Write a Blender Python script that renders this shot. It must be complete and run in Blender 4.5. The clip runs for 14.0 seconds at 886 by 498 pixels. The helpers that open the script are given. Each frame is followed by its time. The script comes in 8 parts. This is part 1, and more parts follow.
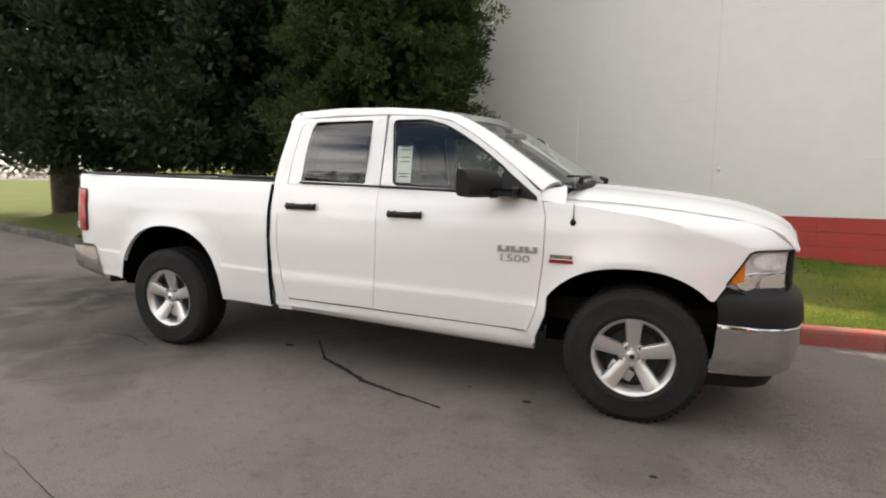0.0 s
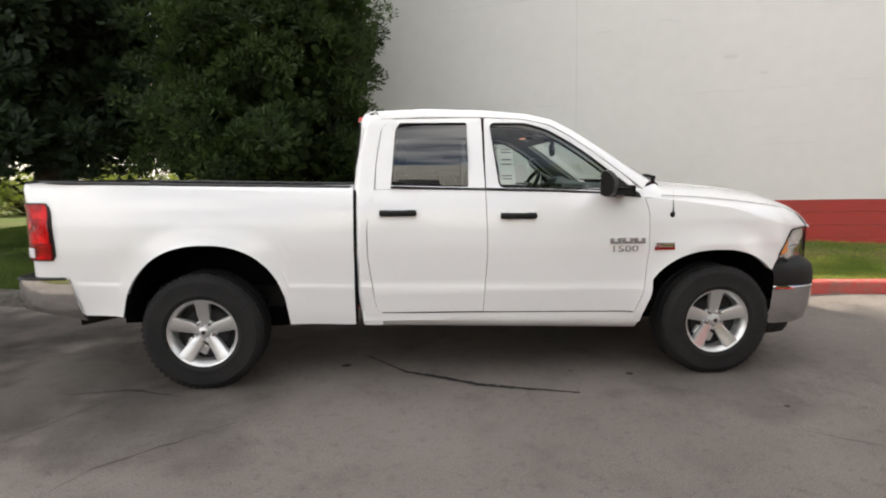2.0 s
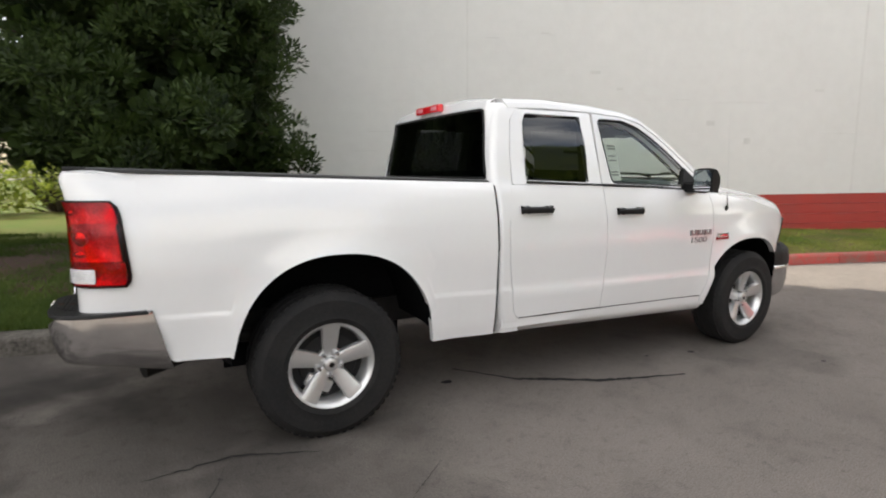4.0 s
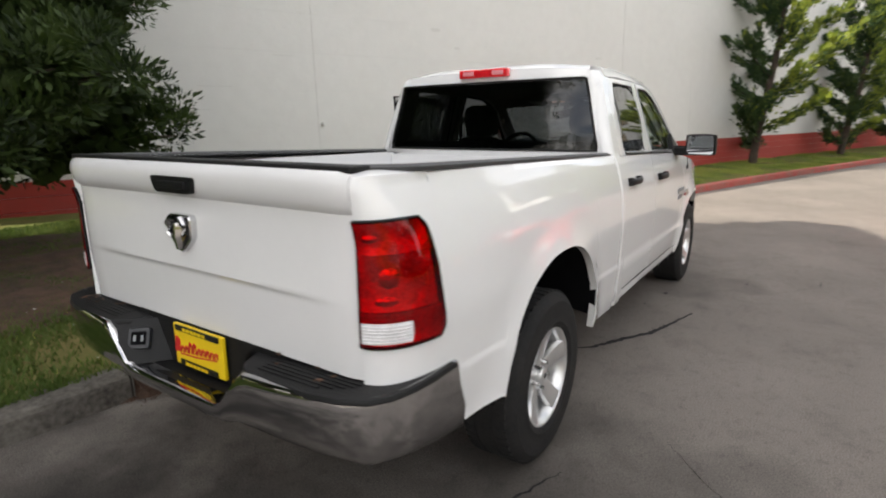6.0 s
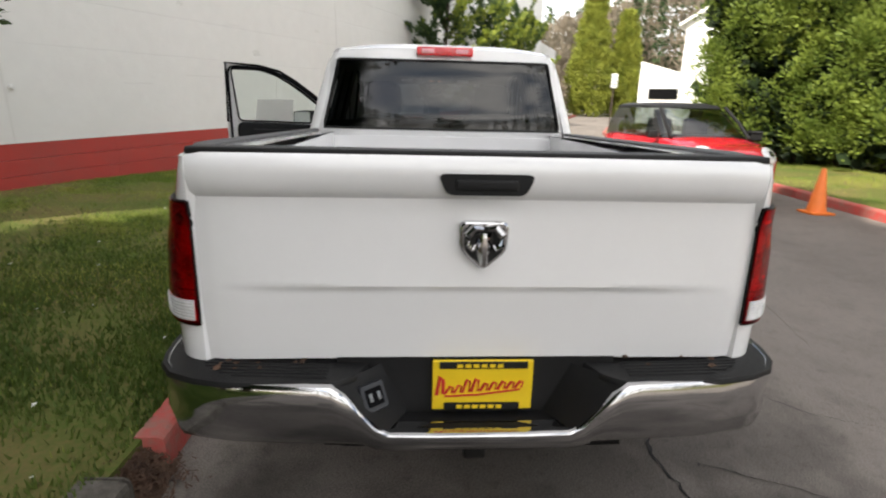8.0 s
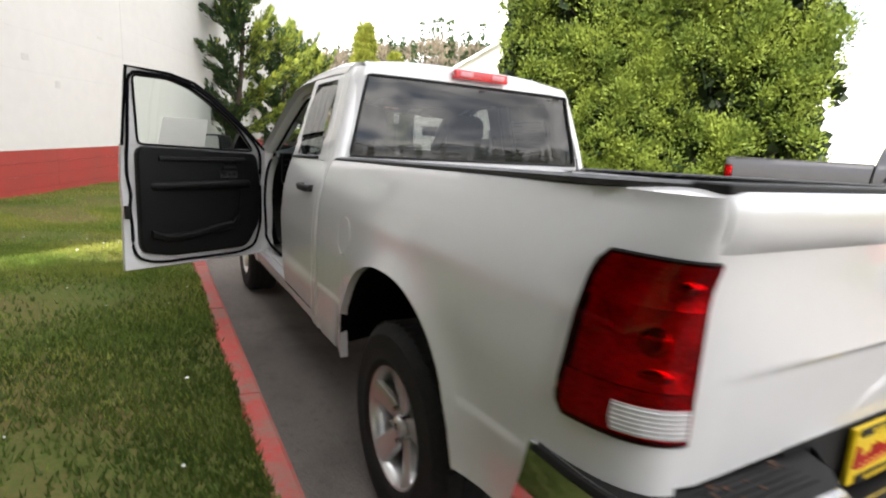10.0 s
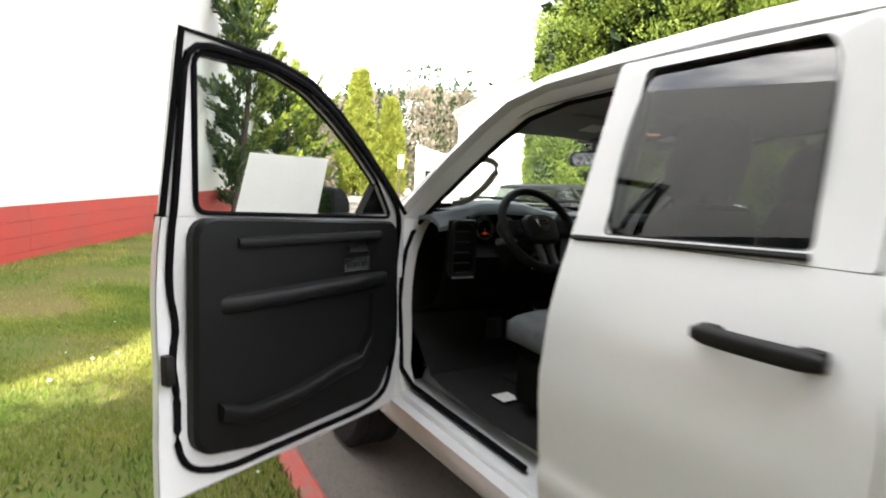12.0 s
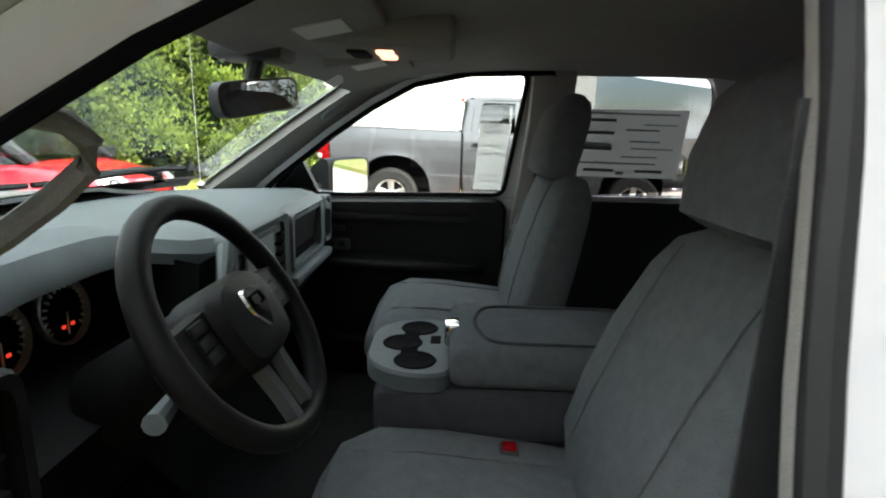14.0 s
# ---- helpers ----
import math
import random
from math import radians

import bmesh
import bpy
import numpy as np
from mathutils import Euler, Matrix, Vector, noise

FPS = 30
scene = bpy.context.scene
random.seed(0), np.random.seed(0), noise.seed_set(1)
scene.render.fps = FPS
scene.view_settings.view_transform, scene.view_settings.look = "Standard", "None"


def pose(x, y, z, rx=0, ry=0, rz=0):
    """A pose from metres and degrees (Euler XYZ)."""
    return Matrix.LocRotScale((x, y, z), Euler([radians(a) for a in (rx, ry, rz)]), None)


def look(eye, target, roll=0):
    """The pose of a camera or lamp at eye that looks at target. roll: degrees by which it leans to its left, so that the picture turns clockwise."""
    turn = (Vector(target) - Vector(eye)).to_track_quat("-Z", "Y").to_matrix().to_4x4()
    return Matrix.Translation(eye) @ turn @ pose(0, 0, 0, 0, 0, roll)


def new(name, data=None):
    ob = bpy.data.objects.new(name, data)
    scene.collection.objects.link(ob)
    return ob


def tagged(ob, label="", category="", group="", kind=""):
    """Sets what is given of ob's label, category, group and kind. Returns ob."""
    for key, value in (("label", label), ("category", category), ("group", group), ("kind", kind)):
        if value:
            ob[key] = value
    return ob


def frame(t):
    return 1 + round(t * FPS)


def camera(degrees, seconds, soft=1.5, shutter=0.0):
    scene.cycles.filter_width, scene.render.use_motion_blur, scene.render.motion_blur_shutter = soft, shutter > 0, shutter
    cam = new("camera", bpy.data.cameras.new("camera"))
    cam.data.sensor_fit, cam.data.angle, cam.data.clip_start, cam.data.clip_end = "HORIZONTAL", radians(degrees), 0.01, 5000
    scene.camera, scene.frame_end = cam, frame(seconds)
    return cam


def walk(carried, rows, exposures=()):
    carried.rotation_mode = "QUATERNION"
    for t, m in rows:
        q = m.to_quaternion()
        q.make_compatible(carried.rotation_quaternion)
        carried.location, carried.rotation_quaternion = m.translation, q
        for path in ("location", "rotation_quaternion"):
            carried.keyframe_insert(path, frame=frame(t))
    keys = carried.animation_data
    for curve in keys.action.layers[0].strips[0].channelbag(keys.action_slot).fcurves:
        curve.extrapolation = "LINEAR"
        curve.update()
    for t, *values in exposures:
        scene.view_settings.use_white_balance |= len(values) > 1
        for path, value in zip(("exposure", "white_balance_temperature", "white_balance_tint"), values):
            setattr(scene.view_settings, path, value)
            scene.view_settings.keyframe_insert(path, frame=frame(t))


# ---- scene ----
cam = camera(80.0, 14.0, 2.0, 0.4)
PATH = [
    (0, (3.583, -4.068, 1.392), (2.877, -2.215, 1.13), 1.1),
    (0.5, (3.057, -4.247, 1.413), (2.566, -2.328, 1.14), 0.2),
    (1, (2.502, -4.417, 1.456), (2.231, -2.459, 1.151), 0.2),
    (1.5, (1.952, -4.432, 1.472), (1.885, -2.456, 1.172), 0.8),
    (2, (1.347, -4.443, 1.421), (1.493, -2.467, 1.149), -0.2),
    (2.5, (0.797, -4.328, 1.394), (1.18, -2.38, 1.158), -0.5),
    (3, (0.24, -4.132, 1.388), (0.81, -2.23, 1.144), 0.5),
    (3.2, (0.017, -4.034, 1.381), (0.641, -2.151, 1.122), 1.0),
    (5.3, (-1.771, -2.45, 1.477), (-0.339, -1.097, 1.135), -1.1),
    (5.5, (-1.897, -2.271, 1.497), (-0.429, -0.964, 1.128), -0.8),
    (6, (-2.127, -1.761, 1.492), (-0.499, -0.685, 1.055), -0.2),
    (6.5, (-2.356, -1.269, 1.514), (-0.586, -0.427, 1.116), 1.2),
    (7, (-2.459, -0.755, 1.493), (-0.584, -0.223, 1.045), 0.5),
    (7.5, (-2.524, -0.247, 1.493), (-0.575, -0.059, 1.083), 2.2),
    (7.7, (-2.543, -0.065, 1.517), (-0.597, -0.003, 1.058), 1.9),
    (9.8, (-1.852, 1.58, 1.47), (-0.125, 0.654, 1.072), 2.5),
    (10, (-1.679, 1.687, 1.433), (0.039, 0.732, 1.062), 3.3),
    (10.5, (-1.142, 1.862, 1.419), (0.566, 0.877, 1.081), 3.6),
    (11, (-0.538, 1.935, 1.424), (1.178, 0.931, 1.213), 5.8),
    (11.5, (0.093, 1.962, 1.449), (1.752, 0.875, 1.191), 4.0),
    (12, (0.781, 1.928, 1.439), (2.494, 0.917, 1.231), 2.4),
    (12.5, (1.34, 1.788, 1.42), (2.814, 0.459, 1.172), 1.2),
    (13, (1.807, 1.486, 1.413), (2.763, -0.256, 1.191), 1.8),
    (13.5, (2.089, 1.263, 1.523), (2.261, -0.701, 1.185), 1.4),
    (14, (2.201, 1.167, 1.585), (2.22, -0.783, 1.142), 1.9),
]
walk(cam, [(t, look(e, g, r)) for t, e, g, r in PATH], exposures=[(0, 0.93, 7050, 12), (3.2, 0.88, 6800, 10), (7.7, 0.82, 6850, 10), (10, 1.40, 6800, 11), (11, 1.96, 6850, 11), (12, 2.12, 6750, 10), (12.5, 2.0, 6500, 9), (13.3, 2.08, 6500, 8), (14, 2.42, 6500, 7)])

# ---------------------------------------------------------------- light
world = bpy.data.worlds.new("world")
scene.world = world
world.use_nodes = True
wn = world.node_tree.nodes
wl = world.node_tree.links
sky = wn.new("ShaderNodeTexSky")
sky.sky_type = "NISHITA"
sky.sun_disc = False
SUN_EL, SUN_DIR = 42.0, Vector((-0.772, 0.636, 0)).normalized()
sky.sun_elevation = radians(SUN_EL)
sky.sun_rotation = math.atan2(SUN_DIR.x, SUN_DIR.y)
sky.air_density, sky.dust_density, sky.ozone_density = 1.0, 2.0, 1.0
bg = wn["Background"]
bg.inputs["Strength"].default_value = 0.125
# soft clouds over the sky
tc = wn.new("ShaderNodeTexCoord")
mp = wn.new("ShaderNodeMapping")
mp.inputs["Scale"].default_value = (1.0, 1.0, 2.6)
cn = wn.new("ShaderNodeTexNoise")
cn.inputs["Scale"].default_value, cn.inputs["Detail"].default_value = 2.2, 7.0
cr = wn.new("ShaderNodeValToRGB")
cr.color_ramp.elements[0].position, cr.color_ramp.elements[1].position = 0.36, 0.60
cm = wn.new("ShaderNodeMix")
cm.data_type = "RGBA"
wl.new(tc.outputs["Generated"], mp.inputs["Vector"])
wl.new(mp.outputs["Vector"], cn.inputs["Vector"])
wl.new(cn.outputs["Fac"], cr.inputs["Fac"])
wl.new(cr.outputs["Color"], cm.inputs[0])
wl.new(sky.outputs["Color"], cm.inputs[6])
cs = wn.new("ShaderNodeTexNoise")
cs.inputs["Scale"].default_value, cs.inputs["Detail"].default_value = 4.6, 6.0
ct = wn.new("ShaderNodeValToRGB")
ct.color_ramp.elements[0].position, ct.color_ramp.elements[1].position = 0.36, 0.62
ct.color_ramp.elements[0].color, ct.color_ramp.elements[1].color = (0.42, 0.43, 0.46, 1), (1, 1, 1, 1)
cg = wn.new("ShaderNodeVectorMath")
cg.operation = "SCALE"
cg.inputs["Scale"].default_value = 15.0
wl.new(mp.outputs["Vector"], cs.inputs["Vector"])
wl.new(cs.outputs["Fac"], ct.inputs["Fac"])
wl.new(ct.outputs["Color"], cg.inputs[0])
wl.new(cg.outputs[0], cm.inputs[7])
wl.new(cm.outputs[2], bg.inputs["Color"])

sun_data = bpy.data.lights.new("sun", "SUN")
sun_data.energy, sun_data.angle, sun_data.color = 5.0, radians(0.6), (1.0, 0.95, 0.86)
sun = new("sun", sun_data)
sun_to = Vector((SUN_DIR.x * math.cos(radians(SUN_EL)), SUN_DIR.y * math.cos(radians(SUN_EL)), math.sin(radians(SUN_EL))))
sun.matrix_world = look(sun_to * 60, (0, 0, 0))


# ---------------------------------------------------------------- materials
def mat(name, color, rough=0.5, metal=0.0, vary=0.0, scale=8.0, bump=0.0, bscale=60.0, color2=None, coat=0.0, spec=0.5, rvary=0.0, per_object=0.0, fine=0.0, share=0.45):
    """A principled material whose colour drifts at two scales and whose surface has a fine relief."""
    m = bpy.data.materials.new(name)
    m.use_nodes = True
    n, l = m.node_tree.nodes, m.node_tree.links
    p = n["Principled BSDF"]
    p.inputs["Roughness"].default_value, p.inputs["Metallic"].default_value = rough, metal
    p.inputs["Coat Weight"].default_value, p.inputs["Coat Roughness"].default_value = coat, 0.04
    p.inputs["Specular IOR Level"].default_value = spec
    p.inputs["Base Color"].default_value = (*color, 1)
    co = n.new("ShaderNodeTexCoord")
    if vary or color2:
        c2 = color2 or tuple(c * (1 - vary) for c in color)
        a = n.new("ShaderNodeTexNoise")
        a.inputs["Scale"].default_value, a.inputs["Detail"].default_value = scale, 6.0
        b = n.new("ShaderNodeTexNoise")
        b.inputs["Scale"].default_value, b.inputs["Detail"].default_value = fine or scale * 9, 4.0
        mx = n.new("ShaderNodeMix")
        mx.inputs[0].default_value = share
        rp = n.new("ShaderNodeValToRGB")
        rp.color_ramp.elements[0].position, rp.color_ramp.elements[1].position = 0.38, 0.64
        rp.color_ramp.elements[0].color, rp.color_ramp.elements[1].color = (*color, 1), (*c2, 1)
        l.new(co.outputs["Object"], a.inputs["Vector"])
        l.new(co.outputs["Object"], b.inputs["Vector"])
        l.new(a.outputs["Fac"], mx.inputs[2])
        l.new(b.outputs["Fac"], mx.inputs[3])
        l.new(mx.outputs[0], rp.inputs["Fac"])
        out = rp.outputs["Color"]
        if per_object:
            oi = n.new("ShaderNodeObjectInfo")
            hs = n.new("ShaderNodeHueSaturation")
            mr = n.new("ShaderNodeMapRange")
            mr.inputs[3].default_value, mr.inputs[4].default_value = 1 - per_object, 1 + per_object
            l.new(oi.outputs["Random"], mr.inputs[0])
            l.new(mr.outputs[0], hs.inputs["Value"])
            l.new(out, hs.inputs["Color"])
            out = hs.outputs["Color"]
        l.new(out, p.inputs["Base Color"])
        if rvary:
            mr2 = n.new("ShaderNodeMapRange")
            mr2.inputs[3].default_value, mr2.inputs[4].default_value = max(0.0, rough - rvary), min(1.0, rough + rvary)
            l.new(mx.outputs[0], mr2.inputs[0])
            l.new(mr2.outputs[0], p.inputs["Roughness"])
    if bump:
        bn = n.new("ShaderNodeTexNoise")
        bn.inputs["Scale"].default_value, bn.inputs["Detail"].default_value = bscale, 5.0
        bp = n.new("ShaderNodeBump")
        bp.inputs["Strength"].default_value, bp.inputs["Distance"].default_value = bump, 0.01
        l.new(co.outputs["Object"], bn.inputs["Vector"])
        l.new(bn.outputs["Fac"], bp.inputs["Height"])
        l.new(bp.outputs["Normal"], p.inputs["Normal"])
    return m


def glass(name, tint, rough=0.0, mix=0.2):
    """Thin automotive glass: clear transmission by tint with a true Fresnel gloss on top."""
    m = bpy.data.materials.new(name)
    m.use_nodes = True
    n, l = m.node_tree.nodes, m.node_tree.links
    n.remove(n["Principled BSDF"])
    o = n["Material Output"]
    tr = n.new("ShaderNodeBsdfTransparent")
    tr.inputs["Color"].default_value = (*tint, 1)
    gl = n.new("ShaderNodeBsdfGlossy")
    gl.inputs["Roughness"].default_value = rough
    lw = n.new("ShaderNodeLayerWeight")
    lw.inputs["Blend"].default_value = 0.5
    pw = n.new("ShaderNodeMath")
    pw.operation = "POWER"
    pw.inputs[1].default_value = 4.0
    fr = n.new("ShaderNodeMapRange")
    fr.inputs[3].default_value, fr.inputs[4].default_value = mix, 0.95
    mx = n.new("ShaderNodeMixShader")
    l.new(lw.outputs["Facing"], pw.inputs[0])
    l.new(pw.outputs[0], fr.inputs[0])
    l.new(fr.outputs[0], mx.inputs[0])
    l.new(tr.outputs[0], mx.inputs[1])
    l.new(gl.outputs[0], mx.inputs[2])
    l.new(mx.outputs[0], o.inputs["Surface"])
    return m


def thin_paper(name, color):
    """Paper that lets part of the light through."""
    m = mat(name, color, 0.8, vary=0.05, scale=12)
    n, l = m.node_tree.nodes, m.node_tree.links
    t = n.new("ShaderNodeBsdfTranslucent")
    t.inputs["Color"].default_value = (*color, 1)
    mx = n.new("ShaderNodeMixShader")
    mx.inputs[0].default_value = 0.30
    l.new(n["Principled BSDF"].outputs[0], mx.inputs[1])
    l.new(t.outputs[0], mx.inputs[2])
    l.new(mx.outputs[0], n["Material Output"].inputs["Surface"])
    return m


def emit(name, color, strength):
    m = bpy.data.materials.new(name)
    m.use_nodes = True
    p = m.node_tree.nodes["Principled BSDF"]
    p.inputs["Emission Color"].default_value = (*color, 1)
    p.inputs["Emission Strength"].default_value = strength
    p.inputs["Base Color"].default_value = (*color, 1)
    return m


def leaf_mat(name, a, b, rough=0.6, tuft=3.2):
    """Foliage: each clump has its own shade, and a little light passes through."""
    m = bpy.data.materials.new(name)
    m.use_nodes = True
    n, l = m.node_tree.nodes, m.node_tree.links
    p = n["Principled BSDF"]
    g = n.new("ShaderNodeNewGeometry")
    r = n.new("ShaderNodeValToRGB")
    r.color_ramp.elements[0].color, r.color_ramp.elements[1].color = (*a, 1), (*b, 1)
    # single sprays differ, and so do whole tufts
    co = n.new("ShaderNodeTexCoord")
    tn = n.new("ShaderNodeTexNoise")
    tn.inputs["Scale"].default_value, tn.inputs["Detail"].default_value = tuft, 2.0
    tr = n.new("ShaderNodeMapRange")
    tr.inputs[1].default_value, tr.inputs[2].default_value = 0.36, 0.64
    av = n.new("ShaderNodeMix")
    av.inputs[0].default_value = 0.62
    l.new(co.outputs["Object"], tn.inputs["Vector"])
    l.new(tn.outputs["Fac"], tr.inputs[0])
    l.new(g.outputs["Random Per Island"], av.inputs[2])
    l.new(tr.outputs[0], av.inputs[3])
    l.new(av.outputs[0], r.inputs["Fac"])
    l.new(r.outputs["Color"], p.inputs["Base Color"])
    p.inputs["Roughness"].default_value = rough
    p.inputs["Specular IOR Level"].default_value = 0.3
    t = n.new("ShaderNodeBsdfTranslucent")
    l.new(r.outputs["Color"], t.inputs["Color"])
    mx = n.new("ShaderNodeMixShader")
    mx.inputs[0].default_value = 0.3
    l.new(p.outputs[0], mx.inputs[1])
    l.new(t.outputs[0], mx.inputs[2])
    l.new(mx.outputs[0], n["Material Output"].inputs["Surface"])
    return m


M = {}
M["paint"] = mat("white_paint", (0.77, 0.77, 0.775), 0.26, vary=0.015, scale=3, coat=1.0)
M["grey_paint"] = mat("grey_paint", (0.075, 0.076, 0.084), 0.3, metal=0.4, vary=0.1, scale=4, coat=0.9)
M["red_paint"] = mat("red_car_paint", (0.62, 0.015, 0.03), 0.25, vary=0.08, scale=4, coat=0.9)
M["black"] = mat("black_plastic", (0.0095, 0.0095, 0.010), 0.55, spec=0.28, vary=0.3, scale=12, bump=0.15, bscale=300)
M["gap"] = mat("dark_gap", (0.006, 0.006, 0.007), 0.9, vary=0.3, spec=0.06)
M["rubber"] = mat("tyre_rubber", (0.010, 0.010, 0.0105), 0.8, spec=0.28, color2=(0.019, 0.018, 0.0175), scale=6, bump=0.25, bscale=90)
M["rim"] = mat("silver_alloy", (0.66, 0.66, 0.66), 0.30, metal=0.72, vary=0.06, scale=10, coat=0.4)
M["rim_dark"] = mat("wheel_inside", (0.02, 0.02, 0.021), 0.6, metal=0.4, vary=0.4, scale=12)
M["chrome"] = mat("chrome", (0.60, 0.60, 0.61), 0.07, metal=1.0, vary=0.06, scale=5, rvary=0.04)
M["red_lens"] = mat("red_lens", (0.36, 0.004, 0.008), 0.12, color2=(0.2, 0.002, 0.005), scale=7, coat=1.0)
M["red_bright"] = mat("bright_red_reflector", (0.80, 0.02, 0.03), 0.15, color2=(0.5, 0.006, 0.012), scale=14, coat=1.0)
M["clear_lens"] = mat("clear_lens", (0.80, 0.80, 0.81), 0.12, metal=0.15, vary=0.3, scale=30, coat=1.0, bump=0.4, bscale=120)
M["amber"] = mat("amber_lens", (0.75, 0.22, 0.02), 0.12, vary=0.3, scale=20, coat=1.0)
M["glass"] = glass("clear_glass", (0.84, 0.90, 0.87), mix=0.06)
M["lamp_glass"] = glass("headlamp_glass", (0.97, 0.97, 0.97), mix=0.05)
M["tint"] = glass("tinted_glass", (0.13, 0.137, 0.14), mix=0.10)
M["dark_tint"] = glass("dark_tinted_glass", (0.085, 0.09, 0.095), mix=0.06)
M["bowl_head"] = mat("headlamp_reflector", (0.94, 0.94, 0.95), 0.2, metal=0.1, color2=(0.55, 0.55, 0.55), scale=12, bump=0.6, bscale=20)
M["pink_lens"] = mat("pink_cargo_lens", (0.85, 0.32, 0.36), 0.15, vary=0.2, scale=40, coat=1.0)
M["cap"] = mat("rail_cap_plastic", (0.045, 0.046, 0.048), 0.55, vary=0.2, scale=12, bump=0.15, bscale=300)
M["seal"] = mat("door_seal_rubber", (0.016, 0.016, 0.017), 0.6, vary=0.2, scale=20)
M["car_glass"] = glass("car_window_glass", (0.42, 0.46, 0.45), mix=0.07)
M["red_glass"] = glass("red_lens_glass", (0.84, 0.002, 0.03), mix=0.03)
M["bowl"] = mat("lamp_reflector", (0.80, 0.80, 0.80), 0.18, metal=0.7, color2=(0.28, 0.28, 0.28), scale=13, bump=0.9, bscale=26)
M["cloth"] = mat("seat_cloth", (0.088, 0.097, 0.103), 0.95, color2=(0.122, 0.132, 0.138), scale=40, bump=0.5, bscale=420)
M["cloth_dark"] = mat("seat_bolster", (0.055, 0.060, 0.066), 0.95, vary=0.3, scale=30, bump=0.4, bscale=380)
M["dash"] = mat("dash_plastic", (0.095, 0.112, 0.118), 0.6, vary=0.15, scale=20, bump=0.2, bscale=900)
M["dash_dark"] = mat("trim_dark", (0.038, 0.040, 0.043), 0.5, vary=0.25, scale=20, bump=0.25, bscale=300)
# black trim low in the cab, its shade darkened into the colour
M["dash_low"] = mat("shaded_lower_black", (0.005, 0.005, 0.0055), 0.7, spec=0.12, vary=0.3, scale=20, bump=0.15, bscale=500)
M["wheel_skin"] = mat("wheel_leather", (0.0065, 0.0065, 0.007), 0.55, spec=0.2, vary=0.2, scale=20, bump=0.12, bscale=700)
M["spoke"] = mat("satin_spoke", (0.20, 0.21, 0.22), 0.35, metal=0.6, vary=0.15, scale=30)
M["socket"] = mat("grey_socket", (0.018, 0.020, 0.025), 0.45, vary=0.2, scale=30)
M["liner"] = mat("headliner", (0.29, 0.28, 0.262), 0.95, vary=0.12, scale=18, bump=0.3, bscale=300)
M["carpet"] = mat("carpet", (0.008, 0.008, 0.0085), 1.0, vary=0.4, scale=60, bump=0.6, bscale=250)
M["paper"] = mat("paper", (0.78, 0.78, 0.75), 0.8, vary=0.05, scale=12)
M["sheet"] = thin_paper("thin_paper", (0.80, 0.80, 0.77))
M["door_trim"] = mat("door_trim_black", (0.0046, 0.0050, 0.0056), 0.55, spec=0.3, vary=0.25, scale=20, bump=0.25, bscale=300)
M["ink"] = mat("grey_ink", (0.22, 0.22, 0.23), 0.8, vary=0.2)
M["yellow"] = mat("plate_yellow", (0.80, 0.56, 0.01), 0.5, vary=0.06, scale=20)
M["red_ink"] = mat("red_ink", (0.55, 0.02, 0.02), 0.5, vary=0.1)
M["badge"] = mat("badge_metal", (0.40, 0.40, 0.41), 0.3, metal=0.7, vary=0.1, scale=20)
M["steel"] = mat("dark_steel", (0.02, 0.019, 0.018), 0.6, metal=0.6, vary=0.5, scale=12, bump=0.3)
M["screen"] = mat("screen", (0.55, 0.58, 0.6), 0.2, vary=0.1, scale=30)
M["mirror"] = mat("mirror_glass", (0.86, 0.88, 0.9), 0.02, metal=1.0)
M["lamp"] = emit("dome_lamp_glow", (1.0, 0.5, 0.3), 0.5)
M["tell"] = emit("warning_light", (1.0, 0.06, 0.03), 0.15)
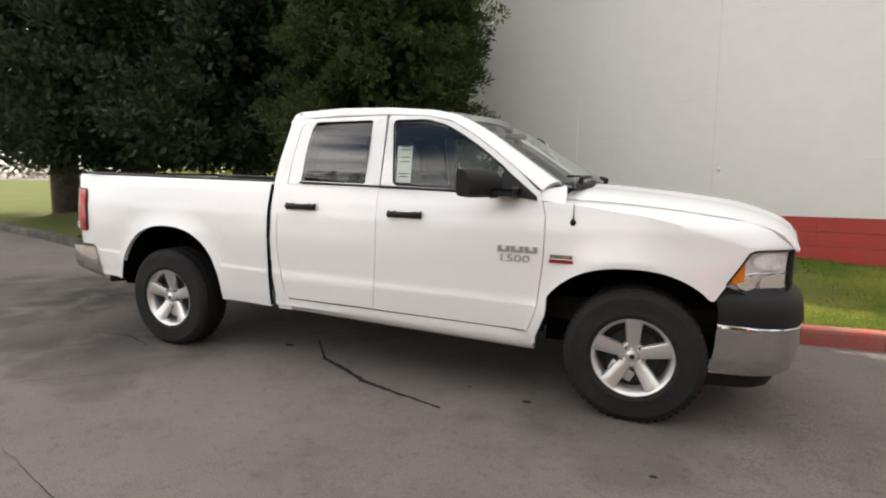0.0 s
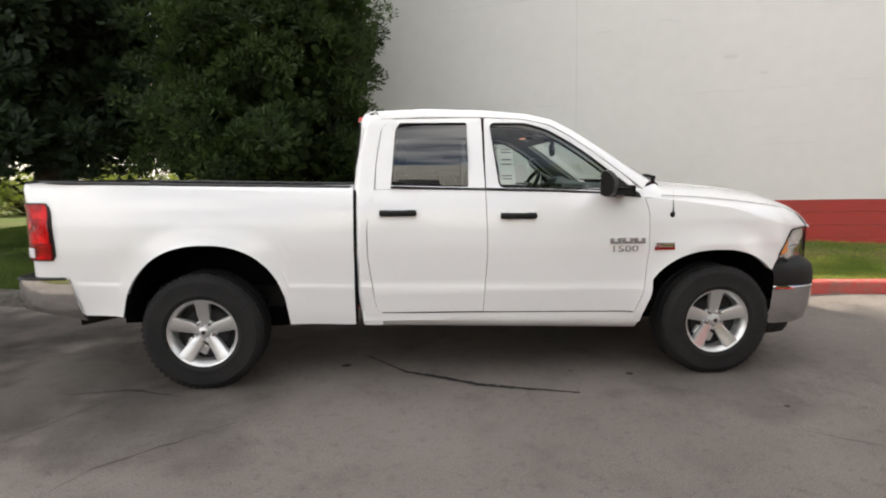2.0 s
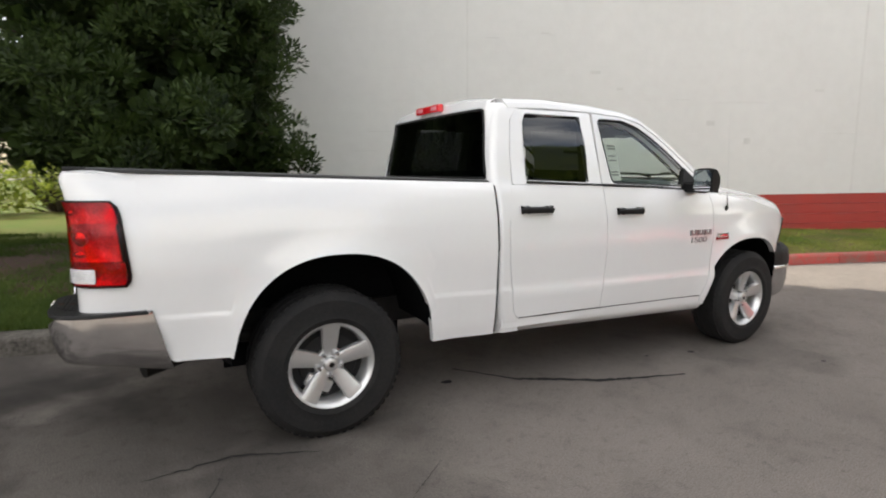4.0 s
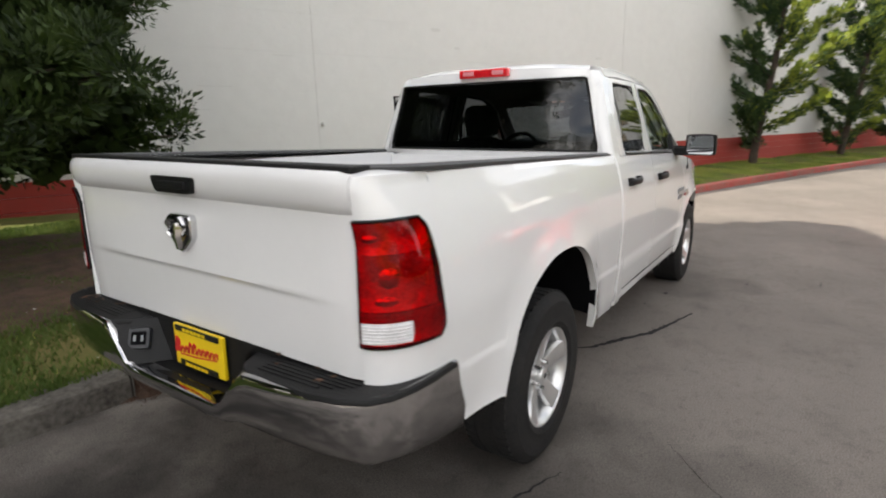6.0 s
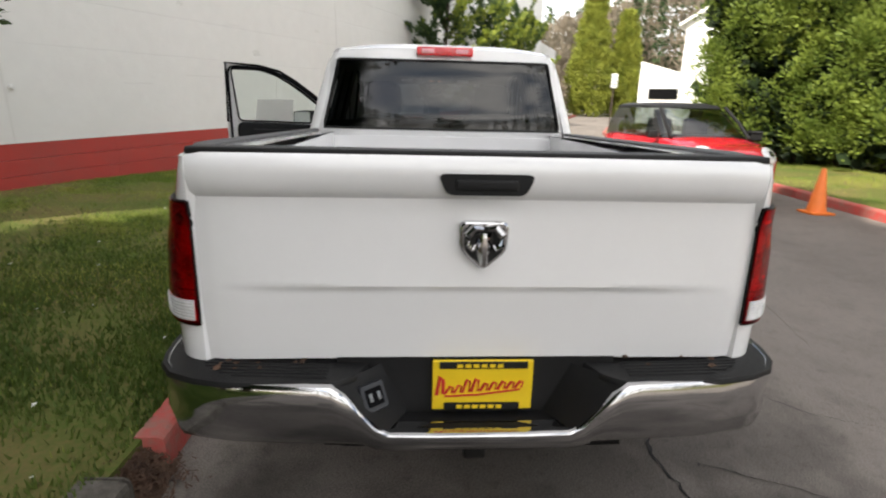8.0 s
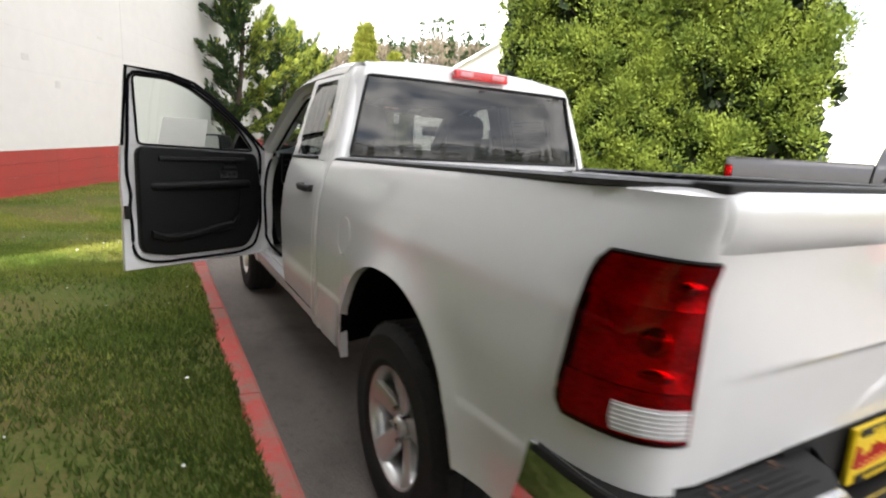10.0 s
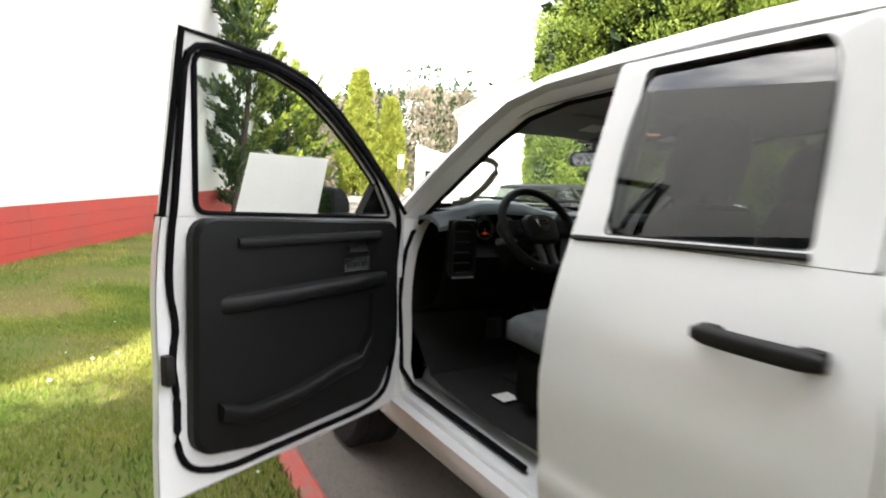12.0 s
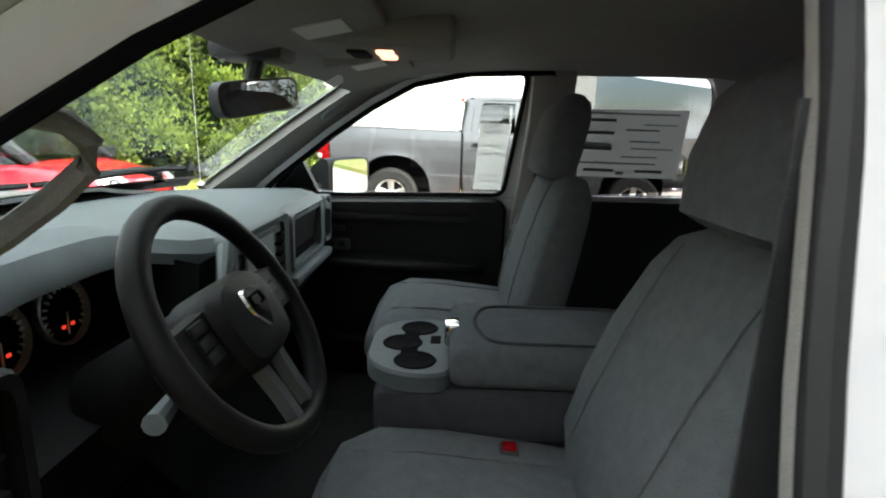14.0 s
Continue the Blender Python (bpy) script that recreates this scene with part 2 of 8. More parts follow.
def asphalt_mat():
    """Worn asphalt: stony speckle, drifting tone, rubbed patches and dark blotches, part oil stain, part painted shade.
    """
    m = mat("asphalt", (0.235, 0.207, 0.184), 0.92, color2=(0.108, 0.095, 0.085), scale=0.6, bump=0.9, bscale=210, fine=130, share=0.70, spec=0.35)
    n, l = m.node_tree.nodes, m.node_tree.links
    p = n["Principled BSDF"]
    src = p.inputs["Base Color"].links[0].from_socket
    co = n.new("ShaderNodeTexCoord")

    def blotch(scale, lo, hi, dark, detail=8.0, rough=0.62):
        t = n.new("ShaderNodeTexNoise")
        t.inputs["Scale"].default_value, t.inputs["Detail"].default_value, t.inputs["Roughness"].default_value = scale, detail, rough
        r = n.new("ShaderNodeMapRange")
        r.inputs[1].default_value, r.inputs[2].default_value, r.inputs[3].default_value, r.inputs[4].default_value = lo, hi, 1.0, dark
        l.new(co.outputs["Object"], t.inputs["Vector"])
        l.new(t.outputs["Fac"], r.inputs[0])
        return r.outputs[0]

    def times(a, b):
        k = n.new("ShaderNodeMath")
        k.operation = "MULTIPLY"
        l.new(a, k.inputs[0])
        l.new(b, k.inputs[1])
        return k.outputs[0]

    f = times(times(blotch(0.45, 0.44, 0.66, 0.86), blotch(3.1, 0.52, 0.72, 0.82)), blotch(17.0, 0.54, 0.70, 0.74))
    # ragged dark spots round a few centres: oil and damp, plus painted shade near the truck
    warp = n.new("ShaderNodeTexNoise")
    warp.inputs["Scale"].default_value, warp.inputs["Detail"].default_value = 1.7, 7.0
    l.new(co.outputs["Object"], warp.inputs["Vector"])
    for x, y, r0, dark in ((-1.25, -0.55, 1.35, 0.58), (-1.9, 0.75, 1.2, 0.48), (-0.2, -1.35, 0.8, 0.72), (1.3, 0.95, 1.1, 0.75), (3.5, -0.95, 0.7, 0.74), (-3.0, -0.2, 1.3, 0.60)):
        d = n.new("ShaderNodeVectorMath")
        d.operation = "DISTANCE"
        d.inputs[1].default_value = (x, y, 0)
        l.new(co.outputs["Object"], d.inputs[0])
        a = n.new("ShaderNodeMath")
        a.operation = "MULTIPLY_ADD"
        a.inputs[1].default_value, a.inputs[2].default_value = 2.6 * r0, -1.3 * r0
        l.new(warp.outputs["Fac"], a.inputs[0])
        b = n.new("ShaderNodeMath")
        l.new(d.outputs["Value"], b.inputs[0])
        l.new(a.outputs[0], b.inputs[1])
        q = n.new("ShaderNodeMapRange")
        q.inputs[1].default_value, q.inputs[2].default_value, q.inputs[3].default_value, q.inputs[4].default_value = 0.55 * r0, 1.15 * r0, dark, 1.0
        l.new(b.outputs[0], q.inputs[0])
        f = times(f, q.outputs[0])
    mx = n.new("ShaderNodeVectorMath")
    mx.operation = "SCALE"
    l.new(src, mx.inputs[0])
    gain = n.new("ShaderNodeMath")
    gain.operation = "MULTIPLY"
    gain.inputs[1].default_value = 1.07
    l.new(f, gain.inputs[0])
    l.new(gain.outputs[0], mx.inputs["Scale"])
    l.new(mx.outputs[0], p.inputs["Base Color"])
    return m


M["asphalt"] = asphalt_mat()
M["crack"] = mat("asphalt_crack", (0.012, 0.011, 0.011), 1.0, vary=0.4, scale=30)
M["grass"] = mat("lawn_soil", (0.075, 0.105, 0.024), 1.0, color2=(0.15, 0.118, 0.05), scale=1.3, fine=40, bump=0.9, bscale=25, spec=0.08)
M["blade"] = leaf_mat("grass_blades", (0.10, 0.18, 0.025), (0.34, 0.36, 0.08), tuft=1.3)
# greener copy of the grass, darkened in colour for the conifers' shade
M["blade_shade"] = leaf_mat("shaded_lush_blades", (0.044, 0.086, 0.014), (0.118, 0.162, 0.034), tuft=1.6)
# darker than the lawn soil: needle litter, and tree shade put into the colour
M["shaded_litter_soil"] = mat("shaded_needle_soil", (0.055, 0.095, 0.018), 1.0, color2=(0.10, 0.085, 0.03), scale=1.1, fine=35, bump=0.9, bscale=25, spec=0.08)
M["kerb_red"] = mat("red_kerb", (0.44, 0.060, 0.050), 0.8, color2=(0.24, 0.13, 0.105), scale=4.0, fine=22, bump=0.5, bscale=60, per_object=0.1)
M["kerb_grey"] = mat("kerb_concrete", (0.125, 0.115, 0.10), 0.9, color2=(0.042, 0.037, 0.032), scale=4.0, bump=0.7, bscale=50, per_object=0.12, spec=0.2)
M["wall"] = mat("white_wall", (0.69, 0.685, 0.665), 0.85, color2=(0.65, 0.645, 0.625), scale=0.5, bump=0.25, bscale=14)
M["wall_red"] = mat("red_wall", (0.40, 0.04, 0.03), 0.75, color2=(0.33, 0.05, 0.04), scale=1.6, bump=0.3, bscale=20, per_object=0.02)
M["wall_mark"] = mat("wall_patch", (0.64, 0.635, 0.61), 0.9, vary=0.1, scale=6)
M["bark"] = mat("bark", (0.075, 0.055, 0.042), 1.0, vary=0.6, scale=5, bump=1.0, bscale=30)
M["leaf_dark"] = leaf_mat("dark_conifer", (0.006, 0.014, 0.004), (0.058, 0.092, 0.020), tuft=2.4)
# near-black copy of the conifer green, with deep shade in its colour
M["leaf_shaded"] = leaf_mat("shaded_conifer", (0.005, 0.011, 0.005), (0.032, 0.054, 0.020))
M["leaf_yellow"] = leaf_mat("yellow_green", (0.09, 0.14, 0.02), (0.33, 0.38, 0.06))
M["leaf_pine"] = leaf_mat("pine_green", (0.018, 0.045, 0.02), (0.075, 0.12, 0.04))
M["leaf_cyp"] = leaf_mat("golden_cypress", (0.13, 0.16, 0.02), (0.27, 0.29, 0.045), tuft=1.2)
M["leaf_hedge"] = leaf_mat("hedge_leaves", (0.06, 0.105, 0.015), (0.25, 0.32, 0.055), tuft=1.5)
M["leaf_far"] = leaf_mat("far_woods", (0.13, 0.12, 0.09), (0.29, 0.24, 0.18), tuft=0.2)
M["hill"] = mat("leaf_littered_hillside", (0.20, 0.15, 0.10), 1.0, color2=(0.11, 0.10, 0.06), scale=0.12, fine=1.2, bump=1.0, bscale=1.5, spec=0.05)
M["soil"] = mat("mulch", (0.10, 0.055, 0.035), 1.0, vary=0.6, scale=8, bump=1.0, bscale=40)
M["cone"] = mat("orange_cone", (0.85, 0.20, 0.03), 0.5, vary=0.1, scale=10)
M["white_far"] = mat("white_siding", (0.8, 0.8, 0.78), 0.7, vary=0.05, scale=1.0)


# ---------------------------------------------------------------- mesh tools
def part(name, bm, material, parent=None, label="", smooth=True, merge=False):
    """Links a bmesh as one mesh object under a thing."""
    if merge:
        bmesh.ops.remove_doubles(bm, verts=bm.verts, dist=0.0004)
    bmesh.ops.recalc_face_normals(bm, faces=bm.faces)
    me = bpy.data.meshes.new(name)
    bm.to_mesh(me)
    bm.free()
    for f in me.polygons:
        f.use_smooth = smooth
    if smooth:
        me.set_sharp_from_angle(angle=radians(35))
    me.materials.append(material)
    ob = new(name, me)
    if parent is not None:
        ob.parent = parent
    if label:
        ob["label"] = label
    return ob


def empty(name, m, label, category, group="", kind=""):
    e = new(name)
    e.empty_display_size = 0.1
    e.matrix_world = m
    return tagged(e, label, category, group, kind)


def box(bm, x0, x1, y0, y1, z0, z1, bevel=0.0, m=None, seg=2):
    r = bmesh.ops.create_cube(bm, size=1.0)
    vs = r["verts"]
    for v in vs:
        v.co = Vector(((x0 + x1) / 2 + v.co.x * (x1 - x0), (y0 + y1) / 2 + v.co.y * (y1 - y0), (z0 + z1) / 2 + v.co.z * (z1 - z0)))
    if bevel:
        es = list({e for v in vs for e in v.link_edges})
        g = bmesh.ops.bevel(bm, geom=es, offset=bevel, segments=seg, affect="EDGES", profile=0.6)
        vs = list({v for f in g["faces"] for v in f.verts} | {v for v in vs if v.is_valid})
    if m is not None:
        bmesh.ops.transform(bm, matrix=m, verts=vs)
    return vs


def cyl(bm, p, q, r0, r1=None, n=16, caps=True):
    """A tapered round bar from p to q."""
    p, q = Vector(p), Vector(q)
    r1 = r0 if r1 is None else r1
    up = (q - p).to_track_quat("Z", "Y").to_matrix()
    a, b = [], []
    for i in range(n):
        w = 2 * math.pi * i / n
        d = up @ Vector((math.cos(w), math.sin(w), 0))
        a.append(bm.verts.new(p + d * r0))
        b.append(bm.verts.new(q + d * r1))
    for i in range(n):
        bm.faces.new((a[i], a[(i + 1) % n], b[(i + 1) % n], b[i]))
    if caps:
        bm.faces.new(a[::-1])
        bm.faces.new(b)
    return a + b


def lathe(bm, profile, axis_m, n=32, close=False):
    """Turns (radius, height) pairs round the local z axis of axis_m."""
    rings = []
    for r, h in profile:
        rings.append([bm.verts.new(axis_m @ Vector((r * math.cos(2 * math.pi * i / n), r * math.sin(2 * math.pi * i / n), h))) for i in range(n)])
    k = len(rings)
    for j in range(k if close else k - 1):
        a, b = rings[j], rings[(j + 1) % k]
        for i in range(n):
            bm.faces.new((a[i], a[(i + 1) % n], b[(i + 1) % n], b[i]))


def skin(bm, rows, depth=None):
    """A sheet through rows of points; depth: a vector by which its rim is folded back."""
    vs = [[bm.verts.new(p) for p in row] for row in rows]
    for a, b in zip(vs, vs[1:]):
        for i in range(len(a) - 1):
            bm.faces.new((a[i], a[i + 1], b[i + 1], b[i]))
    if depth is not None:
        d = Vector(depth)
        rim = vs[0] + [r[-1] for r in vs[1:]] + vs[-1][-2::-1] + [r[0] for r in vs[-2:0:-1]]
        back = [bm.verts.new(v.co + d) for v in rim]
        k = len(rim)
        for i in range(k):
            j = (i + 1) % k
            bm.faces.new((rim[j], rim[i], back[i], back[j]))
    return vs


def loft(bm, loops, caps=True):
    """Closed loops of equal length joined one to the next."""
    vs = [[bm.verts.new(p) for p in lp] for lp in loops]
    k = len(vs[0])
    for a, b in zip(vs, vs[1:]):
        for i in range(k):
            bm.faces.new((a[i], a[(i + 1) % k], b[(i + 1) % k], b[i]))
    if caps:
        bm.faces.new(vs[0][::-1])
        bm.faces.new(vs[-1])
    return vs


def tube(bm, pts, r, n=8, closed=False):
    """A round bar along a line of points."""
    pts = [Vector(p) for p in pts]
    loops = []
    k = len(pts)
    for i, p in enumerate(pts):
        a = pts[(i - 1) % k] if closed or i else pts[0]
        b = pts[(i + 1) % k] if closed or i < k - 1 else pts[-1]
        m = (b - a).to_track_quat("Z", "Y").to_matrix()
        rr = r[i] if isinstance(r, (list, tuple)) else r
        loops.append([p + m @ Vector((rr * math.cos(2 * math.pi * j / n), rr * math.sin(2 * math.pi * j / n), 0)) for j in range(n)])
    if closed:
        loops.append(loops[0])
    loft(bm, loops, caps=not closed)


def pl(table, x):
    """Piecewise value from (x, value) pairs."""
    if x <= table[0][0]:
        return table[0][1]
    for (a, u), (b, v) in zip(table, table[1:]):
        if x <= b:
            return u + (v - u) * (x - a) / (b - a)
    return table[-1][1]


def sm(table, x):
    """The same, eased."""
    if x <= table[0][0]:
        return table[0][1]
    for (a, u), (b, v) in zip(table, table[1:]):
        if x <= b:
            f = (x - a) / (b - a)
            f = f * f * (3 - 2 * f)
            return u + (v - u) * f
    return table[-1][1]


def span(a, b, n):
    return [a + (b - a) * i / n for i in range(n + 1)]


def rounded(pts, r, k=4):
    """Corners of a closed 2D outline cut round; every corner gets k + 1 points."""
    out = []
    n = len(pts)
    for i in range(n):
        p, a, b = Vector(pts[i]), Vector(pts[i - 1]), Vector(pts[(i + 1) % n])
        ra = min(r, (a - p).length * 0.45)
        rb = min(r, (b - p).length * 0.45)
        s, e = p + (a - p).normalized() * ra, p + (b - p).normalized() * rb
        for j in range(k + 1):
            f = j / k
            out.append(s * (1 - f) ** 2 + p * 2 * f * (1 - f) + e * f * f)
    return out


def frand(a, b):
    return random.uniform(a, b)


# ---------------------------------------------------------------- ground
KERB = [(-60, 14), (-30, 8.5), (-12, 4.1), (-8, 3.1), (-4, 1.85), (-1.5, 1.28), (-0.6, 1.22), (6.3, 1.22), (8, 0.86), (9.3, 0.36), (12.4, -0.75), (15, -1.75), (20, -3.8), (32, -9.0), (60, -20.6)]
KERB_R = [(-40, -10.5), (-6, -7.4), (2, -6.75), (14, -6.75), (22, -8.6), (60, -24)]


def slope(x):
    """The road climbs gently past the truck's nose."""
    return 0.0235 * max(0.0, x - 4.0) if x < 70 else 1.55


def wall_y(x):
    return 7.05 - 0.41 * x


def lawn_z(x, y):
    """Height of the left-hand lawn: a low bank from the kerb to the wall."""
    d = y - pl(KERB, x) - 0.12
    f = min(1.0, max(0.0, d / 3.2))
    top = pl([(-4, 0.40), (4, 0.38), (9, 0.24), (13, 0.18), (40, 0.2)], x)
    return slope(x) + 0.145 + (top - 0.145) * f + 0.02 * noise.noise(Vector((x * 1.3, y * 1.3, 0)))


bm = bmesh.new()
xs = [-700, -300, -120, -60, -30] + span(-20, 70, 90) + [90, 130, 300, 700]
ys = [-700, -300, -120, -60, -30, -20, -14, -10, -7, -4, -2, 0, 2, 5, 10, 20, 60, 150, 300, 700]
skin(bm, [[(x, y, slope(x)) for x in xs] for y in ys])
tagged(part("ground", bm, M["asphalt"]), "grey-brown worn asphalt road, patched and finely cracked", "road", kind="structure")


def strip_lawn(name, x0, x1, n, near, far, zf, label, rows=10, mt="grass"):
    bm = bmesh.new()
    grid = []
    for j in range(rows + 1):
        f = (j / rows) ** 1.6
        grid.append([(x, near(x) + (far(x) - near(x)) * f, zf(x, near(x) + (far(x) - near(x)) * f)) for x in span(x0, x1, n)])
    skin(bm, grid, depth=(0, 0, -0.4))
    return tagged(part(name, bm, M[mt]), label, "lawn", kind="structure")


strip_lawn("lawn", -1.6, 42, 130, lambda x: pl(KERB, x) + 0.10, lambda x: wall_y(x) + 0.3, lawn_z, "patchy green lawn bank with bare brown soil between kerb and wall", 14)
strip_lawn("lawn", -60, -1.6, 90, lambda x: pl(KERB, x) + 0.17, lambda x: 60.0, lambda x, y: min(lawn_z(x, y), 0.42) if y < 20 else 0.42, "wide lawn under tall conifers, sunlit beyond them", 18, "shaded_litter_soil")


def right_z(x, y):
    d = pl(KERB_R, x) - y
    return slope(x) + 0.14 + 0.08 * min(1, max(0, d / 2))


strip_lawn("lawn", -40, 30, 110, lambda x: pl(KERB_R, x) - 0.10, lambda x: pl(KERB_R, x) - 24, right_z, "green verge behind a red kerb, with bare soil under the hedge", 12)


# bare mulch under the broad conifer
bm = bmesh.new()
rows = []
for r_ in (0.0, 0.5, 1.0, 1.4, 1.75):
    rows.append([(-0.85 + 1.15 * r_ * math.cos(a) * (1 + 0.14 * math.sin(3 * a + 1)), 3.95 + r_ * math.sin(a) * (1 + 0.14 * math.sin(3 * a + 1)), 0) for a in span(0, 2 * math.pi, 36)])
rows = [[(x, y, lawn_z(x, y) + 0.03 + 0.03 * noise.noise(Vector((x * 4, y * 4, 1))) - (0.06 if i == 4 else 0)) for x, y, z in row] for i, row in enumerate(rows)]
skin(bm, rows)
tagged(part("soil_bed", bm, M["soil"]), "bare brown soil and needles under the broad conifer", "soil", kind="structure")


# kerb stones
def kerb_line(table, x0, x1, step, side, name, label):
    root = empty(name, Matrix(), label, "kerb", kind="structure")
    x = x0
    while x < x1:
        ln = step * (1 + (0.25 if x > 12 else 0))
        xe = min(x + ln, x1)
        if name == "kerb" and -0.79 < x < -0.5:
            x = -0.55
            xe = x + ln
        if name == "kerb" and x < -0.78 < xe:
            xe = -0.78
        red = x > -0.7 or side < 0
        bm = bmesh.new()
        loops = []
        k = 4
        for i in range(k + 1):
            xx = x + 0.006 + (xe - x - 0.012) * i / k
            y = pl(table, xx)
            z = slope(xx)
            j = 0.004 * noise.noise(Vector((xx * 5, 1, 2)))
            h = 0.15 + j
            wd = 0.145 if red else 0.20
            loops.append([(xx, y, z - 0.1), (xx, y + side * 0.008, z + h - 0.035), (xx, y + side * 0.016, z + h - 0.012), (xx, y + side * 0.035, z + h), (xx, y + side * (wd - 0.015), z + h + 0.004), (xx, y + side * wd, z + h - 0.012), (xx, y + side * wd, z - 0.1)])
        loft(bm, loops)
        part("kerb_stone", bm, M["kerb_red"] if red else M["kerb_grey"], root, smooth=False)
        x = xe
    return root


kerb_line(KERB, -16, 44, 1.52, 1, "kerb", "red-painted concrete kerb, chipped, bare grey behind the truck")
kerb_line(KERB_R, -4, 26, 1.52, -1, "kerb_right", "red-painted concrete kerb along the verge")


# cracks in the asphalt: shallow dark ruts
def crack(pts, w, name="crack"):
    bm = bmesh.new()
    fine = []
    for (a, b) in zip(pts, pts[1:]):
        for i in range(10):
            f = i / 10
            fine.append((a[0] + (b[0] - a[0]) * f, a[1] + (b[1] - a[1]) * f))
    fine.append(pts[-1])
    up, dn = [], []
    for i, (x, y) in enumerate(fine):
        f = i / (len(fine) - 1)
        ww = w * (0.35 + 0.65 * math.sin(math.pi * min(0.97, max(0.04, f)))) * frand(0.6, 1.3)
        jx, jy = 0.012 * noise.noise(Vector((i * 0.9, 3, w))), 0.02 * noise.noise(Vector((i * 0.7, 8, w)))
        up.append((x + jx, y + jy + ww, 0.004))
        dn.append((x + jx, y + jy - ww, 0.004))
    skin(bm, [up, dn])
    return tagged(part(name, bm, M["crack"]), "dark crack running through the asphalt", "crack", kind="structure")


crack([(1.05, -0.35), (1.35, -0.72), (1.6, -0.85), (1.85, -1.0), (2.1, -1.08), (2.49, -1.19)], 0.022)
crack([(-0.55, -1.0), (-0.6, -1.15), (-0.9, -1.7), (-1.4, -2.4)], 0.006)
crack([(-3.6, -1.6), (-2.4, -1.45), (-1.2, -1.5)], 0.004)
crack([(5.2, -2.6), (7.2, -3.1)], 0.006)
crack([(3.2, -2.9), (2.3, -2.6), (1.5, -2.75), (0.6, -2.5)], 0.003)
crack([(0.4, -1.4), (-0.2, -1.9), (-0.5, -2.6)], 0.0035)
crack([(4.4, -1.2), (4.9, -1.7), (5.0, -2.4)], 0.0035)
crack([(3.4, -1.7), (4.0, -2.1), (4.9, -2.2)], 0.003)
crack([(-1.7, -0.6), (-2.1, -0.1), (-2.9, 0.1)], 0.004)
crack([(-0.9, -0.95), (-0.5, -0.9), (-0.1, -1.05)], 0.008)
for (x, y, r) in ((2.96, -0.89, 0.03), (2.55, -0.8, 0.015), (0.9, -0.55, 0.04), (3.7, -1.5, 0.02)):
    bm = bmesh.new()
    ring = [(x + r * (1 + 0.4 * noise.noise(Vector((x, y, k)))) * math.cos(k * 0.52), y + 0.7 * r * (1 + 0.4 * noise.noise(Vector((y, x, k)))) * math.sin(k * 0.52), 0.004) for k in range(12)]
    bm.faces.new([bm.verts.new(p) for p in ring])
    tagged(part("oil_spot", bm, M["crack"]), "dark oil spot on the asphalt", "stain", kind="structure")

# ---------------------------------------------------------------- long white building
bld = empty("building", pose(0, 7.05, 0.0, 0, -1.33, -22.3), "long windowless white painted block wall with a red painted base", "building", kind="structure")
L0, L1, H = -1.8, 44.5, 8.45


def bpart(name, x0, x1, y0, y1, z0, z1, mt, bev=0.0):
    bm = bmesh.new()
    box(bm, x0, x1, y0, y1, z0, z1, bev)
    return part(name, bm, mt, bld, smooth=False)


# courses of painted block, each set a hair differently, so the wall reads as masonry
Z = 0.825
zc = Z
k = 0
while zc < H - 0.01:
    h = min(0.61 if k < 9 else 1.22, H - zc)
    bpart("wall_course", L0, L1, 0.0 + 0.0006 * (k % 3), 0.3, zc, zc + h - 0.0012, M["wall"], 0.001)
    zc += h
    k += 1
bpart("wall_core", L0 + 0.02, L1 - 0.02, 0.02, 0.28, 0.0, H - 0.02, M["wall"])
bpart("side_wall", L0, L0 + 0.3, 0.3, 22, -0.5, H, M["wall"])
bpart("coping", L0 - 0.01, L1 + 0.01, -0.006, 0.31, H, H + 0.1, M["wall"], 0.01)
bpart("roof", L0 + 0.3, L1, 0.3, 22, H - 0.3, H - 0.1, M["wall_mark"])
bpart("end_wall", L1, 62, 1.2, 1.5, -0.5, 6.2, M["wall"])
for i in range(5):
    zb = Z - 0.203 * (i + 1)
    xx = L0
    while xx < 43:
        ln = 4.07 if i % 2 else 4.06
        xe = min(xx + ln, 43)
        bpart("block_course", xx, xe - 0.0015, -0.004 + 0.001 * (i % 2), 0.3, zb, zb + 0.199, M["wall_red"], 0.003)
        xx = xe
for xj in (4.92, 13.0, 21.0, 29.0, 37.0):
    bpart("control_joint", xj - 0.008, xj + 0.008, -0.003, 0.01, Z, H, M["wall_mark"])
bm = bmesh.new()
cyl(bm, (5.0, 0.0, 1.51), (5.0, -0.05, 1.51), 0.035, 0.03, 14)
part("wall_stud", bm, M["wall"], bld)
for (xm, zm, w, h) in ((7.4, 3.2, 0.2, 0.06), (7.9, 2.9, 0.12, 0.05), (9.8, 2.25, 0.17, 0.1), (9.2, 2.7, 0.3, 0.015), (6.4, 3.9, 0.15, 0.03), (3.3, 2.1, 0.5, 0.012), (3.0, 1.75, 0.4, 0.012), (4.4, 2.6, 0.35, 0.012), (10.6, 1.9, 0.14, 0.12), (8.3, 1.75, 0.8, 0.01), (6.9, 1.6, 0.5, 0.01), (12.1, 2.9, 0.2, 0.05), (5.4, 3.8, 0.25, 0.015)):
    bpart("wall_patch", xm - w / 2, xm + w / 2, -0.004, 0.01, zm - h / 2, zm + h / 2, M["wall_mark"], 0.004)


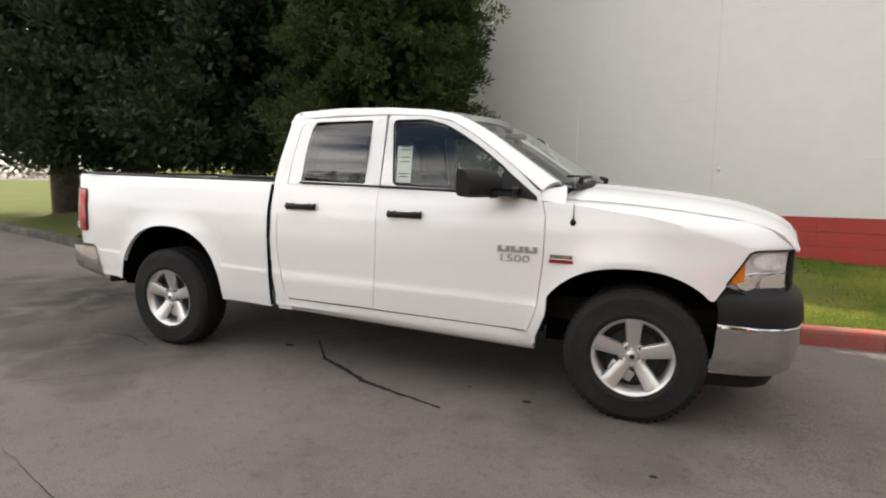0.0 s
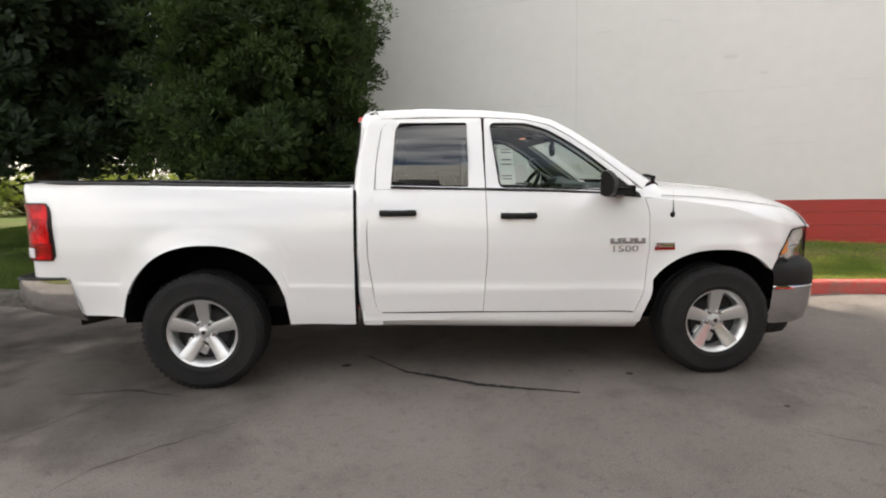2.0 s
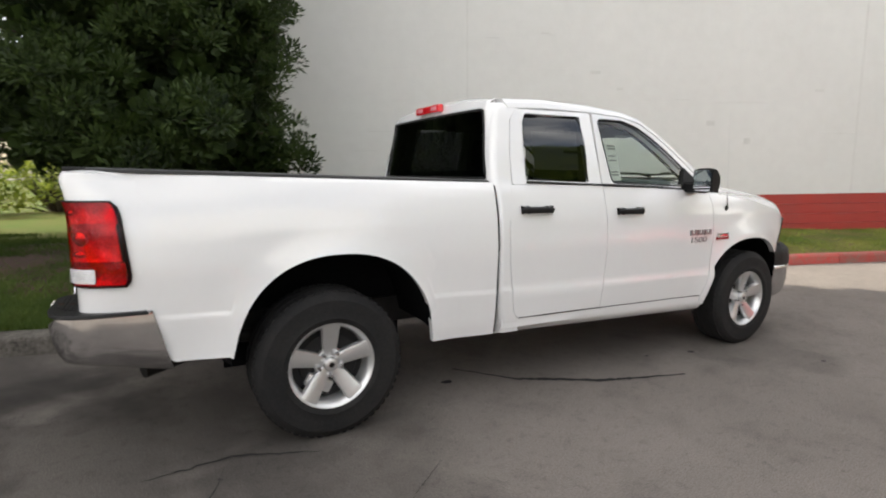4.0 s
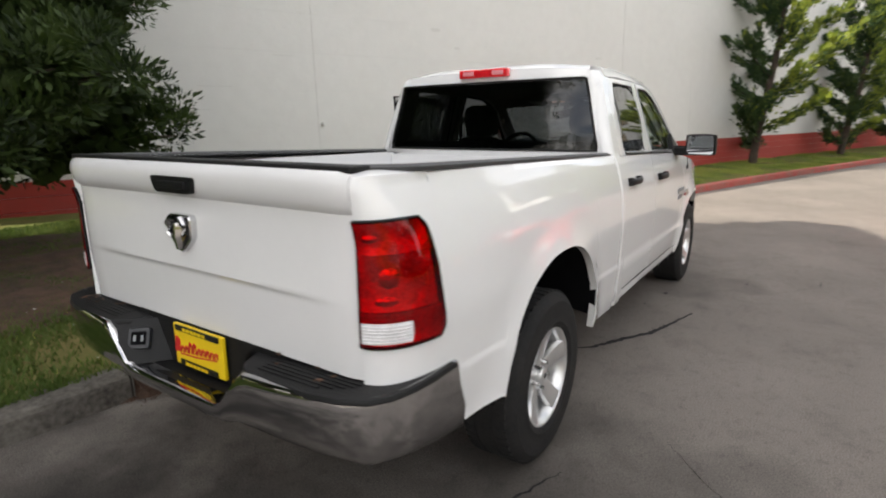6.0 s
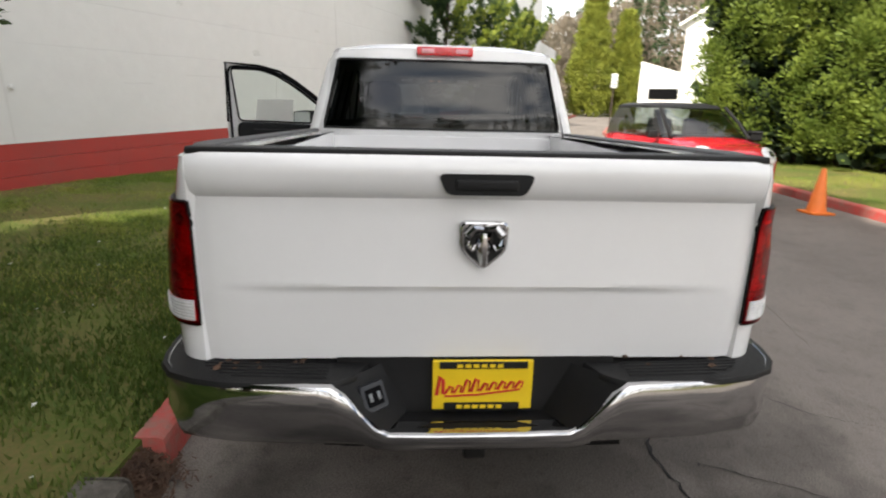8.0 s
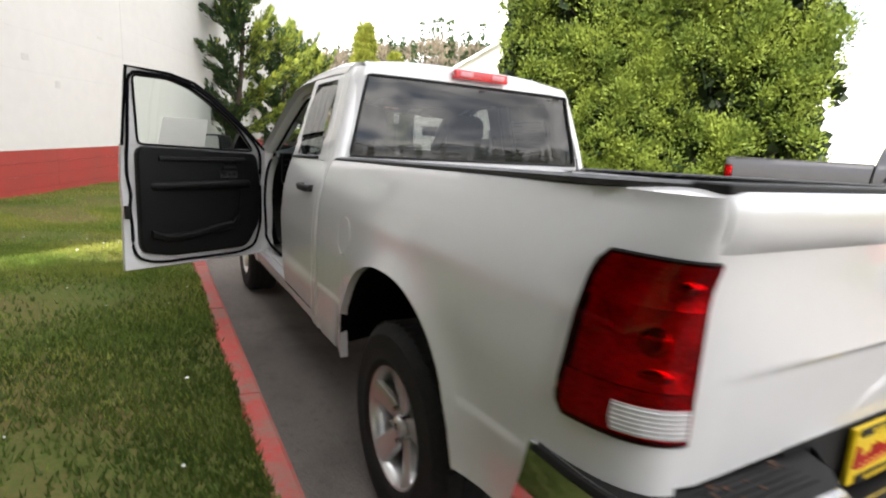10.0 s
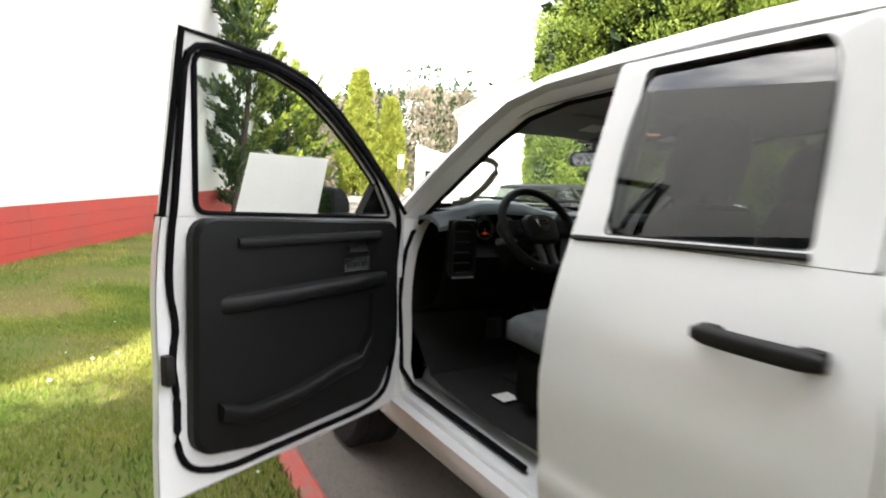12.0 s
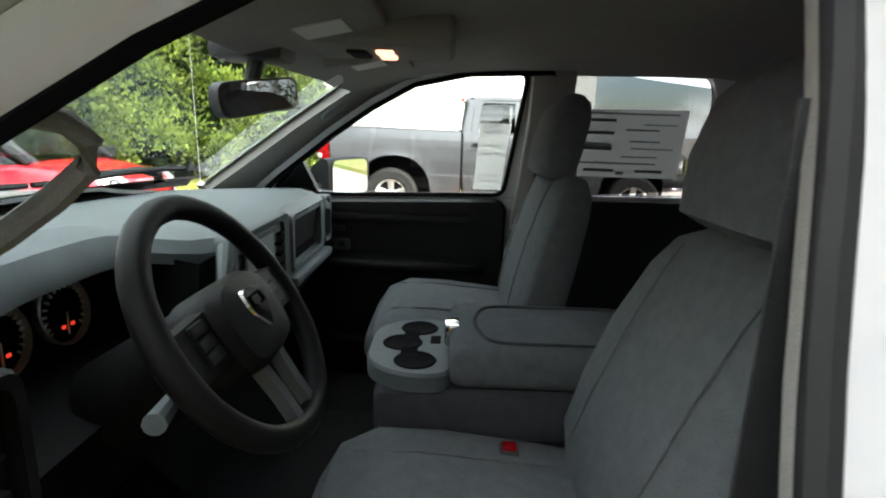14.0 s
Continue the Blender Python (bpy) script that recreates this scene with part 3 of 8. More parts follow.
# ---------------------------------------------------------------- trees
def clump_cloud(points, size, count, flat=0.5, up=0.0, slim=0.3):
    """Many small leaf sprays round each of the given (centre, radius) balls, as one list of vertices and faces."""
    vs, fs = [], []
    for (c, r) in points:
        for _ in range(count):
            d = Vector((random.gauss(0, 1), random.gauss(0, 1), random.gauss(0, 1))).normalized() * r * (random.random() ** 0.45)
            p = c + Vector((d.x, d.y, d.z * flat))
            out = (d + Vector((0, 0, up * r))).normalized()
            s = size * frand(0.6, 1.4)
            a = out.orthogonal().normalized()
            a.rotate(Matrix.Rotation(frand(0, 6.28), 3, out))
            b = out.cross(a)
            i = len(vs)
            tip = p + out * s
            vs += [p, p + (out * 0.55 + a * slim + b * 0.1) * s, tip + b * s * 0.2, p + (out * 0.5 - a * slim + b * 0.1) * s]
            fs.append((i, i + 1, i + 2, i + 3))
    return vs, fs


def cloud_part(name, vs, fs, mt, root):
    me = bpy.data.meshes.new(name)
    me.from_pydata([tuple(v) for v in vs], [], fs)
    me.materials.append(mt)
    ob = new(name, me)
    ob.parent = root
    return ob


def conifer(x, y, z, h, r, base, label, leaf, seed, size=0.16, dens=60, tiers=16, trunk=0.3, group="", ragged=0.3, kmul=1.0, ball=1.0, slim=0.22, sweep=0.0, power=0.75, tuft=0, inner=95):
    """A conifer: tapered trunk, whorls of limbs and a crown of many small sprays along the limbs."""
    random.seed(seed)
    root = empty("conifer_tree", pose(x, y, z), label, "tree", group)
    bm = bmesh.new()
    pts = [Vector((0.06 * math.sin(i), 0.06 * math.cos(1.7 * i), -0.3 + (h + 0.2) * i / 9)) for i in range(10)]
    tube(bm, pts, [trunk * (1 - 0.95 * i / 9) + 0.012 for i in range(10)], 12)
    part("trunk", bm, M["bark"], root)
    bm = bmesh.new()
    balls = []
    for t in range(tiers):
        f = t / (tiers - 1)
        zz = base + (h - base) * f
        rr = r * (1 - f) ** power * frand(1 - ragged, 1 + ragged * 0.4) + 0.12
        n = max(3, int((5 + 4 * (1 - f)) * kmul))
        a0 = frand(0, 6.28)
        for i in range(n):
            a = a0 + 6.283 * i / n + frand(-0.3, 0.3)
            rl = rr * frand(1 - ragged, 1.08)
            rise = (frand(-0.12, 0.22) + sweep) * rl
            p0 = Vector((0, 0, zz))
            p1 = Vector((math.cos(a) * rl, math.sin(a) * rl, zz + rise))
            pm = (p0 + p1) / 2 + Vector((0, 0, -0.06 * rl))
            tube(bm, [p0, pm, p1], [0.045 * (1 - f) + 0.012, 0.028 * (1 - f) + 0.01, 0.006], 5)
            for q in (0.35, 0.6, 0.82, 1.0):
                c = p0 * (1 - q) ** 2 + pm * 2 * q * (1 - q) + p1 * q * q
                balls.append((c + Vector((frand(-.1, .1), frand(-.1, .1), frand(-.08, .1))), ball * (0.20 + 0.16 * rl * (1.15 - q * 0.5))))
    tagged(part("limb", bm, M["bark"], root), kind="stuff")
    if tuft:
        # each mass breaks up into small tufts, densest on its outside
        fine = []
        for c, rb in balls:
            for _ in range(tuft):
                d = Vector((random.gauss(0, 1), random.gauss(0, 1), random.gauss(0, 1))).normalized()
                fine.append((c + d * rb * frand(0.55, 1.0), rb * frand(0.36, 0.55)))
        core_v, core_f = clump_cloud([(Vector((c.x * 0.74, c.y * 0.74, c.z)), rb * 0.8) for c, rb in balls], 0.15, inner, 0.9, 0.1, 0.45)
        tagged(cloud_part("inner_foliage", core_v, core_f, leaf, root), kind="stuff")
        balls = fine
    vs, fs = clump_cloud(balls, size, dens, 0.75, 0.35, slim)
    cloud_part("crown", vs, fs, leaf, root)
    return root


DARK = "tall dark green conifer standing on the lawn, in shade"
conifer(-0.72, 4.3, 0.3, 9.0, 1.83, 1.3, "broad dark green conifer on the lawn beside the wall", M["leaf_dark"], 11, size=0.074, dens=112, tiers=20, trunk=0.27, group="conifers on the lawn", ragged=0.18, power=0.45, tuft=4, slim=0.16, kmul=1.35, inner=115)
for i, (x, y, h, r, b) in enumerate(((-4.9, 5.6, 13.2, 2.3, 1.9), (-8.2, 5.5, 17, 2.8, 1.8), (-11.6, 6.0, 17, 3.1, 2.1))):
    conifer(x, y, 0.3, h, r, b, DARK, M["leaf_shaded"], 20 + i, size=(0.11, 0.12, 0.14)[i], dens=(128, 80, 60)[i], tiers=18, trunk=0.36, group="conifers on the lawn", ragged=0.22, ball=1.45, power=0.38, tuft=2)
def juniper(x, y, z, h, r, label, seed):
    """A ragged juniper: a leaning trunk whose limbs sweep upwards and end in plumes, dark within and yellow-green at
    the tips, most on the side painted as sunlit.
    """
    random.seed(seed)
    root = empty("conifer_tree", pose(x, y, z), label, "tree", "conifers by the wall")
    stem = lambda f: Vector((0.12 * math.sin(4 * f + seed), 0.12 * math.cos(5 * f) - 0.25 * f * f, -0.3 + (h * 0.9 + 0.3) * f))
    bm = bmesh.new()
    tube(bm, [stem(f) for f in span(0, 1, 10)], [0.12 * (1 - 0.9 * f) + 0.012 for f in span(0, 1, 10)], 10)
    part("trunk", bm, M["bark"], root)
    bm = bmesh.new()
    dark, tips = ([], []), ([], [])

    def plume(p0, way, ln, wide, shade):
        """Sprays set thickly along a curved twig and pointing along it."""
        bend = Vector((0, 0, 0.35 * ln))
        n = int(34 * max(0.35, ln))
        for q in span(0.12, 1.0, 7):
            c = p0 + way * ln * q + bend * q * q
            d0 = (way + bend * (2 * q / ln)).normalized()
            rad = wide * (0.45 + 0.75 * math.sin(math.pi * min(0.93, 0.18 + 0.8 * q)))
            for _ in range(n):
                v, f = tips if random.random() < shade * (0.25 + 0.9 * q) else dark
                o = Vector((random.gauss(0, 1), random.gauss(0, 1), random.gauss(0, 0.8))) * rad * 0.5
                d = (d0 + o * 1.3 + Vector((frand(-.35, .35), frand(-.35, .35), frand(-.2, .4)))).normalized()
                sz = frand(0.09, 0.19)
                a = d.orthogonal().normalized()
                a.rotate(Matrix.Rotation(frand(0, 6.28), 3, d))
                p = c + o
                i = len(v)
                v += [p, p + (d * 0.5 + a * 0.20) * sz, p + d * sz, p + (d * 0.45 - a * 0.20) * sz]
                f.append((i, i + 1, i + 2, i + 3))

    for k in range(25):
        f = 0.10 + 0.88 * ((k + random.random()) / 25)
        az = k * 2.4 + frand(-0.4, 0.4)
        reach = r * pl([(0.08, 0.55), (0.25, 0.95), (0.5, 1.0), (0.75, 0.78), (1.0, 0.45)], f) * frand(0.55, 1.15)
        up = pl([(0.1, 0.15), (0.4, 0.55), (1.0, 1.5)], f) + frand(-0.15, 0.2)
        way = Vector((math.cos(az), math.sin(az), up)).normalized()
        p0 = stem(f)
        # yellow-green share grows towards -y and the top: sunlight put into leaf colour
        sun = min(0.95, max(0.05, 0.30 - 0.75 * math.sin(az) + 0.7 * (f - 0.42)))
        tube(bm, [p0, p0 + way * reach * 0.5 + Vector((0, 0, 0.06 * reach)), p0 + way * reach + Vector((0, 0, 0.3 * reach))], [0.035, 0.02, 0.006], 5)
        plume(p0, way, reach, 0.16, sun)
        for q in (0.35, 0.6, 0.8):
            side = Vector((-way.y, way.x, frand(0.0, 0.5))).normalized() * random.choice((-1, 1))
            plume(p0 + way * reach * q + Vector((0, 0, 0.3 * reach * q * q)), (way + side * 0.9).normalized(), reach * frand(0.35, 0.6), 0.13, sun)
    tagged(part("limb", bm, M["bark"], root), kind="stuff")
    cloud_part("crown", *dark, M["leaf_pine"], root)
    cloud_part("sunlit_tips", *tips, M["leaf_yellow"], root)


for i, (x, y, h, r) in enumerate(((17.0, -0.75, 6.9, 1.65), (22.3, -3.2, 5.7, 1.5), (27.0, -5.3, 5.9, 1.95))):
    juniper(x, y, slope(x) + 0.12, h, r, "ragged upswept conifer with yellow-green tips by the wall", 40 + i)


def cypress(x, y, h, r, seed):
    random.seed(seed)
    root = empty("cypress", pose(x, y, slope(x)), "tall clipped golden-green cypress column", "tree", "cypresses at the end of the road")
    bm = bmesh.new()
    cyl(bm, (0, 0, -0.2), (0, 0, h * 0.7), 0.16, 0.04, 8)
    part("trunk", bm, M["bark"], root)
    balls = []
    for _ in range(520):
        f = random.random()
        rr = r * min(1.0, (0.75 + 1.1 * f) if f < 0.25 else 1.0) * (1 - max(0, f - 0.35) / 0.65 * 0.78)
        a = frand(0, 6.28)
        rr *= math.sqrt(frand(0.35, 1.0))
        balls.append((Vector((math.cos(a) * rr * 0.86, math.sin(a) * rr * 0.86, 0.2 + f * (h - 0.3))), 0.42))
    vs, fs = clump_cloud(balls, 0.20, 70, 1.2, 1.3, 0.25)
    cloud_part("crown", vs, fs, M["leaf_cyp"], root)


cypress(45.0, -15.2, 10.6, 2.2, 5)
cypress(45.5, -18.4, 8.6, 1.7, 6)


def hedge(x0, y0, x1, y1, h, w, seed, label, n=900, leaf=None, zb=0.2):
    """A tall clipped hedge: inner stems and a deep leafy face with hollows."""
    random.seed(seed)
    root = empty("hedge", pose(x0, y0, zb, 0, 0, math.degrees(math.atan2(y1 - y0, x1 - x0))), label, "hedge")
    ln = math.hypot(x1 - x0, y1 - y0)
    bm = bmesh.new()
    for i in range(int(ln / 0.9) + 1):
        px = 0.4 + i * 0.9
        tube(bm, [(px, 0, -0.3), (px + frand(-.2, .2), frand(-.2, .2), h * 0.5), (px + frand(-.4, .4), 0, h * 0.93)], [0.09, 0.06, 0.02], 6)
        for _ in range(7):
            zz = frand(0.5, h * 0.9)
            cyl(bm, (px, 0, zz), (px + frand(-.5, .5), frand(-1, 1) * w * 0.5, zz + frand(0.1, 0.6)), 0.025, 0.008, 5)
    tagged(part("branchwork", bm, M["bark"], root), kind="stuff")
    balls = []
    for _ in range(n):
        px, pz = frand(0.1, ln - 0.1), frand(0.75, h)
        hollow = noise.noise(Vector((px * 0.55, pz * 0.6, seed)))
        d = 0.5 * w * (1 - 0.55 * max(0, -hollow * 1.8)) * (0.8 + 0.3 * noise.noise(Vector((px * 1.4, pz * 1.4, 9))))
        if hollow < -0.33 and random.random() < 0.8:
            continue
        side = 1 if random.random() < 0.5 else -1
        if random.random() < 0.12:
            d *= random.random()
        balls.append((Vector((px, side * d, pz)), frand(0.28, 0.45)))
    # core leaves nearly black: the hollows' shade is put into their colour
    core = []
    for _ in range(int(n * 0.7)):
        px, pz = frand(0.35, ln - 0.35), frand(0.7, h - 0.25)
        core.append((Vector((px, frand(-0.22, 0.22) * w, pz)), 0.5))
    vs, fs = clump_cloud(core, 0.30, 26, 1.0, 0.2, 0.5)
    tagged(cloud_part("inner_foliage", vs, fs, M["leaf_shaded"], root), kind="stuff")
    vs, fs = clump_cloud(balls, 0.085, 160, 1.0, 0.55, 0.26)
    cloud_part("foliage", vs, fs, leaf or M["leaf_hedge"], root)
    return root


hedge(5.7, -12.9, 12.0, -7.9, 7.0, 2.6, 3, "very tall sunlit green hedge with dark hollows behind the verge", 1300)
hedge(12.6, -9.4, 18, -13.5, 6.6, 2.4, 4, "tall sunlit green hedge along the far verge", 700)


# ---------------------------------------------------------------- pickup truck
# x runs from the rear axle to the nose, y to the driver's side
SIDE = [(0.36, 0.875), (0.42, 0.915), (0.50, 0.930), (0.672, 0.9465), (0.681, 0.9425), (0.95, 0.952), (1.12, 0.938), (1.22, 0.916), (1.30, 0.892), (1.36, 0.868)]
BELT = 1.335
WB = 3.566


def arch_r(x):
    f = min(1.0, abs((x - 0.05) / 0.535))
    return 0.40 + 0.585 * (1 - f ** 2.3) ** (1 / 2.3)


def arch_f(x):
    f = min(1.0, abs((x - 3.525) / 0.545))
    return 0.39 + 0.522 * (1 - f ** 2.3) ** (1 / 2.3)


def crease(x):
    """Height of the lower body crease, which climbs towards the tail."""
    return pl([(-0.9, 0.745), (0.75, 0.702), (1.5, 0.68), (3.0, 0.648)], x)


def crease_zs(x, zs):
    """Heights of a column with two more at the crease."""
    c, lo = crease(x), zs[0]
    return sorted(zs + [max(lo + 0.001, c), max(lo + 0.002, c + 0.009)])


def side_y(x, z):
    c = crease(x)
    zc = z * 0.672 / c if z < c else (z - c + 0.672 if z < c + 0.009 else 0.681 + (z - c - 0.009) * (0.269 / (0.941 - c)) if z < 0.95 else z)
    y = pl(SIDE, zc if z > 0.55 else z)
    y -= 0.11 * max(0.0, (x - 3.35) / 0.9) ** 2 + 0.85 * max(0.0, x - 4.0) ** 2
    y -= 0.02 * max(0.0, (-0.4 - x) / 0.5) ** 2
    for cx, r in ((0.05, 0.56), (3.525, 0.53)):
        d = math.hypot(x - cx, (z - 0.4) * 0.97) - r
        if -0.1 < d < 0.16:
            y += 0.024 * (1 - max(0, d) / 0.16) ** 1.8
    return y


def green_y(z):
    return pl([(1.32, 0.880), (1.36, 0.868), (1.80, 0.744), (1.86, 0.700)], z)


def any_y(x, z):
    return side_y(x, z) if z < 1.345 else green_y(z)


def bed_top(x):
    return pl([(-1.1, 1.378), (1.02, 1.338)], x)


def back_x(y, z):
    return sm([(0.5, 1.0), (1.30, 0.985), (1.38, 0.985), (1.80, 1.035), (1.86, 1.06), (1.885, 1.12)], z) + 0.05 * (abs(y) / 0.8) ** 4


def corner(u, z, s, out=0.0):
    """The rounded rear corner of the bed, from its side (u = 0) to the tailgate (u = 1)."""
    ya = side_y(-0.84, z)
    gx = sm([(0.5, -1.085), (1.18, -1.088), (1.29, -1.108), (1.345, -1.114), (1.376, -1.106)], z)
    a, b, c = Vector((-0.84, ya, 0)), Vector((gx + 0.012, ya - 0.012, 0)), Vector((gx, 0.80, 0))
    p = a * (1 - u) ** 2 + b * 2 * u * (1 - u) + c * u * u
    n = Vector((-u, 1 - u, 0)).normalized() * out
    return Vector((p.x + n.x, s * (p.y + n.y), z))


def gate_x(z, y=0.0):
    """The tailgate's skin: a thin crease that fades out sideways and a spoiler lip with a crisp lower edge."""
    c = 0.011 * (1 - min(1.0, abs(y) / 0.70) ** 6)
    base = pl([(0.78, -1.086), (0.99, -1.098), (1.00, -1.098), (1.235, -1.098), (1.270, -1.100), (1.288, -1.118), (1.312, -1.126), (1.347, -1.130), (1.372, -1.124), (1.388, -1.108)], z)
    return base - c * pl([(1.0, 0.0), (1.018, 1.0), (1.05, 0.75), (1.20, 0.0)], z)


FD_TOP = [(1.905, 1.822), (2.18, 1.810), (2.36, 1.772), (2.50, 1.697), (2.65, 1.597), (2.85, 1.447), (2.985, 1.335)]
RAIL = [((1.20, 1.81), (1.15, 1.868, 0.655)), ((1.50, 1.828), (1.50, 1.889, 0.64)), ((1.90, 1.828), (1.90, 1.878, 0.64)), ((2.18, 1.815), (2.24, 1.848, 0.635)),
        ((2.36, 1.778), (2.42, 1.806, 0.64)), ((2.50, 1.703), (2.57, 1.733, 0.66)), ((2.65, 1.603), (2.72, 1.637, 0.69)), ((2.85, 1.453), (2.93, 1.495, 0.735)), ((3.0, 1.335), (3.10, 1.385, 0.79))]


def rim_sheet(bm, outer, inner, s, depth=0.03, yf=any_y, push=0.0):
    """A frame between two outlines of equal count in the side plane, with folded edges."""
    k = len(outer)
    for lo in (0,):
        a = [bm.verts.new((x, s * (yf(x, z) + push), z)) for x, z in outer]
        b = [bm.verts.new((x, s * (yf(x, z) + push), z)) for x, z in inner]
        a2 = [bm.verts.new((x, s * (yf(x, z) + push - depth), z)) for x, z in outer]
        b2 = [bm.verts.new((x, s * (yf(x, z) + push - depth), z)) for x, z in inner]
        for i in range(k):
            j = (i + 1) % k
            bm.faces.new((a[i], a[j], b[j], b[i]))
            bm.faces.new((a2[j], a2[i], b2[i], b2[j]))
            bm.faces.new((b[i], b[j], b2[j], b2[i]))
            bm.faces.new((a[j], a[i], a2[i], a2[j]))


def pane(bm, outline, s, push, yf=any_y, bulge=0.012):
    """Glass filling an outline of the side plane, barrelled a little outwards."""
    zs = [z for x, z in outline]
    lo, hi = min(zs) + 0.001, max(zs) - 0.001
    rows = []
    for z in span(lo, hi, 12):
        cut = []
        for (xa, za), (xb, zb) in zip(outline, outline[1:] + outline[:1]):
            if (za - z) * (zb - z) <= 0 and za != zb:
                cut.append(xa + (xb - xa) * (z - za) / (zb - za))
        a, b = min(cut), max(cut)
        e = 1 - ((z - (lo + hi) / 2) / ((hi - lo) / 2)) ** 2
        rows.append([(x, s * (yf(x, z) + push + bulge * e), z) for x in span(a, b, 8)])
    skin(bm, rows)


def densify(pts, k=3):
    out = []
    for i in range(len(pts)):
        a, b = pts[i], pts[(i + 1) % len(pts)]
        for j in range(k):
            out.append((a[0] + (b[0] - a[0]) * j / k, a[1] + (b[1] - a[1]) * j / k))
    return out


RW_OUT = [tuple(p) for p in rounded([(1.158, 1.337), (1.165, 1.5), (1.205, 1.74), (1.255, 1.808), (1.885, 1.822), (1.897, 1.337)], 0.012)]
RW_IN = [tuple(p) for p in rounded([(1.262, 1.362), (1.275, 1.5), (1.295, 1.73), (1.325, 1.784), (1.785, 1.789), (1.785, 1.35)], 0.018)]
FW_OUT = [tuple(p) for p in rounded([(1.905, 1.337), (1.905, 1.822), (2.18, 1.810), (2.36, 1.772), (2.50, 1.697), (2.65, 1.597), (2.85, 1.447), (2.985, 1.325)], 0.02)]
FW_IN = [tuple(p) for p in rounded([(2.0, 1.347), (1.945, 1.782), (2.19, 1.783), (2.335, 1.742), (2.46, 1.675), (2.595, 1.588), (2.755, 1.468), (2.885, 1.322)], 0.04)]


# the open left doorway shows the rear door's own front edge, a little behind the shut line
SPLIT_OPEN = [(0.49, 1.862), (0.91, 1.880), (1.32, 1.864)]


def window(outline, s):
    return [(x - (0.030 if s > 0 and x > 1.7 else 0.0), z) for x, z in outline]


def door_rows(s, lo, hi, n, left, right, k=14):
    rows = []
    for z in span(lo, hi, n):
        rows.append([(x, s * side_y(x, z), z) for x in span(pl(left, z), pl(right, z), k)])
    for d in (0.0, 0.009):
        rows.append([(x, s * side_y(x, crease(x) + d), crease(x) + d) for x in span(pl(left, 0.67), pl(right, 0.67), k)])
    rows = [r for r in rows if r[0][2] == r[-1][2] and not 0.645 < r[0][2] < 0.70 or r[0][2] != r[-1][2]]
    return sorted(rows, key=lambda r: r[0][2])


RD_L = [(0.505, 1.185), (0.55, 1.155), (0.62, 1.142), (0.89, 1.105), (1.08, 1.103), (1.5, 1.16)]
SPLIT = [(0.49, 1.882), (0.91, 1.908), (1.32, 1.901)]
FD_R = [(0.47, 2.945), (0.62, 3.0), (0.93, 3.03), (1.18, 3.03), (1.337, 2.985)]


def handle(s, x0, x1, z, parent):
    """A bowed grip on two feet."""
    y = side_y((x0 + x1) / 2, z)
    h = group_empty("door_handle", parent, "black plastic pull handle")
    bm = bmesh.new()
    loops = []
    for f in span(0, 1, 12):
        k = max(0.62, 1 - 0.6 * abs(2 * f - 1) ** 10)
        bow = 0.010 * (1 - (2 * f - 1) ** 2)
        sec = rounded([(0.014, -0.021), (0.036, -0.019), (0.038, 0.014), (0.014, 0.022)], 0.010, 3)
        loops.append([(x0 + (x1 - x0) * f, s * (y + 0.024 + bow + (p[0] - 0.025) * k), z + p[1] * k) for p in sec])
    loft(bm, loops)
    part("grip", bm, M["black"], h)
    for xa, xb in ((x0 + 0.008, x0 + 0.05), (x1 - 0.05, x1 - 0.008)):
        bm = bmesh.new()
        box(bm, xa, xb, s * (y - 0.01), s * (y + 0.022), z - 0.019, z + 0.019, 0.005)
        part("foot", bm, M["black"], h)
    return h


def group_empty(name, parent, label):
    e = new(name)
    e.parent = parent
    e["label"] = label
    return e


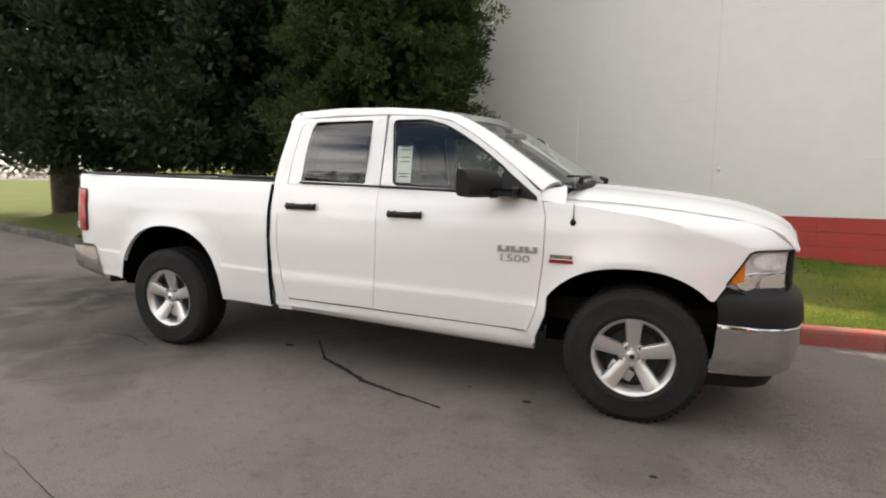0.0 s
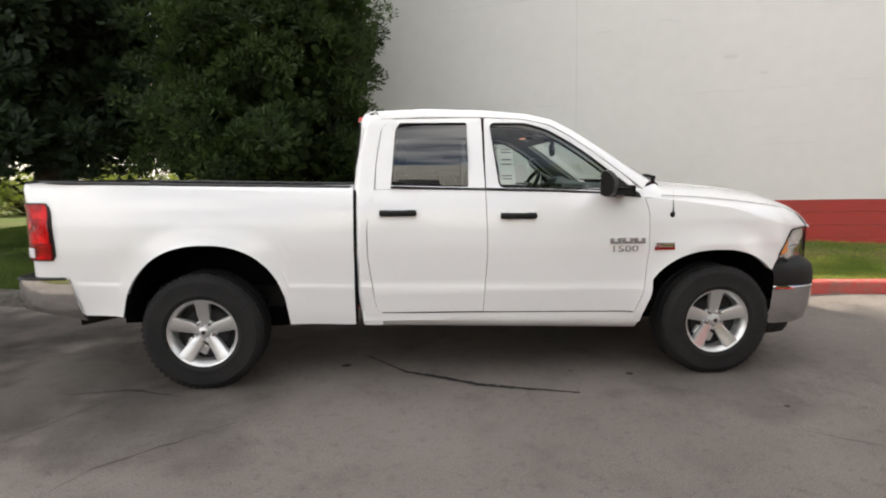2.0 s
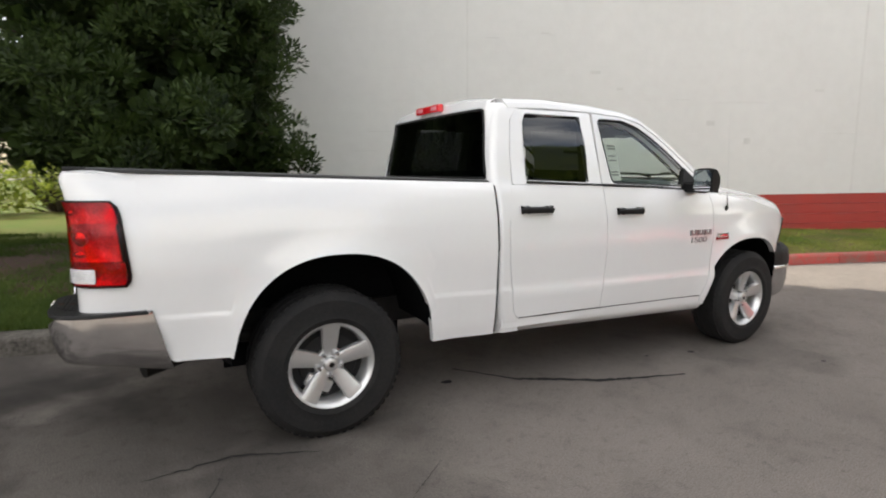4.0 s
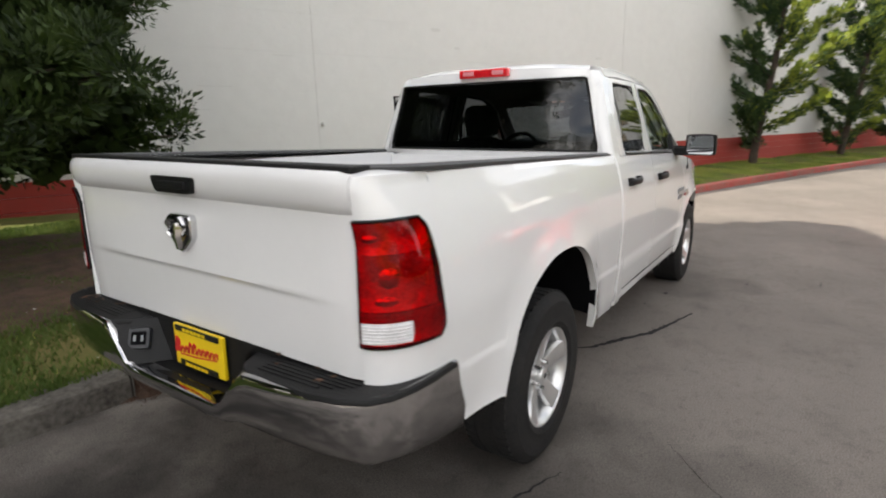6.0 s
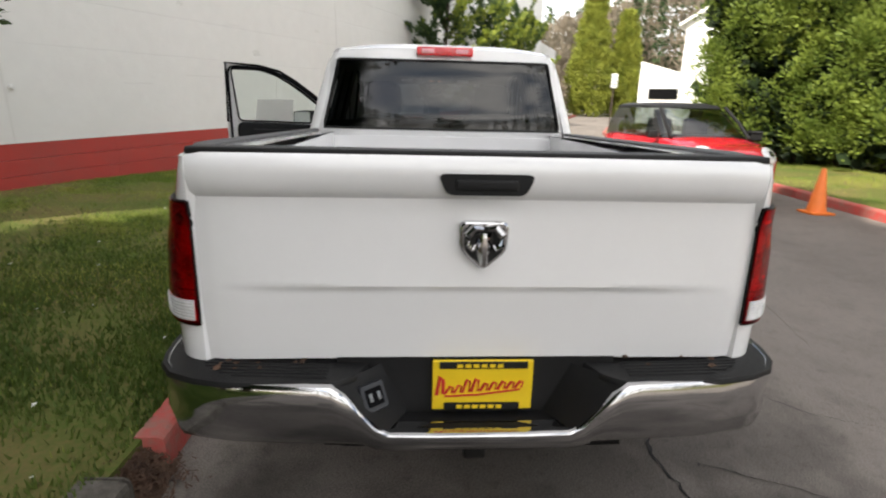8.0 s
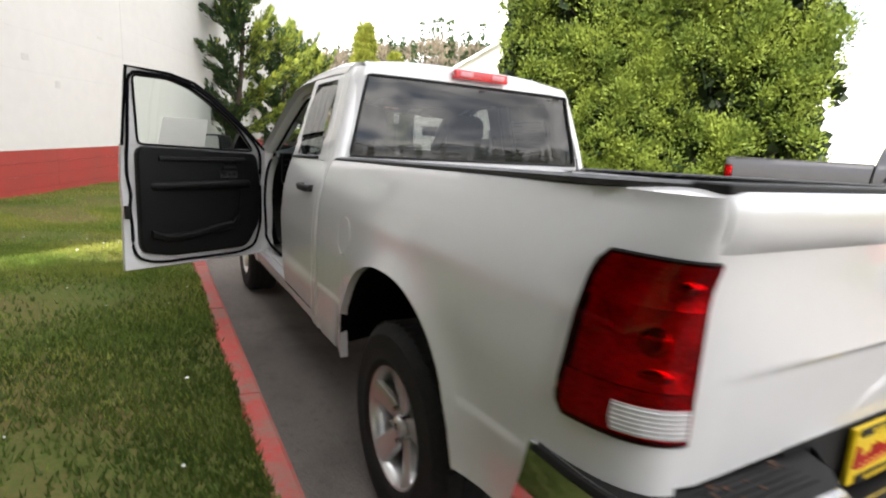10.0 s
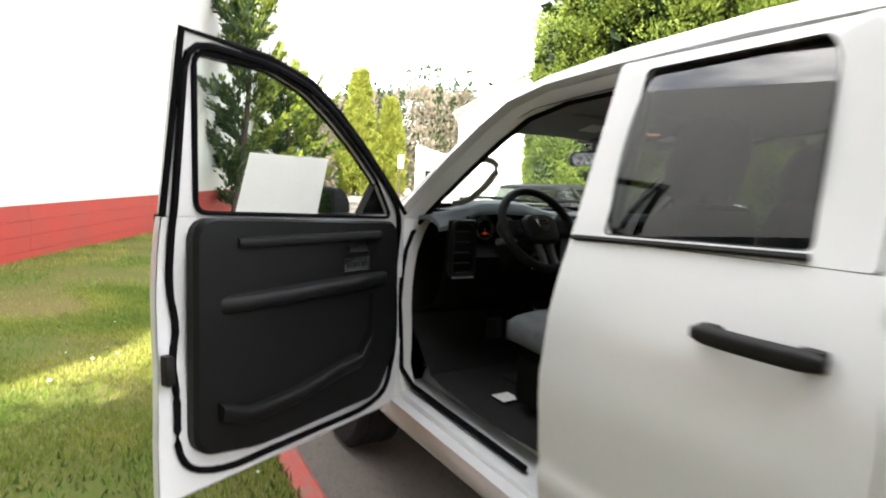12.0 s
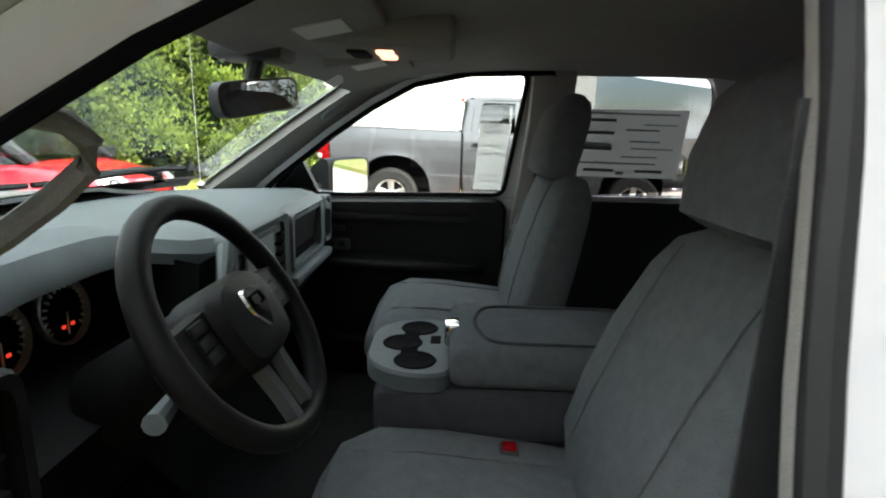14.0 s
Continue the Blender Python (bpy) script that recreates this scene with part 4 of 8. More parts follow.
def wheel(parent, x, s, rim):
    """One wheel: tyre, dark barrel and a silver five-spoke rim with hub cap and lug nuts."""
    m = Matrix.Translation((x, s * 0.81, 0.392)) @ Matrix.Rotation(radians(-90 * s), 4, "X")
    w = new("wheel")
    w.parent = parent
    w["label"] = "wheel with black tyre and silver five-spoke rim"
    bm = bmesh.new()
    R = 0.397
    prof = [(0.222, -0.12), (0.235, -0.128), (0.30, -0.135), (0.355, -0.13), (0.382, -0.112), (R, -0.085), (R, -0.05), (R - 0.006, -0.046), (R - 0.006, -0.036), (R, -0.032), (R, 0.032), (R - 0.006, 0.036), (R - 0.006, 0.046), (R, 0.05), (R, 0.085), (0.384, 0.112), (0.365, 0.126), (0.355, 0.131), (0.352, 0.1335), (0.30, 0.136), (0.262, 0.133), (0.258, 0.135), (0.236, 0.128), (0.222, 0.118)]
    lathe(bm, prof, m, 56, close=True)
    part("tyre", bm, M["rubber"], w)
    bm = bmesh.new()
    for i in range(56):
        a = 2 * math.pi * i / 56
        for h, d in ((0.1, 0.05), (-0.1, -0.05)):
            q = m @ Matrix.Rotation(a + (0.05 if h > 0 else 0), 4, "Z")
            box(bm, R - 0.010, R + 0.002, -0.014, 0.014, min(h, d), max(h, d), m=q)
    part("tread", bm, M["rubber"], w, smooth=False)["kind"] = "stuff"
    bm = bmesh.new()
    lathe(bm, [(0.224, 0.122), (0.232, 0.124), (0.233, 0.118), (0.224, 0.108), (0.212, 0.098), (0.205, 0.07), (0.195, -0.12), (0.19, -0.12), (0.2, 0.07), (0.206, 0.1), (0.216, 0.112), (0.222, 0.12)], m, 48, close=True)
    for i in range(5):
        a = 2 * math.pi * i / 5 + (math.pi / 2 if s < 0 else -math.pi / 2)
        q = m @ Matrix.Rotation(a, 4, "Z")
        loops = []
        for r, wd, h in ((0.030, 0.026, 0.074), (0.060, 0.036, 0.078), (0.095, 0.043, 0.084), (0.14, 0.047, 0.095), (0.185, 0.050, 0.108), (0.205, 0.055, 0.114), (0.217, 0.063, 0.116)):
            loops.append([q @ Vector((r, -wd, h - 0.022)), q @ Vector((r, -wd * 0.86, h - 0.003)), q @ Vector((r, -wd * 0.72, h)), q @ Vector((r, wd * 0.72, h)), q @ Vector((r, wd * 0.86, h - 0.003)), q @ Vector((r, wd, h - 0.022)), q @ Vector((r, wd * 0.8, h - 0.05)), q @ Vector((r, -wd * 0.8, h - 0.05))])
        loft(bm, loops)
    part("rim", bm, rim, w)
    bm = bmesh.new()
    lathe(bm, [(0.001, 0.03), (0.06, 0.028), (0.2, 0.02), (0.2, -0.12), (0.001, -0.12)], m, 32)
    lathe(bm, [(0.16, 0.036), (0.155, 0.042), (0.075, 0.042), (0.07, 0.036)], m, 32)
    part("brake_disc", bm, M["rim_dark"], w)
    bm = bmesh.new()
    box(bm, -0.155, -0.085, -0.075, 0.075, 0.03, 0.062, 0.012, m=m @ Matrix.Rotation(radians(-62 * s), 4, "Z"))
    part("brake_caliper", bm, M["rim"], w)
    bm = bmesh.new()
    lathe(bm, [(0.001, 0.106), (0.024, 0.105), (0.034, 0.100), (0.039, 0.090), (0.040, 0.05)], m, 24)
    lathe(bm, [(0.001, 0.070), (0.064, 0.070), (0.078, 0.066), (0.084, 0.05)], m, 30)
    part("hub_cap", bm, rim, w)
    bm = bmesh.new()
    lathe(bm, [(0.001, 0.1065), (0.016, 0.1055), (0.017, 0.100)], m, 6)
    part("hub_emblem", bm, M["steel"], w)
    for i in range(5):
        a = 2 * math.pi * (i + 0.5) / 5 + (math.pi / 2 if s < 0 else -math.pi / 2)
        bm = bmesh.new()
        c = m @ Vector((0.062 * math.cos(a), 0.062 * math.sin(a), 0.06))
        d = m @ Vector((0.062 * math.cos(a), 0.062 * math.sin(a), 0.100))
        cyl(bm, c, d, 0.0115, 0.0095, 6)
        part("lug_nut", bm, M["chrome"], w)
    return w


def seam(bm, pts, w=0.004):
    """A dark shut line laid a hair above the skin between two panels."""
    tube(bm, pts, w, 5)


def pickup(root, paint, rim):
    out = {}
    for s in (-1, 1):
        # bed side
        bm = bmesh.new()
        cols = []
        for x in span(-0.84, -0.5, 6) + span(-0.484, 0.584, 40) + span(0.60, 1.012, 8):
            lo = arch_r(x) if -0.484 <= x <= 0.584 else pl([(-0.84, 0.64), (-0.75, 0.532), (-0.5, 0.525), (-0.4, 0.52), (0.58, 0.445), (1.02, 0.425)], x)
            lo = max(lo, 0.515) if x < 0 else lo
            hi = bed_top(x)
            zs = crease_zs(x, [lo + (hi - lo) * (j / 22) for j in range(23)])
            col = [(x, s * side_y(x, z), z) for z in zs]
            y = side_y(x, hi)
            col += [(x, s * (y - 0.014), hi + 0.010), (x, s * (y - 0.05), hi + 0.013), (x, s * (y - 0.14), hi + 0.012)]
            cols.append(col)
        skin(bm, cols, depth=(0, -s * 0.035, 0))
        part("bed_side", bm, paint, root)
        # rear corner post
        bm = bmesh.new()
        skin(bm, [[corner(u, z, s) for u in span(0, 1, 12)] for z in span(0.60, bed_top(-1.0), 44)], depth=(0.03, -s * 0.03, 0))
        hi = bed_top(-1.0)
        skin(bm, [[corner(u, hi, s) for u in span(0, 1, 12)], [corner(u, hi, s) * 1.0 + Vector((0.03 * u, -s * 0.03, 0.012)) for u in span(0, 1, 12)], [Vector((-0.84 - 0.2 * u, s * 0.76, hi + 0.012)) for u in span(0, 1, 12)]])
        part("bed_corner", bm, paint, root)
        # tail lamp wrapped round the corner
        tl = new("tail_lamp")
        tl.parent = root
        tl["label"] = "red tail lamp with a clear reversing lens"

        def edge(z, u0):
            return u0 + 0.09 * (z - 0.9) / 0.355 + 0.05 * abs((z - 1.078) / 0.178) ** 10

        def lens(name, z0, z1, mt, o, u0=0.08, u1=0.985, dish=0.0, label=""):
            """A sheet of the lamp lying o above the corner's skin, hollowed by dish."""
            bm = bmesh.new()
            rows = []
            for v in span(0, 1, 14):
                z = z0 + (z1 - z0) * v
                rows.append([corner(edge(z, u0) + (u1 - edge(z, u0)) * w, z, s, o - dish * max(0.0, 1 - (2 * v - 1) ** 2) * max(0.0, 1 - (2 * w - 1) ** 4)) for w in span(0, 1, 18)])
            skin(bm, rows, depth=(0.004, -s * 0.004, 0))
            return part(name, bm, mt, tl, label)
        lens("lamp_back", 0.897, 1.258, M["gap"], 0.002, 0.06, 0.99)
        lens("upper_reflector", 1.165, 1.252, M["bowl"], 0.0125, 0.10, 0.97, 0.008)
        lens("stop_reflector", 1.005, 1.164, M["bowl"], 0.0125, 0.12, 0.965, 0.009)
        lens("turn_reflector", 0.906, 1.002, M["bowl"], 0.0125, 0.10, 0.965, 0.008)
        lens("red_lens", 0.899, 1.256, M["red_glass"], 0.0165, 0.072, 0.985, 0.0, "glossy deep red lens")
        lens("reversing_lens", 0.913, 0.974, M["clear_lens"], 0.0185, 0.40, 0.95, 0.0, "clear ribbed reversing lens")
        # small chrome domes added under the lens to make bright glints
        for uz, zz, rr, fl in ((0.62, 1.10, 0.030, 1.0), (0.66, 1.035, 0.034, 0.42), (0.80, 1.21, 0.024, 0.5)):
            bm = bmesh.new()
            c0, cu = corner(uz, zz, s, 0.0085), corner(uz + 0.05, zz, s, 0.0085) - corner(uz - 0.05, zz, s, 0.0085)
            ax = cu.normalized()
            nn = ax.cross(Vector((0, 0, 1)))
            nn = nn if nn.dot(Vector((-1, s, 0))) > 0 else -nn
            mm = Matrix((ax, nn.cross(ax), nn)).transposed().to_4x4()
            mm.translation = c0
            lathe(bm, [(0.001, 0.0072), (rr * 0.35, 0.0066), (rr * 0.7, 0.0045), (rr, 0.0)], mm @ Matrix.Diagonal((1, fl, 1, 1)), 20)
            part("glint_dome", bm, M["chrome"], tl)
        for k in range(6):
            z = 0.919 + 0.0095 * k
            bm = bmesh.new()
            tube(bm, [corner(u, z, s, 0.0195) for u in span(edge(z, 0.41), 0.945, 8)], 0.0022, 5)
            part("lens_rib", bm, M["clear_lens"], tl)
        bm = bmesh.new()
        zz = span(0.897, 1.258, 16)
        tube(bm, [corner(edge(z, 0.062), z, s, 0.009) for z in zz] + [corner(u, 1.258, s, 0.009) for u in span(0.25, 0.99, 8)] + [corner(0.99, z, s, 0.009) for z in zz[::-1]] + [corner(u, 0.897, s, 0.009) for u in span(0.95, 0.16, 8)], 0.0042, 6, closed=True)
        part("lamp_rim", bm, M["black"], tl)
        # cab quarter
        bm = bmesh.new()
        REAR = [(0.42, 1.062), (0.62, 1.034), (0.89, 1.026), (1.30, 1.024), (1.345, 1.015), (1.49, 1.03), (1.72, 1.075), (1.80, 1.095), (1.84, 1.12)]
        QD = [(0.42, 1.20), (0.505, 1.182), (0.55, 1.152), (0.62, 1.138), (0.89, 1.10), (1.08, 1.098), (1.345, 1.152), (1.5, 1.160), (1.74, 1.20), (1.81, 1.26), (1.84, 1.4)]
        skin(bm, [[(x, s * (any_y(x, z) - 0.03 * (1 - min(1, (x - pl(REAR, z)) / 0.03)) ** 2), z) for x in span(pl(REAR, z), pl(QD, z), 9)] for z in sorted(span(0.42, 1.33, 20) + [0.690, 0.699]) + span(1.345, 1.84, 14)], depth=(0, -s * 0.03, 0))
        part("cab_quarter", bm, paint, root)
        # rocker
        bm = bmesh.new()
        skin(bm, [[(x, s * (pl([(0.355, 0.84), (0.375, 0.885), (0.41, 0.915), (0.45, 0.925), (0.505, 0.927)], z + 0.03 * (1 - (x - 1.06) / 1.9) * 0)), z - 0.02 * (x - 1.06) / 1.9 + 0.04 * (1 - (x - 1.06) / 1.9) * (1 if z < 0.45 else 0)) for x in span(1.065, 2.985, 16)] for z in (0.365, 0.385, 0.41, 0.45, 0.485, 0.515)], depth=(0, -s * 0.05, 0))
        part("rocker_panel", bm, paint, root)
        # roof rail and A pillar
        bm = bmesh.new()
        rows = []
        for (lx, lz), (ux, uz, uy) in RAIL:
            ly = green_y(lz) + 0.004
            row = []
            for f in span(0, 1, 6):
                yy = ly + (uy - ly) * f
                zz = lz + (uz - lz) * f + 0.022 * math.sin(math.pi * f)
                xx = lx + (ux - lx) * f
                row.append((xx, s * (yy + 0.012 * math.sin(math.pi * f)), zz))
            rows.append(row)
        skin(bm, rows, depth=(0, -s * 0.05, -0.02))
        part("roof_rail", bm, paint, root)
        # front fender
        bm = bmesh.new()
        cols = []
        for x in span(3.06, 4.06, 42) + [4.09, 4.12, 4.15, 4.19, 4.24, 4.28, 4.32, 4.35, 4.37]:
            lo = arch_f(x) if 2.98 <= x <= 4.07 else 0.79
            lo = max(lo, 0.415) if x < 3.3 else max(lo, 0.735 if x < 3.99 else 0.80)
            if x > 3.95:
                lo = max(lo, pl([(3.95, 0.735), (4.02, 0.845), (4.13, 1.042), (4.37, 1.05)], x))
            hi = pl([(3.03, 1.275), (3.3, 1.245), (3.6, 1.205), (3.9, 1.135), (4.12, 1.06), (4.37, 1.055)], x)
            hi = max(hi, lo + 0.005)
            col = [(x, s * side_y(x, lo + (hi - lo) * j / 18), lo + (hi - lo) * j / 18) for j in range(19)]
            y0 = side_y(x, hi)
            yh = min(y0 - 0.02, pl([(3.03, 0.80), (4.0, 0.77), (4.22, 0.70), (4.37, 0.60)], x))
            zh = hood_z(x, yh) - 0.004
            zh = max(zh, hi)
            for f in (0.25, 0.5, 0.75, 1.0):
                col.append((x, s * (y0 + (yh - y0) * f), hi + (zh - hi) * math.sin(f * math.pi / 2)))
            cols.append(col)
        skin(bm, cols, depth=(0, -s * 0.04, 0))
        part("front_fender", bm, paint, root)
        bm = bmesh.new()
        skin(bm, [[(x, s * side_y(x, z), z) for x in span(pl(FD_R, z) + 0.006, 3.062 if z > 0.60 else max(3.0, pl([(0.40, 2.985), (0.60, 3.06)], z)), 4)] for z in span(0.40, 1.27, 18)], depth=(0, -s * 0.04, 0))
        part("fender_edge", bm, paint, root)
        bm = bmesh.new()
        skin(bm, [[(2.995, s * 0.862, 1.337), (3.05, s * 0.835, 1.352), (3.13, s * 0.785, 1.367)], [(2.995, s * 0.876, 1.31), (3.06, s * 0.872, 1.318), (3.14, s * 0.845, 1.325)], [(2.995, s * 0.886, 1.275), (3.06, s * 0.892, 1.272), (3.14, s * 0.886, 1.262)]], depth=(0, -s * 0.03, -0.01))
        part("cowl_corner", bm, paint, root)
        # headlamp
        hl = new("headlamp")
        hl.parent = root
        hl["label"] = "clear headlamp with amber corner"

        def hpt(f, g, o=0.0):
            # f from the rear tip to the nose, g from bottom to top
            x = 4.015 + 0.325 * f
            zt = pl([(4.015, 0.85), (4.13, 1.036), (4.34, 1.044)], x)
            zb = 0.84 - 0.045 * min(1, f * 2.6)
            z = zb + (zt - zb) * g
            y = side_y(x, 0.95) - 0.006
            return Vector((x + o, s * (y + o), z))
        bm = bmesh.new()
        rows = [[hpt(f, g) for f in span(0, 1, 10)] for g in span(0.02, 0.98, 6)]
        for r_ in rows:
            e = r_[-1]
            r_ += [Vector((e.x + 0.03, e.y - s * 0.08, e.z)), Vector((e.x + 0.05, e.y - s * 0.17, e.z))]
        skin(bm, rows)
        part("lens", bm, M["lamp_glass"], hl, "clear headlamp lens")
        bm = bmesh.new()
        skin(bm, [[p + Vector((-0.02 - 0.012 * math.sin(3 * k), -s * (0.02 + 0.014 * math.sin(3 * k + i)), 0)) for k, p in enumerate(r_)] for i, r_ in enumerate(rows)])
        part("reflector", bm, M["bowl_head"], hl)
        for f0, f1, g0, g1 in ((0.42, 0.97, 0.58, 0.95), (0.55, 0.97, 0.08, 0.46), (0.2, 0.5, 0.1, 0.42)):
            bm = bmesh.new()
            c = hpt((f0 + f1) / 2, (g0 + g1) / 2, -0.008)
            ring = [hpt(f0 + (f1 - f0) * (0.5 + 0.5 * math.cos(a)), g0 + (g1 - g0) * (0.5 + 0.5 * math.sin(a)), -0.006) for a in span(0, 2 * math.pi * 19 / 20, 19)]
            loft(bm, [ring, [c + (p - c) * 0.8 + Vector((-0.012, -s * 0.012, 0)) for p in ring], [c + (p - c) * 0.3 + Vector((-0.016, -s * 0.016, 0)) for p in ring]])
            part("bowl", bm, M["bowl_head"] if g0 > 0.3 else M["chrome"], hl)
        bm = bmesh.new()
        tube(bm, [hpt(f, 0.5, -0.004) for f in span(0.3, 1, 6)], 0.006, 6)
        part("divider", bm, M["bowl"], hl)
        bm = bmesh.new()
        skin(bm, [[hpt(f, g, 0.003) for f in span(0.09, 0.27, 6)] for g in span(0.35, 0.95, 5)], depth=(-0.01, -s * 0.01, 0))
        part("amber_lens", bm, M["amber"], hl)
        bm = bmesh.new()
        tube(bm, [hpt(f, 0.0, 0.003) for f in span(0, 1, 8)] + [hpt(1, g, 0.004) for g in span(0.1, 1, 5)] + [hpt(f, 1.0, 0.004) for f in span(0.9, 0, 8)], 0.006, 6)
        part("headlamp_rim", bm, M["black"], hl)
        # wheel liners
        for fn, x0, x1 in ((arch_r, -0.48, 0.58), (arch_f, 2.985, 4.06)):
            bm = bmesh.new()
            rows = []
            for x in span(x0, x1, 24):
                z = max(fn(x), 0.43) + 0.004
                rows.append([(x, s * (side_y(x, z) - 0.004), z), (x, s * 0.80, z + 0.02), (x, s * 0.45, z + 0.02)])
            skin(bm, rows)
            skin(bm, [[(x, s * 0.45, 0.3), (x, s * 0.45, max(fn(x), 0.43) + 0.03)] for x in span(x0, x1, 24)])
            skin(bm, [[(x0 - 0.01, s * 0.91, 0.47), (x0 - 0.01, s * 0.45, 0.35)], [(x0 - 0.012, s * 0.91, 0.6), (x0 - 0.012, s * 0.45, 0.6)]])
            part("wheel_liner", bm, M["gap"], root)
        wheel(root, 0.0, s, rim)
        wheel(root, WB, s, rim)
        # dark shut lines
        bm = bmesh.new()
        yy = lambda x, z: s * (any_y(x, z) - 0.012)
        seam(bm, [(1.018, yy(1.018, z), z) for z in span(0.44, 1.33, 12)], 0.011 if s < 0 else 0.006)
        part("bed_gap", bm, M["gap"], root)
        bm = bmesh.new()
        sill_z = lambda x: pl([(1.18, 0.507), (1.88, 0.497), (2.94, 0.478)], x)
        seam(bm, [(x, s * (side_y(x, sill_z(x)) - 0.0005), sill_z(x)) for x in span(1.19, 2.94 if s < 0 else 1.85, 14)], 0.0035)
        part("door_gap", bm, M["gap"], root)
        # bed rail cap
        bm = bmesh.new()
        loops = []
        for x in span(-1.07, 0.99, 10):
            z = bed_top(x) + 0.012
            y = 0.862 if x > -0.9 else 0.862 - 0.5 * (-0.9 - x)
            loops.append([(x, s * (y - 0.058), z - 0.022), (x, s * (y - 0.062), z + 0.006), (x, s * (y - 0.05), z + 0.013), (x, s * (y - 0.02), z + 0.013), (x, s * (y + 0.002), z + 0.006), (x, s * (y + 0.001), z - 0.006)])
        loft(bm, loops)
        part("bed_rail_cap", bm, M["cap"], root, "black plastic bed rail cap")
        # inner bed wall
        bm = bmesh.new()
        box(bm, -1.04, 0.95, s * 0.70, s * 0.73, 1.01, 1.345)
        box(bm, -1.04, -0.55, s * 0.70, s * 0.73, 0.74, 1.01)
        box(bm, 0.64, 0.95, s * 0.70, s * 0.73, 0.74, 1.01)
        part("bed_inner_wall", bm, paint, root, smooth=False)
        # side glass, seals and rear door
        dr = new("rear_door")
        dr.parent = root
        bm = bmesh.new()
        skin(bm, door_rows(s, 0.508, 1.335, 22, RD_L, [(a, b - 0.0025) for a, b in (SPLIT_OPEN if s > 0 else SPLIT)]), depth=(0, -s * 0.03, 0))
        rim_sheet(bm, window(RW_OUT, s), window(RW_IN, s), s)
        part("door_panel", bm, paint, dr)
        bm = bmesh.new()
        pane(bm, window(RW_IN, s), s, -0.018, bulge=0.032)
        part("window_pane", bm, M["tint"], dr, "dark tinted side window")
        bm = bmesh.new()
        tube(bm, [(x, s * (any_y(x, z) - 0.004), z) for x, z in window(RW_IN, s)], 0.004, 6, closed=True)
        tube(bm, [(x, s * (side_y(x, 1.335) + 0.003), z) for x, z in ((1.262, 1.352), (1.6, 1.343), (1.897 if s < 0 else 1.85, 1.336))], 0.008, 6)
        part("window_seal", bm, M["black"], dr)
        handle(s, 1.185, 1.43, 1.182, dr)
        out[("rear", s)] = dr
        fd = new("front_door")
        fd.parent = root
        bm = bmesh.new()
        skin(bm, door_rows(s, 0.48, 1.337, 22, [(a, b + 0.0015) for a, b in SPLIT], [(a, b + 0.001) for a, b in FD_R], 18), depth=(0, -s * 0.03, 0))
        rim_sheet(bm, FW_OUT, FW_IN, s)
        part("door_panel", bm, paint, fd)
        bm = bmesh.new()
        pane(bm, FW_IN, s, -0.012)
        g_ = part("window_pane", bm, M["glass"], fd, "clear side window")
        bm = bmesh.new()
        tube(bm, [(x, s * (any_y(x, z) - 0.004), z) for x, z in FW_IN], 0.007, 6, closed=True)
        tube(bm, [(x, s * (side_y(x, 1.33) + 0.003), z) for x, z in ((1.905, 1.336), (2.4, 1.322), (2.9, 1.295))], 0.010, 6)
        part("window_seal", bm, M["black"], fd)
        handle(s, 1.995, 2.24, 1.158, fd)
        # mirror on its black sail
        mr = new("wing_mirror")
        mr.parent = fd
        mr["label"] = "black folding wing mirror"
        bm = bmesh.new()
        sail = [(2.70, 1.315), (2.76, 1.465), (2.97, 1.30), (2.975, 1.275)]
        a = [bm.verts.new((x, s * (any_y(x, z) + 0.012), z)) for x, z in sail]
        b = [bm.verts.new((x, s * (any_y(x, z) - 0.03), z)) for x, z in sail]
        bm.faces.new(a)
        for i in range(4):
            bm.faces.new((a[i], a[(i + 1) % 4], b[(i + 1) % 4], b[i]))
        box(bm, 2.73, 2.86, s * 0.86, s * 1.06, 1.30, 1.345, 0.015, seg=3)
        part("mirror_foot", bm, M["black"], mr)
        bm = bmesh.new()
        loops = []
        for f in span(0, 1, 8):
            k = 1.0 - 0.10 * abs(2 * f - 1) ** 3
            xr, xf = 2.695 - 0.125 * f, 2.792 - 0.125 * f
            loops.append([(xr + (x - xr) * k, s * (0.985 + 0.24 * f), 1.37 + (z - 1.37) * k) for x, z in rounded([(xr, 1.285), (xr, 1.462), (xf - 0.05, 1.458), (xf, 1.40), (xf - 0.01, 1.295)], 0.04, 3)])
        loft(bm, loops)
        part("housing", bm, M["black"], mr)
        bm = bmesh.new()
        outl = rounded([(1.0, 1.30), (1.0, 1.445), (1.205, 1.447), (1.21, 1.30)], 0.03, 4)
        vs = [bm.verts.new((2.690 - 0.125 * (p[0] - 0.985) / 0.24, s * p[0], p[1])) for p in outl]
        bm.faces.new(vs)
        part("mirror_glass", bm, M["mirror"], mr, smooth=False)
        out[("front", s)] = fd
    # roof
    bm = bmesh.new()
    rows = []
    for (ux, uz, uy) in [u for _, u in RAIL[:5]]:
        rows.append([(ux + (-0.05 if ux < 1.2 else pl([(1.5, 0.03), (1.9, 0.045), (2.24, 0.085), (2.42, 0.12)], ux)) * (1 - (2 * f - 1) ** 2), uy * (2 * f - 1), uz + 0.028 * (1 - (2 * f - 1) ** 4)) for f in span(0, 1, 20)])
    skin(bm, rows, depth=(0, 0, -0.03))
    part("roof", bm, paint, root)
    bm = bmesh.new()
    rows = []
